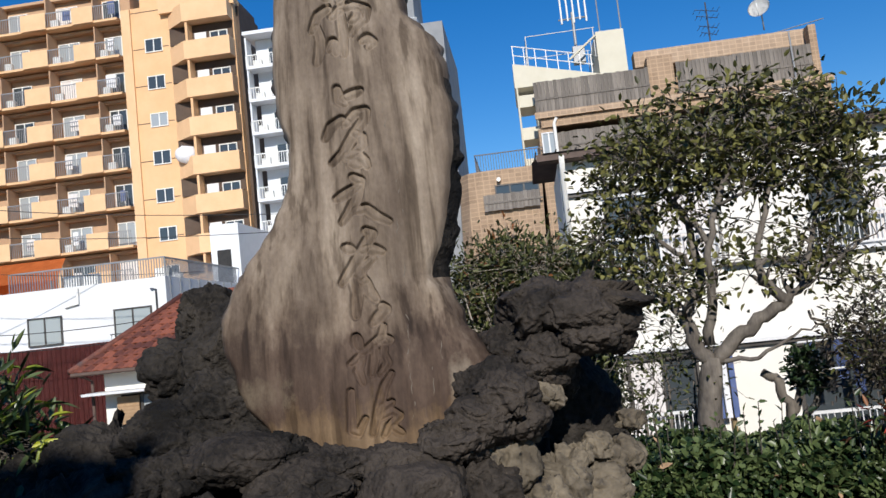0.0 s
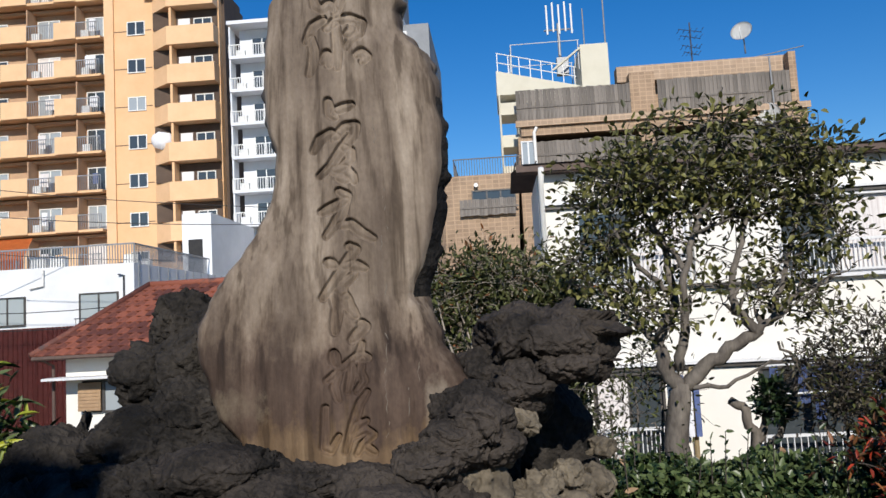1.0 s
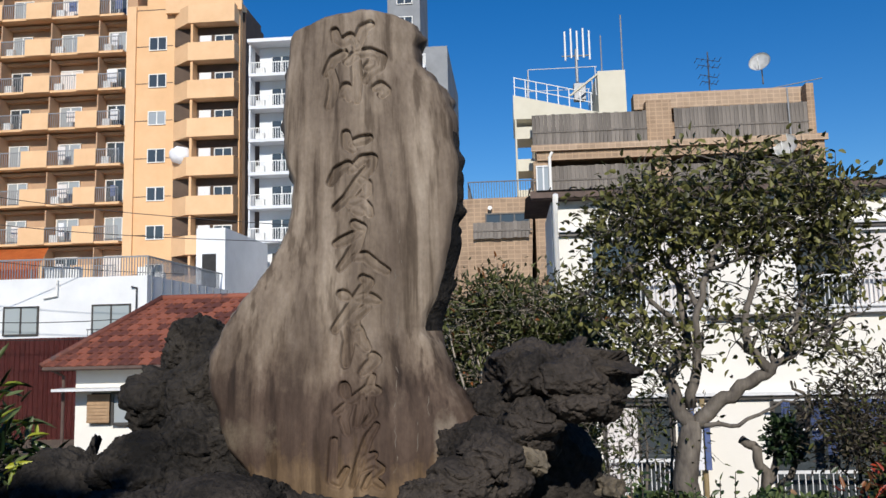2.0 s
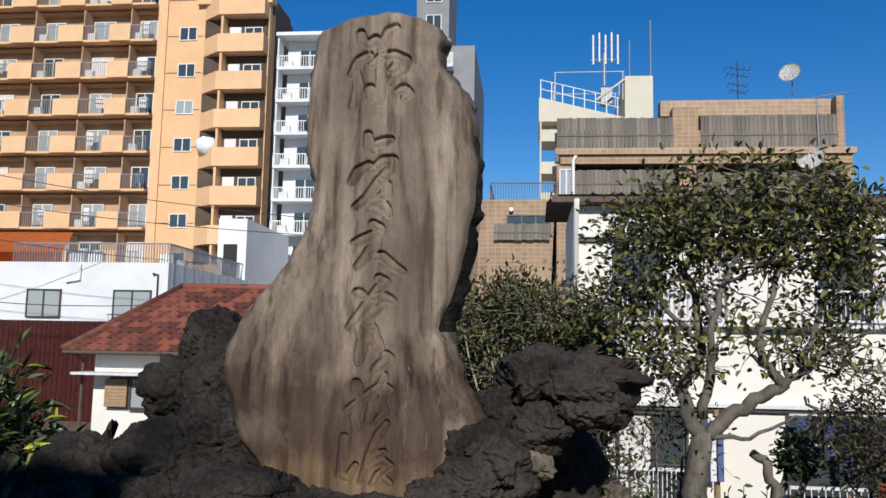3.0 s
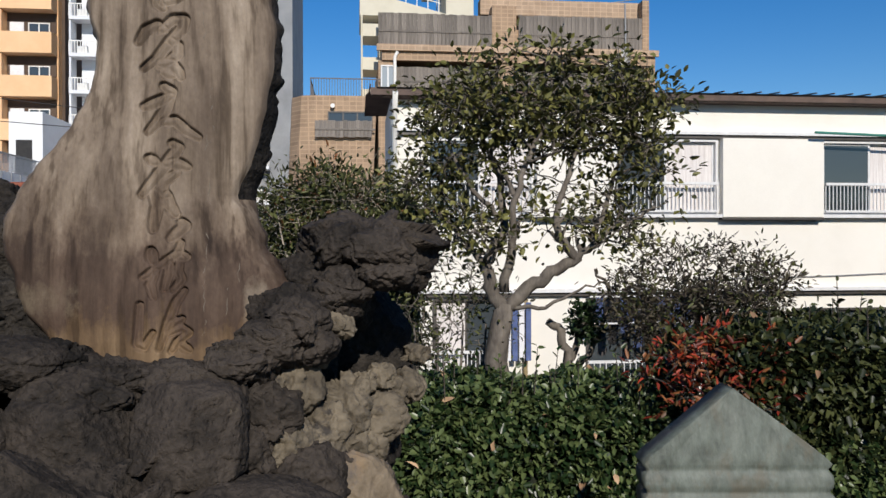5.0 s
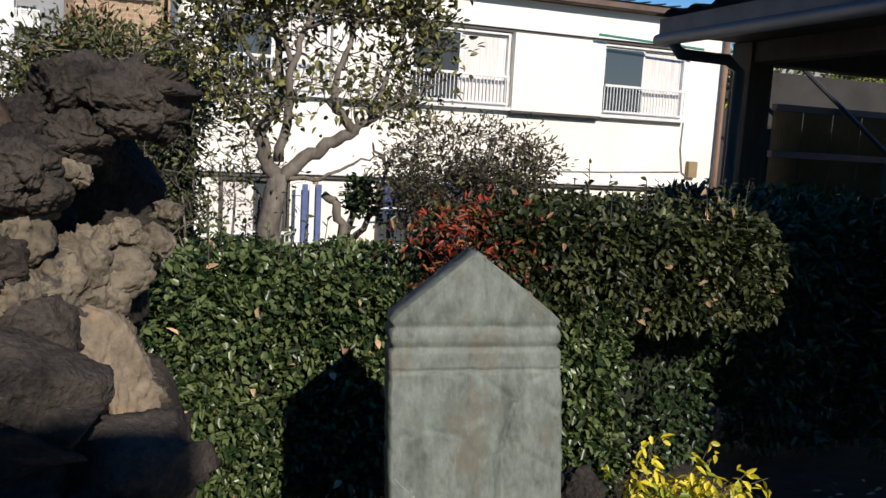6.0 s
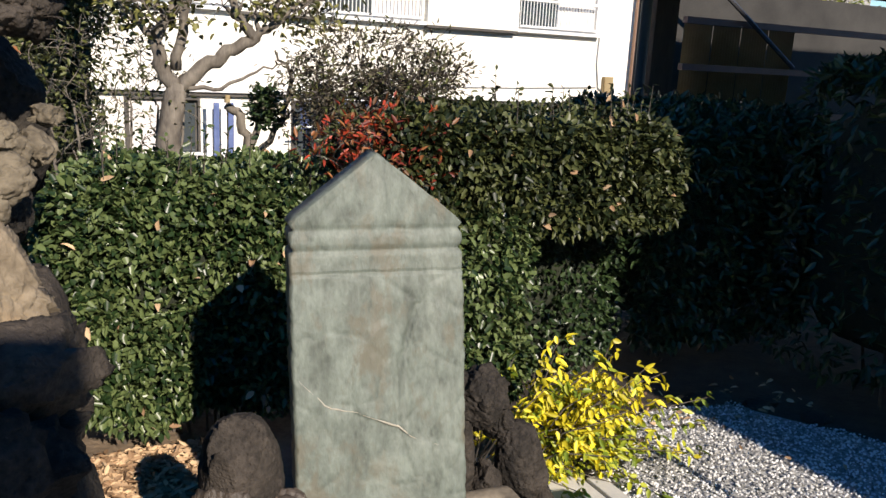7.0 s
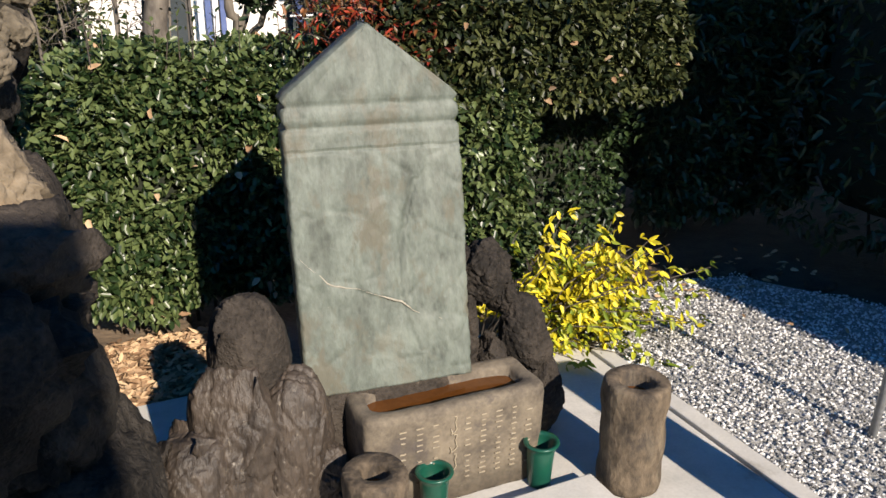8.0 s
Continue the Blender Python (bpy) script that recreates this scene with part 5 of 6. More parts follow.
    leaves("foliage", pos2, ways2, 0.048, 0.02, "lime_leaf", ob, "yellow-green leaves", 43, 0.35, 0.3)


build_yellow_nandina()


def litter(name, label, n, x, y, seed, length=0.05):
    rng = np.random.default_rng(seed)
    pos = np.stack([rng.uniform(*x, n), rng.uniform(*y, n), rng.uniform(0.004, 0.03, n)], 1)
    ways = np.stack([rng.normal(0, 1, n), rng.normal(0, 1, n), rng.normal(0, 0.15, n)], 1)
    tagged(leaves(name, pos, ways, length, length * 0.4, "dry_leaf", None, "", seed, 0.3, 0.1), label, "fallen leaves")


litter("fallen_leaves", "dry brown leaves and straw on the soil", 2600, (0.95, 1.8), (2.82, 3.35), 51)
litter("fallen_leaves", "dry leaves on the edge of the gravel", 90, (3.0, 4.6), (2.7, 3.2), 52)
litter("fallen_leaves", "a few dry leaves on the gravel", 9, (3.0, 4.1), (1.3, 2.6), 53, 0.045)


# ---- white two-storey house ----
FY = 12.0


def sash(parent, name, x0, x1, z0, z1, y, frame_material, pane_material, curtain=None, rails=True, depth=0.08):
    """A sliding window with its own frame, two sashes, glass, and a curtain behind."""
    # a black board behind the panes stands in for the unlit room
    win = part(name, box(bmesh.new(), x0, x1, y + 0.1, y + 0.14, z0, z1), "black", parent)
    t = 0.035
    bm = bmesh.new()
    for a in ((x0, x1, z1 - t, z1), (x0, x1, z0, z0 + t), (x0, x0 + t, z0 + t, z1 - t), (x1 - t, x1, z0 + t, z1 - t)):
        box(bm, a[0], a[1], y - 0.03, y + 0.08, a[2], a[3])
    part("window_frame", bm, frame_material, win)
    xm = (x0 + x1) / 2
    for k, (a, b) in enumerate(((x0 + t, xm + 0.015), (xm - 0.015, x1 - t))):
        yy = y + 0.012 + 0.03 * k
        bm = bmesh.new()
        s = 0.03
        for q in ((a, b, z1 - t - s, z1 - t), (a, b, z0 + t, z0 + t + s), (a, a + s, z0 + t + s, z1 - t - s), (b - s, b, z0 + t + s, z1 - t - s)):
            box(bm, q[0], q[1], yy, yy + 0.022, q[2], q[3])
        part("sash", bm, frame_material, win)
        part("pane", box(bmesh.new(), a + s, b - s, yy + 0.008, yy + 0.013, z0 + t + s, z1 - t - s), pane_material if not (curtain and k == curtain[0]) else curtain[1], win)
    return win


def railing(parent, x0, x1, y, z0, z1, gap=0.06, material="alu"):
    bm = bmesh.new()
    box(bm, x0, x1, y - 0.02, y + 0.02, z1 - 0.04, z1)
    box(bm, x0, x1, y - 0.015, y + 0.015, z0, z0 + 0.03)
    n = max(2, int((x1 - x0) / gap))
    for i in range(n + 1):
        x = x0 + (x1 - x0) * i / n
        box(bm, x - 0.006, x + 0.006, y - 0.006, y + 0.006, z0 + 0.03, z1 - 0.04)
    ob = part("railing", bm, material, parent)
    ob["kind"] = "stuff"
    return ob


def build_house():
    h = thing("house", "cream two-storey house with sliding windows and brown eaves", "house", (6, 14, -1.35))
    x0, x1 = 1.45, 10.55
    wins = [(1.95, 3.55, 2.2, 3.3), (4.78, 6.40, 2.2, 3.33), (8.07, 9.67, 2.2, 3.33)]
    low = [(2.05, 3.05, -0.75, 0.95), (4.35, 6.1, -0.9, 0.95), (7.6, 9.4, -0.4, 0.76)]
    # front wall in panels round its openings
    def panel(a, b, c, d):
        slab("wall_panel", (a, b, FY, FY + 0.15, c, d), "house_wall", h)
    for rows, za, zb in ((low, -1.4, 1.02), (wins, 1.02, 3.86)):
        xs = x0
        for a, b, c, d in rows:
            panel(xs, a, za, zb)
            panel(a, b, za, c)
            panel(a, b, d, zb)
            xs = b
        panel(xs, x1, za, zb)
    bm = bmesh.new()
    box(bm, x0, x0 + 0.15, FY + 0.15, FY + 2, -1.4, 3.86)
    box(bm, x1 - 0.15, x1, FY + 0.15, FY + 2, -1.4, 3.86)
    box(bm, x0, x1, FY + 2, FY + 2.15, -1.4, 3.86)
    part("wall", bm, "house_wall", h)
    part("fascia", box(bmesh.new(), x0 - 0.3, x1 - 0.35, FY - 0.24, FY - 0.2, 3.88, 3.98), "fascia", h, "dark brown fascia board")
    bm = bmesh.new()
    box(bm, x0 - 0.28, x1 - 0.36, FY - 0.198, FY + 0.0, 3.87, 3.9)
    part("soffit", bm, "fascia", h)
    bm = bmesh.new()
    vs = [bm.verts.new(p) for p in ((x0 - 0.2, FY - 0.28, 3.985), (x1 - 0.3, FY - 0.28, 3.985), (x1 - 0.3, FY + 1, 4.1), (x0 - 0.35, FY + 1, 4.1), (x0 - 0.35, FY + 2.4, 3.985), (x1 - 0.3, FY + 2.4, 3.985))]
    for f in ((0, 1, 2, 3), (3, 2, 5, 4)):
        bm.faces.new([vs[i] for i in f])
    bmesh.ops.solidify(bm, geom=bm.faces[:], thickness=0.05)
    part("roof", bm, "roof_dark", h)
    bm = bmesh.new()
    for i in range(31):
        x = x0 - 0.3 + 0.29 * i
        tube(bm, [(x, FY - 0.3, 4.01), (x, FY + 0.9, 4.12)], 0.012, 6)
    part("roof_ribs", bm, "roof_dark", h)
    for z, d, m in ((3.44, 0.1, "alu"), (1.08, 0.12, "alu")):
        part("band", box(bmesh.new(), x0 + 0.05, x1 - 0.5 - 0.4 * (z > 2), FY - d, FY - 0.002, z - 0.045, z), m, h, "pale horizontal metal band")
        # a bronze strip takes the place of the shadow below each band
        part("band", box(bmesh.new(), x0 + 0.05, x1 - 0.55 - 0.4 * (z > 2), FY - d * 0.6, FY - 0.002, z - 0.1, z - 0.05), "bronze_frame", h, "dark strip standing in for the shadow under the band")
    for i, (a, b, c, d) in enumerate(wins):
        sash(h, "window", a, b, c, d, FY, "alu", "glass", (1, "curtain"))
        railing(h, a + 0.02, b - 0.02, FY - 0.1, c + 0.03, c + 0.48)
        part("window_sill", box(bmesh.new(), a - 0.03, b + 0.03, FY - 0.12, FY - 0.002, c - 0.055, c - 0.004), "alu", h)
    for i, (a, b, c, d) in enumerate(low):
        sash(h, "window", a, b, c, d, FY, "bronze_frame", "glass", (0, "curtain") if i == 0 else None)
    for a, b in ((6.43, 8.04), (3.58, 4.74)):
        part("shutter_box", box(bmesh.new(), a, b, FY - 0.14, FY - 0.002, 2.15, 3.34, 0.01), "house_wall", h, "cream shutter box")
        part("shutter_box_base", box(bmesh.new(), a, b, FY - 0.135, FY - 0.003, 2.115, 2.146), "bronze_frame", h, "dark strip below the shutter box")
    for k, z in enumerate((1.0, 0.62)):
        part("clothes_pole", tube(bmesh.new(), [(4.3, FY - 0.35 - 0.1 * k, z - 0.02), (6.2, FY - 0.35 - 0.1 * k, z)], 0.014, 8), "alu", h)
    railing(h, 2.0, 3.1, FY - 0.12, -0.35, 0.2)
    railing(h, 4.3, 6.1, FY - 0.3, -0.75, 0.05, 0.09)
    part("awning_pole", tube(bmesh.new(), [(7.8, FY - 0.3, 3.42), (9.8, FY - 0.3, 3.36)], 0.02, 8), "green_pole", h, "green laundry pole")
    part("meter_box", box(bmesh.new(), 9.88, 10.06, FY - 0.1, FY - 0.002, 1.22, 1.5, 0.012), "panel_yellow", h, "small beige meter box")
    part("wall_cable", tube(bmesh.new(), [(9.74, FY - 0.02, 2.2), (9.73, FY - 0.02, 1.7), (9.8, FY - 0.02, 1.3), (9.88, FY - 0.02, 1.25)], 0.012, 6), "steel", h, "", True)
    part("wall_cable", tube(bmesh.new(), [(6.6, FY - 0.02, 1.22), (8.2, FY - 0.02, 1.25), (9.75, FY - 0.02, 1.31)], 0.01, 6), "steel", h, "", True)
    part("downpipe", tube(bmesh.new(), [(10.45, FY - 0.08, 3.8), (10.45, FY - 0.08, -1.3)], 0.045, 10), "pipe_brown", h, "brown rainwater pipe", True)
    part("downpipe", tube(bmesh.new(), [(3.42, FY - 0.06, 1.0), (3.42, FY - 0.06, -1.3)], 0.035, 10), "panel_yellow", h, "beige rainwater pipe", True)
    part("downpipe", tube(bmesh.new(), [(1.5, FY - 0.35, 3.9), (1.5, FY - 0.1, 3.65), (1.5, FY - 0.08, -1.3)], 0.04, 10), "white_paint", h, "white rainwater pipe", True)


build_house()


def build_laundry():
    rng = random.Random(61)
    for i in range(9):
        x = 4.45 + 0.19 * i
        m = rng.choice(["laundry_blue", "laundry_white", "black", "laundry_blue", "black"])
        bm = bmesh.new()
        w, hgt = rng.uniform(0.1, 0.17), rng.uniform(0.4, 0.75)
        rows = [[bm.verts.new((x + (k / 6 - 0.5) * w, FY - 0.36 + 0.02 * math.sin(k * 2.1 + j), 0.98 - hgt * j / 6)) for k in range(7)] for j in range(7)]
        for a, b in zip(rows, rows[1:]):
            for k in range(6):
                bm.faces.new((a[k], a[k + 1], b[k + 1], b[k]))
        bmesh.ops.solidify(bm, geom=bm.faces[:], thickness=0.012)
        tagged(part("laundry", bm, m, None, "", True), "piece of laundry hanging on a pole by the house", "laundry", "laundry")
    for i, m in enumerate(("laundry_white", "laundry_blue", "laundry_white", "laundry_blue")):
        x = 3.1 + 0.1 * i
        tagged(slab("laundry", (x, x + 0.08, FY - 0.2, FY - 0.17, 0.05, 0.9), m, None, "", 0.01), "striped towel hanging by the house", "laundry", "laundry")


build_laundry()


# ---- shelter beside the gravel ----
def build_shelter():
    s = thing("shelter", "dark timber shelter with a corrugated roof", "shelter", (5.4, 5.3, 0))
    part("pillar", box(bmesh.new(), 5.3, 5.52, 5.2, 5.42, -0.05, 2.515, 0.008), "timber", s)
    part("pillar", box(bmesh.new(), 5.3, 5.52, 0.9, 1.12, -0.05, 2.515, 0.008), "timber", s)
    part("pillar", box(bmesh.new(), 8.3, 8.52, 5.2, 5.42, -0.05, 2.515, 0.008), "timber", s)
    part("beam", box(bmesh.new(), 5.32, 5.5, 0.4, 5.4, 2.36, 2.515, 0.008), "timber", s)
    part("beam", box(bmesh.new(), 5.53, 8.6, 5.22, 5.4, 2.36, 2.51, 0.008), "timber", s)
    part("fascia", box(bmesh.new(), 4.62, 4.65, 0.2, 5.42, 2.5, 2.63), "shed_roof", s, "grey edge board")
    part("soffit", box(bmesh.new(), 4.66, 8.9, 0.2, 5.42, 2.52, 2.55), "timber", s)
    bm = bmesh.new()
    n, m = 120, 6
    grid = [[bm.verts.new((4.58 + 4.4 * i / m, 0.2 + 5.25 * j / n, 2.66 + 0.3 * i / m + 0.022 * math.sin(j * 1.05))) for i in range(m + 1)] for j in range(n + 1)]
    for a, b in zip(grid, grid[1:]):
        for i in range(m):
            bm.faces.new((a[i], a[i + 1], b[i + 1], b[i]))
    bmesh.ops.solidify(bm, geom=bm.faces[:], thickness=0.012)
    part("roof", bm, "shed_roof", s, "", True)
    part("gutter", tube(bmesh.new(), [(4.6, 0.2, 2.47), (4.6, 5.4, 2.47)], 0.045, 10), "pipe_blue", s, "blue-grey gutter", True)
    part("downpipe", tube(bmesh.new(), [(4.62, 5.25, 2.46), (4.7, 5.25, 2.37), (5.1, 5.22, 2.36), (5.2, 5.2, 2.28), (5.21, 5.2, 0.0)], 0.042, 12), "pipe_blue", s, "blue-grey rainwater pipe", True)


build_shelter()


def build_screen():
    s = thing("screen_fence", "yellowed corrugated screen on dark red steel rails", "fence", (7.5, 7.2, 0))
    for k in range(4):
        x0 = 7.35 + 0.42 * k
        bm = bmesh.new()
        lo, hi = [], []
        for i in range(31):
            x = x0 + 0.41 * i / 30
            y = 7.2 + 0.012 * math.sin(i * 2.1)
            lo.append(bm.verts.new((x, y, -0.01)))
            hi.append(bm.verts.new((x, y, 2.2)))
        for i in range(30):
            bm.faces.new((lo[i], lo[i + 1], hi[i + 1], hi[i]))
        bmesh.ops.solidify(bm, geom=bm.faces[:], thickness=0.006)
        part("panel", bm, "panel_yellow", s, "", True)
    for z in (1.16, 1.66, 2.15):
        part("rail", box(bmesh.new(), 7.3, 11, 7.1, 7.17, z, z + 0.07), "red_steel", s, "dark red steel rail")
    part("brace", tube(bmesh.new(), [(7.3, 7.05, 2.75), (8.9, 7.05, 1.75)], 0.025, 6), "steel_dark", s, "dark diagonal brace")
    tagged(slab("garden_wall", (7.4, 14.0, 7.6, 7.8, -0.5, 2.6), "dark_wall"), "grey wall behind the screen, darkened as in shade", "wall")


build_screen()
# added dark wall blocks the bright horizon past the house
tagged(slab("gap_wall", (10.7, 17.0, 13.2, 13.4, -1.4, 3.1), "dark_wall"), "plain dark wall added to close the gap beyond the cream house", "wall")


# ---- far buildings ----
def plain_window(parent, x0, x1, z0, z1, y, frame_m="alu", pane_m="pale_glass", cols=2):
    """A far window: a frame, glass set back behind it, and its mullions."""
    win = part("window", box(bmesh.new(), x0, x1, y - 0.05, y - 0.01, z0, z1), pane_m, parent)
    bm = bmesh.new()
    t = 0.07
    for a in ((x0 - t, x1 + t, z1, z1 + t), (x0 - t, x1 + t, z0 - t, z0), (x0 - t, x0, z0, z1), (x1, x1 + t, z0, z1)):
        box(bm, a[0], a[1], y - 0.1, y, a[2], a[3])
    for k in range(1, cols):
        x = x0 + (x1 - x0) * k / cols
        box(bm, x - 0.04, x + 0.04, y - 0.09, y - 0.051, z0, z1)
    part("window_frame", bm, frame_m, win)
    return win


def build_apartments():
    b = thing("apartment_building", "tall peach-coloured apartment block with rows of balconies", "apartment building", (-33, 70, -1.35))
    rng = random.Random(71)
    part("left_wing_wall", box(bmesh.new(), -62, -31.0, 66.2, 72, -1.5, 33.5), "recess_shade", b)
    part("right_wing_wall", box(bmesh.new(), -31.0, -21.2, 64.5, 66.2, -1.5, 31.2), "orange_wall", b)
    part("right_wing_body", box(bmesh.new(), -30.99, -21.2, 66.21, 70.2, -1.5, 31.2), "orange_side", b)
    # the side's deep shade is put into its colour
    part("side_wall", box(bmesh.new(), -21.19, -20.95, 65.2, 70.2, -1.5, 30.4), "orange_side", b, "side of the block with stairs, darkened for deep shade")
    part("penthouse", box(bmesh.new(), -30.5, -23, 67, 70, 31.2, 33.6), "orange_wall", b)
    part("parapet", box(bmesh.new(), -27.5, -20.9, 64.0, 64.3, 30.2, 31.6), "orange_panel", b)
    spans = [(-62, -59, "p"), (-59, -56.8, "r"), (-56.8, -54.8, "p"), (-54.8, -52.6, "r"), (-52.6, -50.6, "p"), (-50.6, -48.4, "r"), (-48.4, -45.0 - 1.8, "p"),
             (-46.8, -44.6, "r"), (-44.6, -42.4, "p"), (-42.4, -40.2, "r"), (-40.2, -37.9, "p"), (-37.9, -35.5, "r"), (-35.5, -33.6, "p"), (-33.6, -31.6, "r")]
    for floor in range(-4, 9):
        zt = 15.62 + 3.3 * floor - 0.02 * floor
        if zt > 33:
            continue
        part("balcony_slab", box(bmesh.new(), -62, -31.5, 64.62, 66.19, zt - 1.45, zt - 1.25), "orange_panel", b)
        for x0, x1, kind in spans:
            if kind == "p":
                part("balcony_panel", box(bmesh.new(), x0, x1, 64.5, 64.62, zt - 1.4, zt + 0.06), "orange_panel", b)
                part("partition", box(bmesh.new(), x1 - 0.1, x1, 64.7, 66.19, zt - 1.2, zt + 1.5), "recess_shade", b)
            else:
                bm = bmesh.new()
                box(bm, x0, x1, 64.53, 64.58, zt - 0.08, zt)
                for i in range(13):
                    x = x0 + (x1 - x0) * i / 12
                    box(bm, x - 0.02, x + 0.02, 64.54, 64.57, zt - 1.25, zt - 0.08)
                part("balcony_rail", bm, "steel", b)["kind"] = "stuff"
                plain_window(b, x0 + 0.2, x1 - 0.35, zt - 1.2, zt + 0.85, 66.15, "white_paint", rng.choice(["pale_glass", "curtain", "glass", "pale_glass"]))
                if rng.random() < 0.5:
                    part("outdoor_unit", box(bmesh.new(), x0 + 0.3, x0 + 1.0, 64.8, 65.15, zt - 1.24, zt - 0.6, 0.03), "white_paint", b, "white air-conditioning unit")
                if rng.random() < 0.45:
                    x = rng.uniform(x0 + 0.3, x1 - 0.8)
                    part("laundry", box(bmesh.new(), x, x + rng.uniform(0.4, 1.0), 65.0, 65.05, zt - 0.7, zt + rng.uniform(0.1, 0.5)), rng.choice(["laundry_white", "laundry_blue", "curtain"]), b)
        part("soffit_beam", box(bmesh.new(), -62, -31.2, 65.6, 66.19, zt + 1.45, zt + 1.7), "recess_shade", b)
    for floor in range(-3, 6):
        zt = 14.15 + 3.23 * floor
        if floor < 5:
            plain_window(b, -29.0, -27.6, zt + 0.15, zt + 1.2, 64.5, "white_paint", rng.choice(["glass", "pale_glass"]))
        # a two-part bay balcony
        bm = bmesh.new()
        plan = [(-26.9, 64.49), (-25.2, 63.2), (-21.25, 63.2), (-21.25, 64.49)]
        lo = [bm.verts.new((x, y, zt - 1.4)) for x, y in plan]
        hi = [bm.verts.new((x, y, zt + 0.15)) for x, y in plan]
        inner = [bm.verts.new((x + dx, y + dy, zt + 0.15)) for (x, y), (dx, dy) in zip(plan, ((0.2, 0), (0.1, 0.15), (-0.15, 0.15), (-0.15, 0)))]
        deep = [bm.verts.new((v.co.x, v.co.y, zt - 1.2)) for v in inner]
        for i in range(3):
            bm.faces.new((lo[i], lo[i + 1], hi[i + 1], hi[i]))
            bm.faces.new((hi[i], hi[i + 1], inner[i + 1], inner[i]))
            bm.faces.new((inner[i], inner[i + 1], deep[i + 1], deep[i]))
        bm.faces.new(lo[::-1])
        bm.faces.new(deep)
        part("bay_balcony", bm, "orange_panel", b)
        if floor < 5:
            # a flat dark sheet stands in for the shade above the balcony front
            part("recess_shade", box(bmesh.new(), -26.8, -21.3, 64.36, 64.48, zt + 0.3, zt + 1.78), "orange_side", b, "dark sheet for the shade in the opening")
            part("door_panel", box(bmesh.new(), -24.6, -23.6, 64.28, 64.35, zt - 1.1, zt + 1.1), "laundry_white", b, "white balcony door")
            part("divider", box(bmesh.new(), -25.0, -24.8, 63.3, 64.35, zt - 1.15, zt + 1.75), "orange_wall", b)
            plain_window(b, -23.2, -21.8, zt - 0.6, zt + 1.0, 64.34, "white_paint", "glass")
    for k in range(9):
        zj = 4.9 + 3.23 * k
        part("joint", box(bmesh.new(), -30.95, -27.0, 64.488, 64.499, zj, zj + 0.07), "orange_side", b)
    part("wing_edge", box(bmesh.new(), -31.0, -30.2, 64.3, 64.49, -1.5, 31.1), "orange_panel", b, "upright band at the corner of the wing")
    rock("sheet_cover", (-26.0, 63.75, 17.9), (0.85, 0.45, 0.75), 5, "laundry_white", b, "white sheet over a balcony", 0.3, 3)


build_apartments()


def build_white_tower():
    b = thing("apartment_tower", "white and grey apartment tower with small balconies", "apartment building", (-14, 80, -1.35))
    part("body", box(bmesh.new(), -23.2, -7.0, 76.2, 92, -2.4, 31.4), "tower_white", b)
    part("upper_body", box(bmesh.new(), -10.4, -7.2, 76.25, 84, 31.41, 40), "tower_grey", b)
    for z in (32.2, 35.2):
        plain_window(b, -9.4, -8.0, z, z + 1.6, 76.24, "white_paint", "glass")
    part("grey_wing", box(bmesh.new(), -6.99, -4.6, 76.0, 92, -2.4, 30.6), "tower_grey", b)
    part("roof_slab", box(bmesh.new(), -23.9, -17.0, 74.4, 80, 31.41, 31.75), "tower_white", b)
    for floor in range(0, 10):
        z = 29.5 - 3.25 * floor
        for x0, x1 in ((-23.8, -18.0), (-8.6, -6.6)):
            part("balcony_slab", box(bmesh.new(), x0, x1, 74.6, 76.19, z - 1.45, z - 1.15), "tower_white", b)
            bm = bmesh.new()
            box(bm, x0, x1, 74.62, 74.68, z - 0.12, z - 0.04)
            for i in range(25):
                x = x0 + (x1 - x0) * i / 24
                box(bm, x - 0.025, x + 0.025, 74.63, 74.67, z - 1.15, z - 0.12)
            part("balcony_rail", bm, "white_paint", b)["kind"] = "stuff"
            part("partition", box(bmesh.new(), x0, x0 + 0.15, 74.7, 76.19, z - 1.15, z + 1.75), "tower_white", b)
            plain_window(b, x0 + 1.9 if x1 - x0 > 3 else x0 + 0.5, x0 + 3.8 if x1 - x0 > 3 else x1 - 0.3, z - 1.0, z + 0.95, 76.18, "white_paint", "glass")
            part("outdoor_unit", box(bmesh.new(), x0 + 0.5, x0 + 1.4, 75.2, 75.6, z - 1.14, z - 0.4, 0.03), "white_paint", b, "white air-conditioning unit")
        # a grey panel paints the shade at the back of the small balcony
        part("back_shade", box(bmesh.new(), -8.4, -6.99, 75.9, 76.19, z + 0.3, z + 1.75), "tower_grey", b)
    # the tower stands nearer than it was drawn up, clear of the peach block's shadow
    near = Vector((0.86, 0.17, 1.81))
    b.location = near + 0.8 * (b.location - near)
    b.scale = (0.8, 0.8, 0.8)


build_white_tower()


def fence(parent, x0, x1, y, z0, z1, gap=0.22):
    """Weathered upright boards with a rail, each board a piece."""
    n = int((x1 - x0) / gap)
    bm = bmesh.new()
    box(bm, 0, gap * 0.95, -0.03, 0.03, 0, z1 - z0)
    me = bpy.data.meshes.new("board")
    bm.to_mesh(me)
    bm.free()
    me.materials.append(M["wood_fence"])
    rng = random.Random(int(x0 * 10 + z0))
    for i in range(n):
        ob = new("board", me)
        ob.parent = parent
        ob.location = Vector((x0 + gap * i, y, z0 + rng.uniform(-0.03, 0.03))) - Vector(parent.location)
    part("fence_rail", box(bmesh.new(), x0, x1, y - 0.07, y - 0.031, z0 + (z1 - z0) * 0.42, z0 + (z1 - z0) * 0.42 + 0.09), "wood_fence", parent)


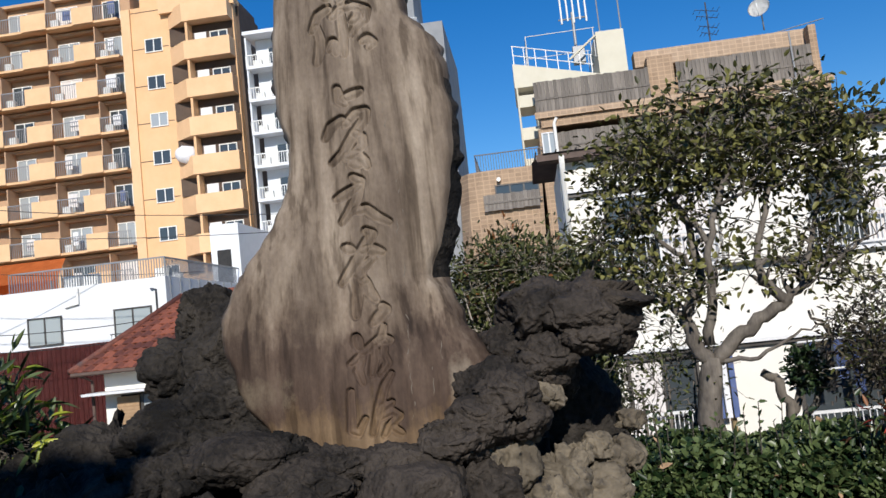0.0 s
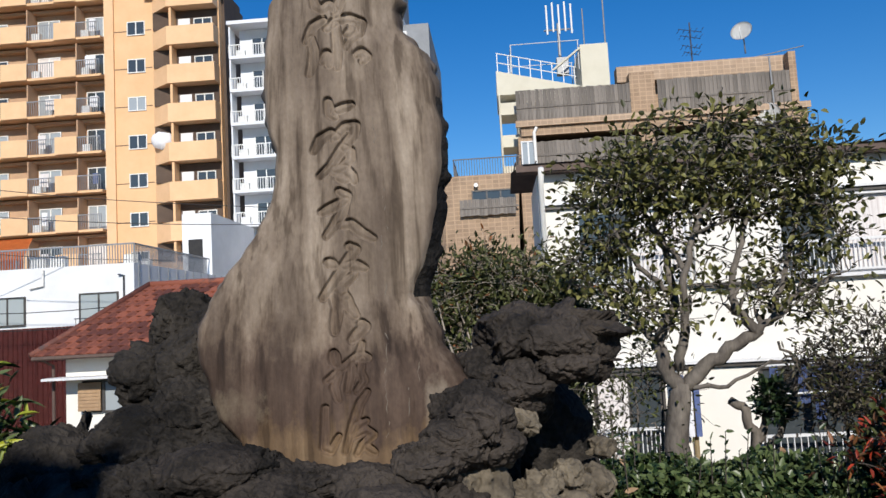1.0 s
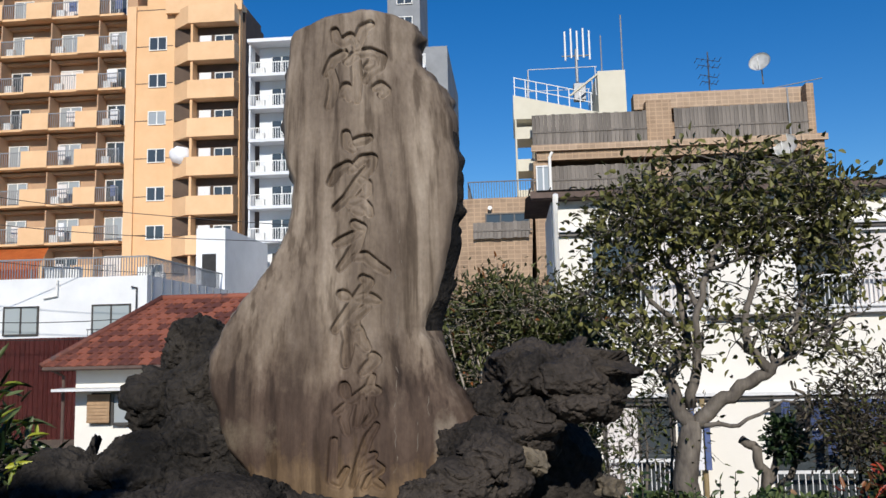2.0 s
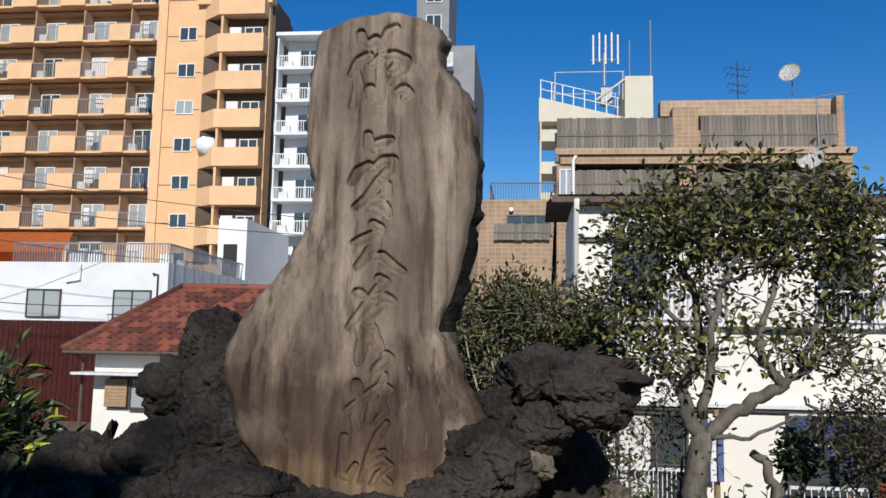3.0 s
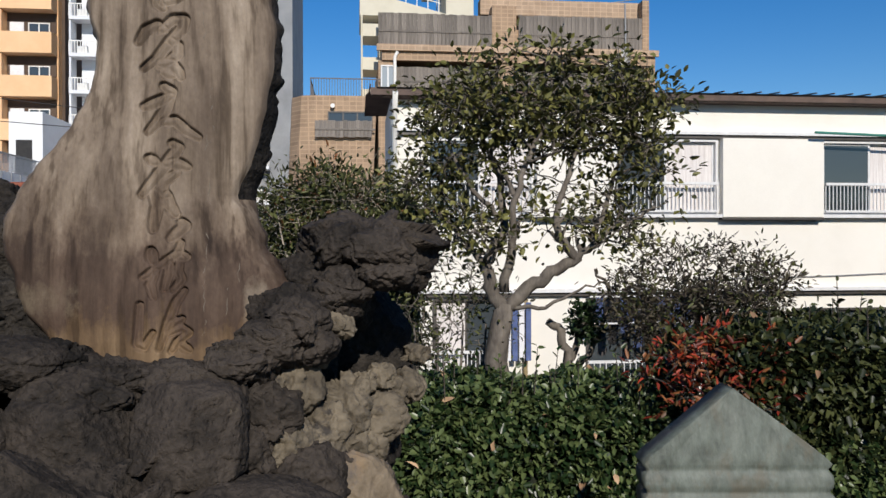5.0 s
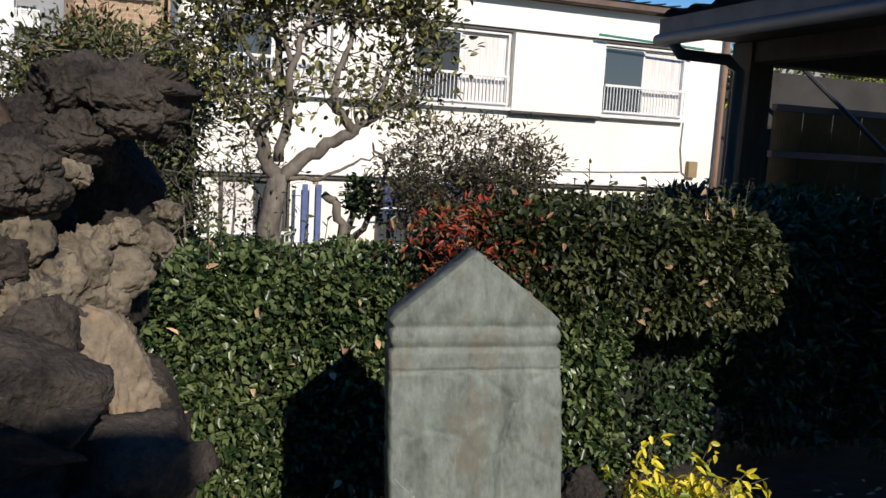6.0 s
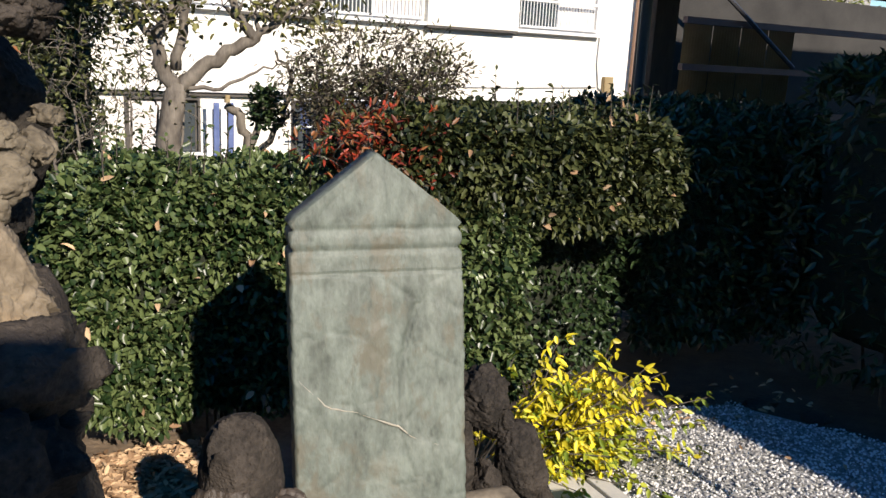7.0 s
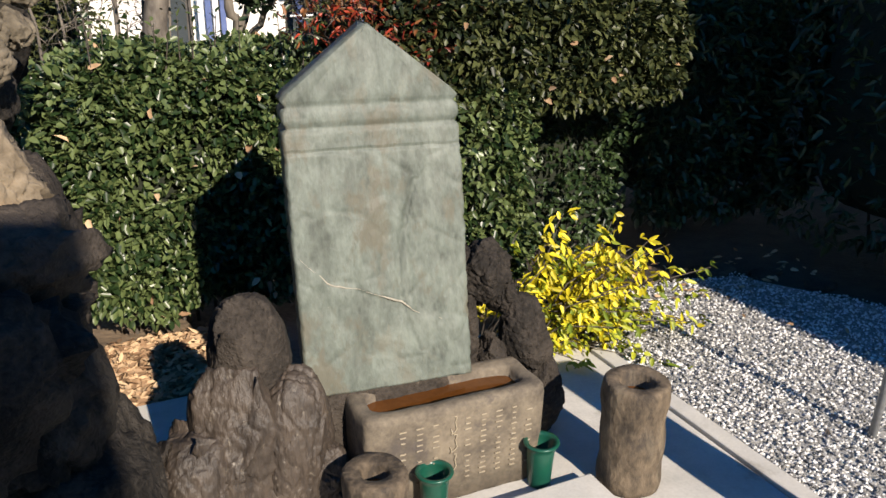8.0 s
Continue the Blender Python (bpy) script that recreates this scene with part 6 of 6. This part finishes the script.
def dish(parent, x, y, z, r, facing=(-0.5, -0.8, 0.35)):
    bm = bmesh.new()
    rings = []
    for j in range(6):
        rr = r * j / 5
        rings.append([bm.verts.new((rr * math.cos(2 * math.pi * k / 24), rr * math.sin(2 * math.pi * k / 24), 0.28 * rr * rr / r)) for k in range(24)] if j else [bm.verts.new((0, 0, 0))])
    for k in range(24):
        bm.faces.new((rings[0][0], rings[1][k], rings[1][(k + 1) % 24]))
    for a, b in zip(rings[1:], rings[2:]):
        for k in range(24):
            bm.faces.new((a[k], b[k], b[(k + 1) % 24], a[(k + 1) % 24]))
    bmesh.ops.solidify(bm, geom=bm.faces[:], thickness=0.02)
    tube(bm, [(0, -r * 0.9, 0.2), (0, -r * 0.4, r * 0.75), (0, 0, r * 0.85)], 0.025, 6)
    q = Vector(facing).normalized().to_track_quat("Z", "Y").to_matrix().to_4x4()
    bm.transform(Matrix.Translation((x, y, z)) @ q)
    d = part("satellite_dish", bm, "white_paint", parent, "white satellite dish", True)
    part("dish_mast", tube(bmesh.new(), [(x + 0.1, y + 0.15, z), (x + 0.15, y + 0.2, z - r - 0.6)], 0.04, 8), "steel", parent, "", True)
    return d


def build_brown_block():
    b = thing("apartment_building", "stepped brown-tiled block with roof terraces and antennas", "apartment building", (8, 50, -1.35))
    # lower left block with a rounded end
    bm = bmesh.new()
    plan = [(-2.6, 47.5), (-2.45, 46.0), (-1.9, 45.2), (-1.2, 45.0), (2.2, 45.0), (2.2, 56), (-2.6, 56)]
    lo = [bm.verts.new((x - 0.5, y, -1.5)) for x, y in plan]
    hi = [bm.verts.new((x, y, 9.9)) for x, y in plan]
    for i in range(len(plan)):
        j = (i + 1) % len(plan)
        bm.faces.new((lo[i], lo[j], hi[j], hi[i]))
    bm.faces.new(hi)
    part("lower_wall", bm, "brown_tile", b)
    plain_window(b, -0.4, 1.9, 8.0, 8.95, 44.98, "bronze_frame", "glass", 3)
    fence(b, -1.15, 2.1, 44.75, 7.6, 8.5)
    bm = bmesh.new()
    for i in range(27):
        x = -1.4 + 3.8 * i / 26
        box(bm, x - 0.015, x + 0.015, 45.1, 45.13, 9.9, 10.85)
    box(bm, -1.42, 2.42, 45.09, 45.14, 10.82, 10.88)
    for i in range(20):
        y = 45.2 + 0.3 * i
        box(bm, -1.42, -1.39, y - 0.015, y + 0.015, 9.9, 10.85)
    box(bm, -1.43, -1.38, 45.1, 51, 10.82, 10.88)
    part("terrace_rail", bm, "steel_dark", b)
    # main block: storey bands between recessed windows
    bm = bmesh.new()
    box(bm, 2.3, 18.2, 45.4, 58, -1.5, 10.2)
    box(bm, 2.5, 18.1, 45.2, 58, 11.95, 12.75)
    box(bm, 2.3, 3.2, 45.35, 58, 10.2, 11.95)
    box(bm, 9.0, 9.9, 45.35, 58, 10.2, 11.95)
    box(bm, 17.5, 18.15, 45.35, 58, 10.2, 11.95)
    part("main_wall", bm, "brown_tile", b)
    part("floor_band", box(bmesh.new(), 2.2, 18.25, 45.0, 45.19, 12.45, 12.8), "brown_top", b, "pale tiled floor band")
    # a black block stands in for the shade behind the fence boards
    part("recess_shade", box(bmesh.new(), 3.2, 17.5, 47, 57, 10.2, 11.95), "black", b, "black block for the shade inside the balcony")
    fence(b, 3.3, 8.9, 45.5, 10.2, 11.65)
    fence(b, 10.0, 17.4, 45.5, 10.2, 11.5)
    # upper tier
    bm = bmesh.new()
    box(bm, 8.5, 17.95, 47.6, 58, 12.75, 15.5)
    box(bm, 8.75, 10.15, 45.8, 47.59, 12.75, 15.3)
    part("upper_wall", bm, "brown_tile", b)
    part("parapet", box(bmesh.new(), 8.2, 18.0, 46.6, 47.55, 15.0, 15.95, 0.05), "brown_top", b, "brown parapet cap")
    part("upper_corner", box(bmesh.new(), 17.6, 18.0, 45.9, 46.59, 12.75, 15.9), "brown_tile", b)
    part("shade", box(bmesh.new(), 2.6, 8.4, 47.2, 47.5, 12.75, 14.3), "wood_fence", b)
    fence(b, 2.3, 8.7, 45.4, 12.8, 14.6)
    fence(b, 10.25, 17.55, 45.7, 12.8, 14.75)
    # white stair tower
    part("tower_wall", box(bmesh.new(), 6.2, 7.8, 46.5, 51, 12.75, 17.4, 0.03), "cream", b, "cream stair tower")
    bm = bmesh.new()
    plan = [(1.3, 14.75), (3.0, 14.75), (3.0, 14.2), (6.19, 14.2), (6.19, 14.95), (1.3, 16.2)]
    side = bm.faces.new([bm.verts.new((x, 46.5, z)) for x, z in plan])
    up = bmesh.ops.extrude_face_region(bm, geom=[side])
    bmesh.ops.translate(bm, verts=[q for q in up["geom"] if isinstance(q, bmesh.types.BMVert)], vec=(0, 4.5, 0))
    bmesh.ops.recalc_face_normals(bm, faces=bm.faces[:])
    part("tower_slab", bm, "cream", b, "cream parapet that slopes down to the tower")
    part("stair_core", box(bmesh.new(), 2.45, 3.2, 48.5, 52, 9.9, 14.69), "cream", b)
    for z in (14.3, 12.4, 10.6):
        part("stair_landing", box(bmesh.new(), 1.35, 2.44, 46.4, 48.6, z - 0.75, z - 0.05), "cream", b)
    part("stair_post", tube(bmesh.new(), [(1.4, 46.4, 9.9), (1.4, 46.4, 14.7)], 0.06, 8), "cream", b)
    plain_window(b, 2.5, 3.15, 10.0, 11.6, 45.3, "alu", "pale_glass", 2)
    bm = bmesh.new()
    for i in range(8):
        x = 1.4 + 4.4 * i / 7
        z = 16.17 - 0.256 * (x - 1.3)
        box(bm, x - 0.025, x + 0.025, 46.55, 46.6, z, z + 1.1)
    for h in (1.1, 0.55):
        tube(bm, [(1.35, 46.57, 16.17 + h), (5.9, 46.57, 15.0 + h)], 0.03, 6)
    part("parapet_rail", bm, "white_paint", b, "white sloping rail")
    bm = bmesh.new()
    for y in (46.6, 48.5, 50.8):
        box(bm, 2.2, 2.25, y, y + 0.05, 16.0, 17.7)
        box(bm, 6.08, 6.13, y, y + 0.05, 16.0, 17.7)
    box(bm, 2.2, 6.2, 46.62, 46.66, 17.7, 17.74)
    box(bm, 2.2, 6.2, 50.8, 50.84, 17.7, 17.74)
    box(bm, 2.2, 2.24, 46.67, 50.79, 17.7, 17.74)
    part("roof_rail", bm, "steel", b, "grey roof railing")
    part("stair_brace", tube(bmesh.new(), [(4.6, 46.5, 16.0), (6.2, 46.5, 17.2)], 0.07, 6), "cream", b)
    # antennas
    for i in range(5):
        x = 4.5 + 0.36 * i
        part("antenna_panel", tube(bmesh.new(), [(x, 47.6, 18.5 + 0.15 * (i % 2)), (x, 47.6, 20.3 + 0.15 * (i % 2))], 0.055, 8), "white_paint", b, "white antenna panel")
    part("antenna_mast", tube(bmesh.new(), [(5.15, 47.7, 16.0), (5.15, 47.7, 19.2)], 0.09, 8), "steel", b)
    part("antenna_cross", tube(bmesh.new(), [(4.3, 47.7, 18.8), (6.0, 47.7, 18.8)], 0.05, 6), "steel", b)
    part("equipment", box(bmesh.new(), 4.9, 5.6, 47.3, 47.9, 16.0, 17.0, 0.03), "steel", b)
    part("whip_antenna", tube(bmesh.new(), [(6.6, 47.5, 17.4), (6.6, 47.5, 19.9)], 0.04, 6), "steel", b)
    part("whip_antenna", tube(bmesh.new(), [(7.75, 47.0, 17.3), (7.75, 47.0, 20.9)], 0.045, 6), "steel", b)
    bm = bmesh.new()
    tube(bm, [(13.0, 48.5, 15.5), (13.0, 48.5, 18.9)], 0.04, 6)
    for k, z in enumerate((18.4, 18.0, 17.4, 17.0)):
        w = 0.7 - 0.08 * k
        tube(bm, [(13.0 - w, 48.4, z + 0.1), (13.0 + w, 48.6, z - 0.1)], 0.02, 5)
        for j in range(5):
            x = 13.0 - w + 2 * w * j / 4
            tube(bm, [(x, 48.1, z), (x, 48.9, z)], 0.014, 4)
    part("aerial", bm, "steel_dark", b, "thin television aerial")
    tube_bm = tube(bmesh.new(), [(15.2, 47.5, 16.0), (19.0, 47.2, 16.55)], 0.03, 6)
    part("roof_pole", tube_bm, "steel", b)
    part("roof_mast", tube(bmesh.new(), [(16.5, 45.6, 12.8), (16.45, 45.6, 15.6)], 0.05, 6), "steel", b)
    dish(b, 15.75, 47.6, 17.75, 0.62)
    dish(b, 15.9, 45.0, 12.1, 0.72)
    part("white_pipe", tube(bmesh.new(), [(3.2, 45.1, 9.9), (3.2, 45.1, 12.1), (3.35, 45.1, 12.4)], 0.09, 8), "white_paint", b)
    part("lamp", tube(bmesh.new(), [(-0.2, 44.9, 9.3), (-0.2, 44.7, 9.3)], 0.12, 10), "white_paint", b)


build_brown_block()


def build_white_block():
    b = thing("commercial_building", "white low building with a railed roof and a penthouse", "building", (-21, 48, -1.35))
    part("body", box(bmesh.new(), -34, -17.1, 39, 61, -1.5, 5.6), "white_build", b)
    bm = bmesh.new()
    for i in range(18):
        y = 39.5 + 1.2 * i
        box(bm, -17.099, -17.07, y, y + 0.06, 1.0, 5.6)
    part("side_joints", bm, "steel", b, "upright joints of the side wall")
    part("penthouse", box(bmesh.new(), -19.0, -17.12, 50, 59, 5.6, 9.55), "white_build", b)
    # black panel on the wall paints the unlit doorway
    part("penthouse_door", box(bmesh.new(), -18.6, -17.7, 49.95, 49.999, 5.7, 7.9), "black", b, "black panel for the shade in the door opening")
    bm = bmesh.new()
    for i in range(60):
        x = -25.6 + 8.4 * i / 59
        box(bm, x - 0.018, x + 0.018, 39.3, 39.34, 5.6, 6.6)
    box(bm, -25.6, -17.2, 39.29, 39.35, 6.56, 6.64)
    for i in range(60):
        y = 39.4 + 10 * i / 59
        box(bm, -17.3, -17.26, y - 0.018, y + 0.018, 5.6, 6.6)
    box(bm, -17.31, -17.25, 39.3, 49.9, 6.56, 6.64)
    part("roof_rail", bm, "steel", b)
    for x, y in ((-23.0, 40), (-22.0, 40), (-18.6, 41), (-19.3, 44)):
        part("outdoor_unit", box(bmesh.new(), x, x + 0.8, y, y + 0.35, 5.61, 6.25, 0.03), "white_paint", b, "white air-conditioning unit")
    for x0, x1 in ((-24.4, -22.7), (-19.8, -17.95)):
        plain_window(b, x0, x1, 2.85, 4.15, 38.98, "bronze_frame", "pale_glass")
    bm = bmesh.new()
    for i in range(9):
        box(bm, -19.9 + 0.24 * i, -19.88 + 0.24 * i, 38.6, 38.62, 2.4, 2.95)
    box(bm, -19.95, -17.9, 38.58, 38.64, 2.95, 3.0)
    part("window_rail", bm, "steel_dark", b)
    part("wall_pipe", tube(bmesh.new(), [(-21.7, 38.9, 5.5), (-21.7, 38.9, 4.7), (-22.4, 38.9, 4.6)], 0.06, 6), "white_paint", b)
    part("wall_lamp", tube(bmesh.new(), [(-17.6, 38.95, 3.4), (-17.6, 38.95, 5.0), (-17.85, 38.85, 5.05)], 0.05, 6), "steel_dark", b)
    a = thing("awning", "orange awning on the roof of the low building", "awning", (-32, 50, 5.6))
    bm = bmesh.new()
    vs = [bm.verts.new(p) for p in ((-40, 52, 8.9), (-30.0, 52, 8.9), (-28.9, 49.0, 7.2), (-40, 49.0, 7.2))]
    bm.faces.new(vs)
    bmesh.ops.solidify(bm, geom=bm.faces[:], thickness=0.08)
    part("cloth", bm, "orange_awning", a)
    for x in (-39.5, -34, -29.4):
        part("post", box(bmesh.new(), x, x + 0.1, 49.05, 49.15, 5.6, 7.15), "steel", a)
    part("curtain", box(bmesh.new(), -40, -30.6, 51.8, 51.9, 5.61, 8.7), "orange_awning", a)


build_white_block()


def build_red_house():
    b = thing("tiled_house", "small white house with a weathered red tiled roof", "house", (-8, 24, -1.35))
    part("wall", box(bmesh.new(), -11.5, -2.5, 22.5, 28, -1.5, 1.5), "house_wall", b)
    # black panel on the wall paints the unlit window opening
    part("window_opening", box(bmesh.new(), -11.0, -9.3, 22.44, 22.49, -0.15, 0.72), "black", b, "black panel for the shade in the window opening")
    plain_window(b, -10.3, -9.4, -0.1, 0.68, 22.43, "bronze_frame", "pale_glass", 1)
    part("shutter", box(bmesh.new(), -11.05, -10.4, 22.3, 22.34, -0.1, 0.68), "wooden_shutter", b, "wooden slatted shutter")
    bm = bmesh.new()
    for i in range(8):
        box(bm, -11.05, -10.4, 22.28, 22.3, -0.08 + 0.095 * i, -0.03 + 0.095 * i)
    part("shutter_slats", bm, "wooden_shutter", b)
    part("canopy", box(bmesh.new(), -11.8, -8.9, 21.75, 22.49, 0.8, 0.87), "alu", b, "pale metal window canopy")
    part("gutter", tube(bmesh.new(), [(-12.1, 21.85, 1.42), (-3, 21.85, 1.42)], 0.06, 8), "fascia", b)
    part("downpipe", tube(bmesh.new(), [(-11.9, 21.9, 1.4), (-11.75, 22.3, 1.2), (-11.75, 22.3, -1.3)], 0.045, 8), "fascia", b)
    bm = bmesh.new()
    pts = [(-12.1, 21.9, 1.46), (-2.2, 21.9, 1.46), (-4.2, 25.2, 3.44), (-10.2, 25.2, 3.44), (-12.1, 28.5, 1.46), (-2.2, 28.5, 1.46)]
    v = [bm.verts.new(p) for p in pts]
    for f in ((0, 1, 2, 3), (0, 3, 4), (3, 2, 5, 4), (1, 5, 2)):
        bm.faces.new([v[i] for i in f])
    part("roof_base", bm, "red_tile", b)
    part("ridge", tube(bmesh.new(), [(-10.25, 25.2, 3.5), (-4.1, 25.2, 3.5)], 0.11, 10), "red_tile", b, "", True)
    part("hip_ridge", tube(bmesh.new(), [(-12.15, 21.85, 1.5), (-10.2, 25.2, 3.52)], 0.1, 10), "red_tile", b, "", True)
    # curved tiles in courses; alike tiles share one mesh
    bm = bmesh.new()
    w, ln = 0.3, 0.36
    lo, hi = [], []
    for i in range(9):
        a = i / 8
        z = 0.045 * math.sin(a * math.pi) if a < 0.75 else 0.045 * math.sin(0.75 * math.pi) * (1 - a) * 4
        lo.append(bm.verts.new((w * a, 0, z + 0.035)))
        hi.append(bm.verts.new((w * a, ln, z + 0.005)))
    edge = [bm.verts.new((q.co.x, 0, q.co.z - 0.035)) for q in lo]
    for i in range(8):
        bm.faces.new((lo[i], lo[i + 1], hi[i + 1], hi[i]))
        bm.faces.new((edge[i], edge[i + 1], lo[i + 1], lo[i]))
    slope = math.atan2(3.44 - 1.46, 3.3)
    bm.transform(Matrix.Rotation(slope, 4, "X"))
    me = bpy.data.meshes.new("roof_tile")
    bm.to_mesh(me)
    bm.free()
    me.materials.append(M["red_tile"])
    for r in range(12):
        k = r / 12
        y, z = 21.85 + 3.3 * k, 1.45 + 1.98 * k
        x0 = -12.1 + 1.9 * k
        n = int((-4.6 - x0) / w)
        for i in range(n):
            ob = new("roof_tile", me)
            ob.parent = b
            ob.location = Vector((x0 + w * i, y, z)) - Vector(b.location)
    s = thing("sheet_fence", "dark red corrugated metal fence", "fence", (-19, 30, -1.35))
    for k in range(16):
        bm = bmesh.new()
        lo, hi = [], []
        for i in range(17):
            x = -27 + 0.78 * k + 0.8 * i / 16
            y = 30 + 0.012 * (k % 2) + 0.035 * math.sin(i * 1.57)
            lo.append(bm.verts.new((x, y, -1.4)))
            hi.append(bm.verts.new((x, y, 2.45)))
        for i in range(16):
            bm.faces.new((lo[i], lo[i + 1], hi[i + 1], hi[i]))
        bmesh.ops.solidify(bm, geom=bm.faces[:], thickness=0.008)
        part("sheet", bm, "red_sheet", s)


build_red_house()


def build_far_right():
    b = thing("office_building", "dark grey-brown building behind the shelter", "building", (30, 34, -1.35))
    part("dark_side", box(bmesh.new(), 27.0, 29.6, 30, 31.6, -1.5, 26), "tower_grey", b)
    part("front", box(bmesh.new(), 29.61, 40, 30.3, 31.6, -1.5, 24), "grey_wall", b)
    for i in range(6):
        plain_window(b, 31, 33, 2 + 3.4 * i, 3.6 + 3.4 * i, 30.28, "steel", "glass")
    tree("distant_tree", "bare dark tree top beyond the house", [([(20.2, 26, -1.3), (20.4, 26, 3), (20.6, 26, 5.2)], [0.25, 0.18, 0.08]), ([(20.3, 26, 2.5), (21.0, 26, 4.2), (21.3, 26, 5.0)], [0.14, 0.1, 0.05])],
         crown(14, (20.8, 26, 5.0), (0.9, 0.8, 0.7), 29, 0.2), 10, 0.5, 0.2, 0.06, "bush_leaf", "dark_bark", 37, fork_r=0.07, tip=0.02)
    tree("distant_tree", "green tree behind the grey wall", [([(14.0, 13, -1.3), (14.0, 13, 2.2), (14.1, 13, 3.2)], [0.12, 0.1, 0.05])],
         crown(70, (14.2, 13, 3.2), (3.0, 1.0, 0.9), 30, 0.1), 40, 0.5, 0.12, 0.05, "lime_leaf", "dark_bark", 38, fork_r=0.03, tip=0.01, extra=("bush_leaf", 0.6, "darker leaves"))


build_far_right()


def build_cables():
    for i, (a, b) in enumerate((((-30, 30, 10.3), (-8, 33, 6.9)), ((-30, 30, 8.8), (-8, 33, 6.2)), ((-30, 30, 7.5), (-16.5, 42, 5.9)), ((-24, 28, 3.55), (-8, 28, 3.35)), ((-24, 28, 2.9), (-8, 28, 2.75)))):
        a, b = Vector(a), Vector(b)
        pts = [a.lerp(b, k / 10) - Vector((0, 0, 0.5 * math.sin(k / 10 * math.pi))) for k in range(11)]
        tagged(rod("overhead_cable", pts, 0.016, "cable", None, "", 5), "thin black overhead cable", "cable", "overhead cables")


build_cables()
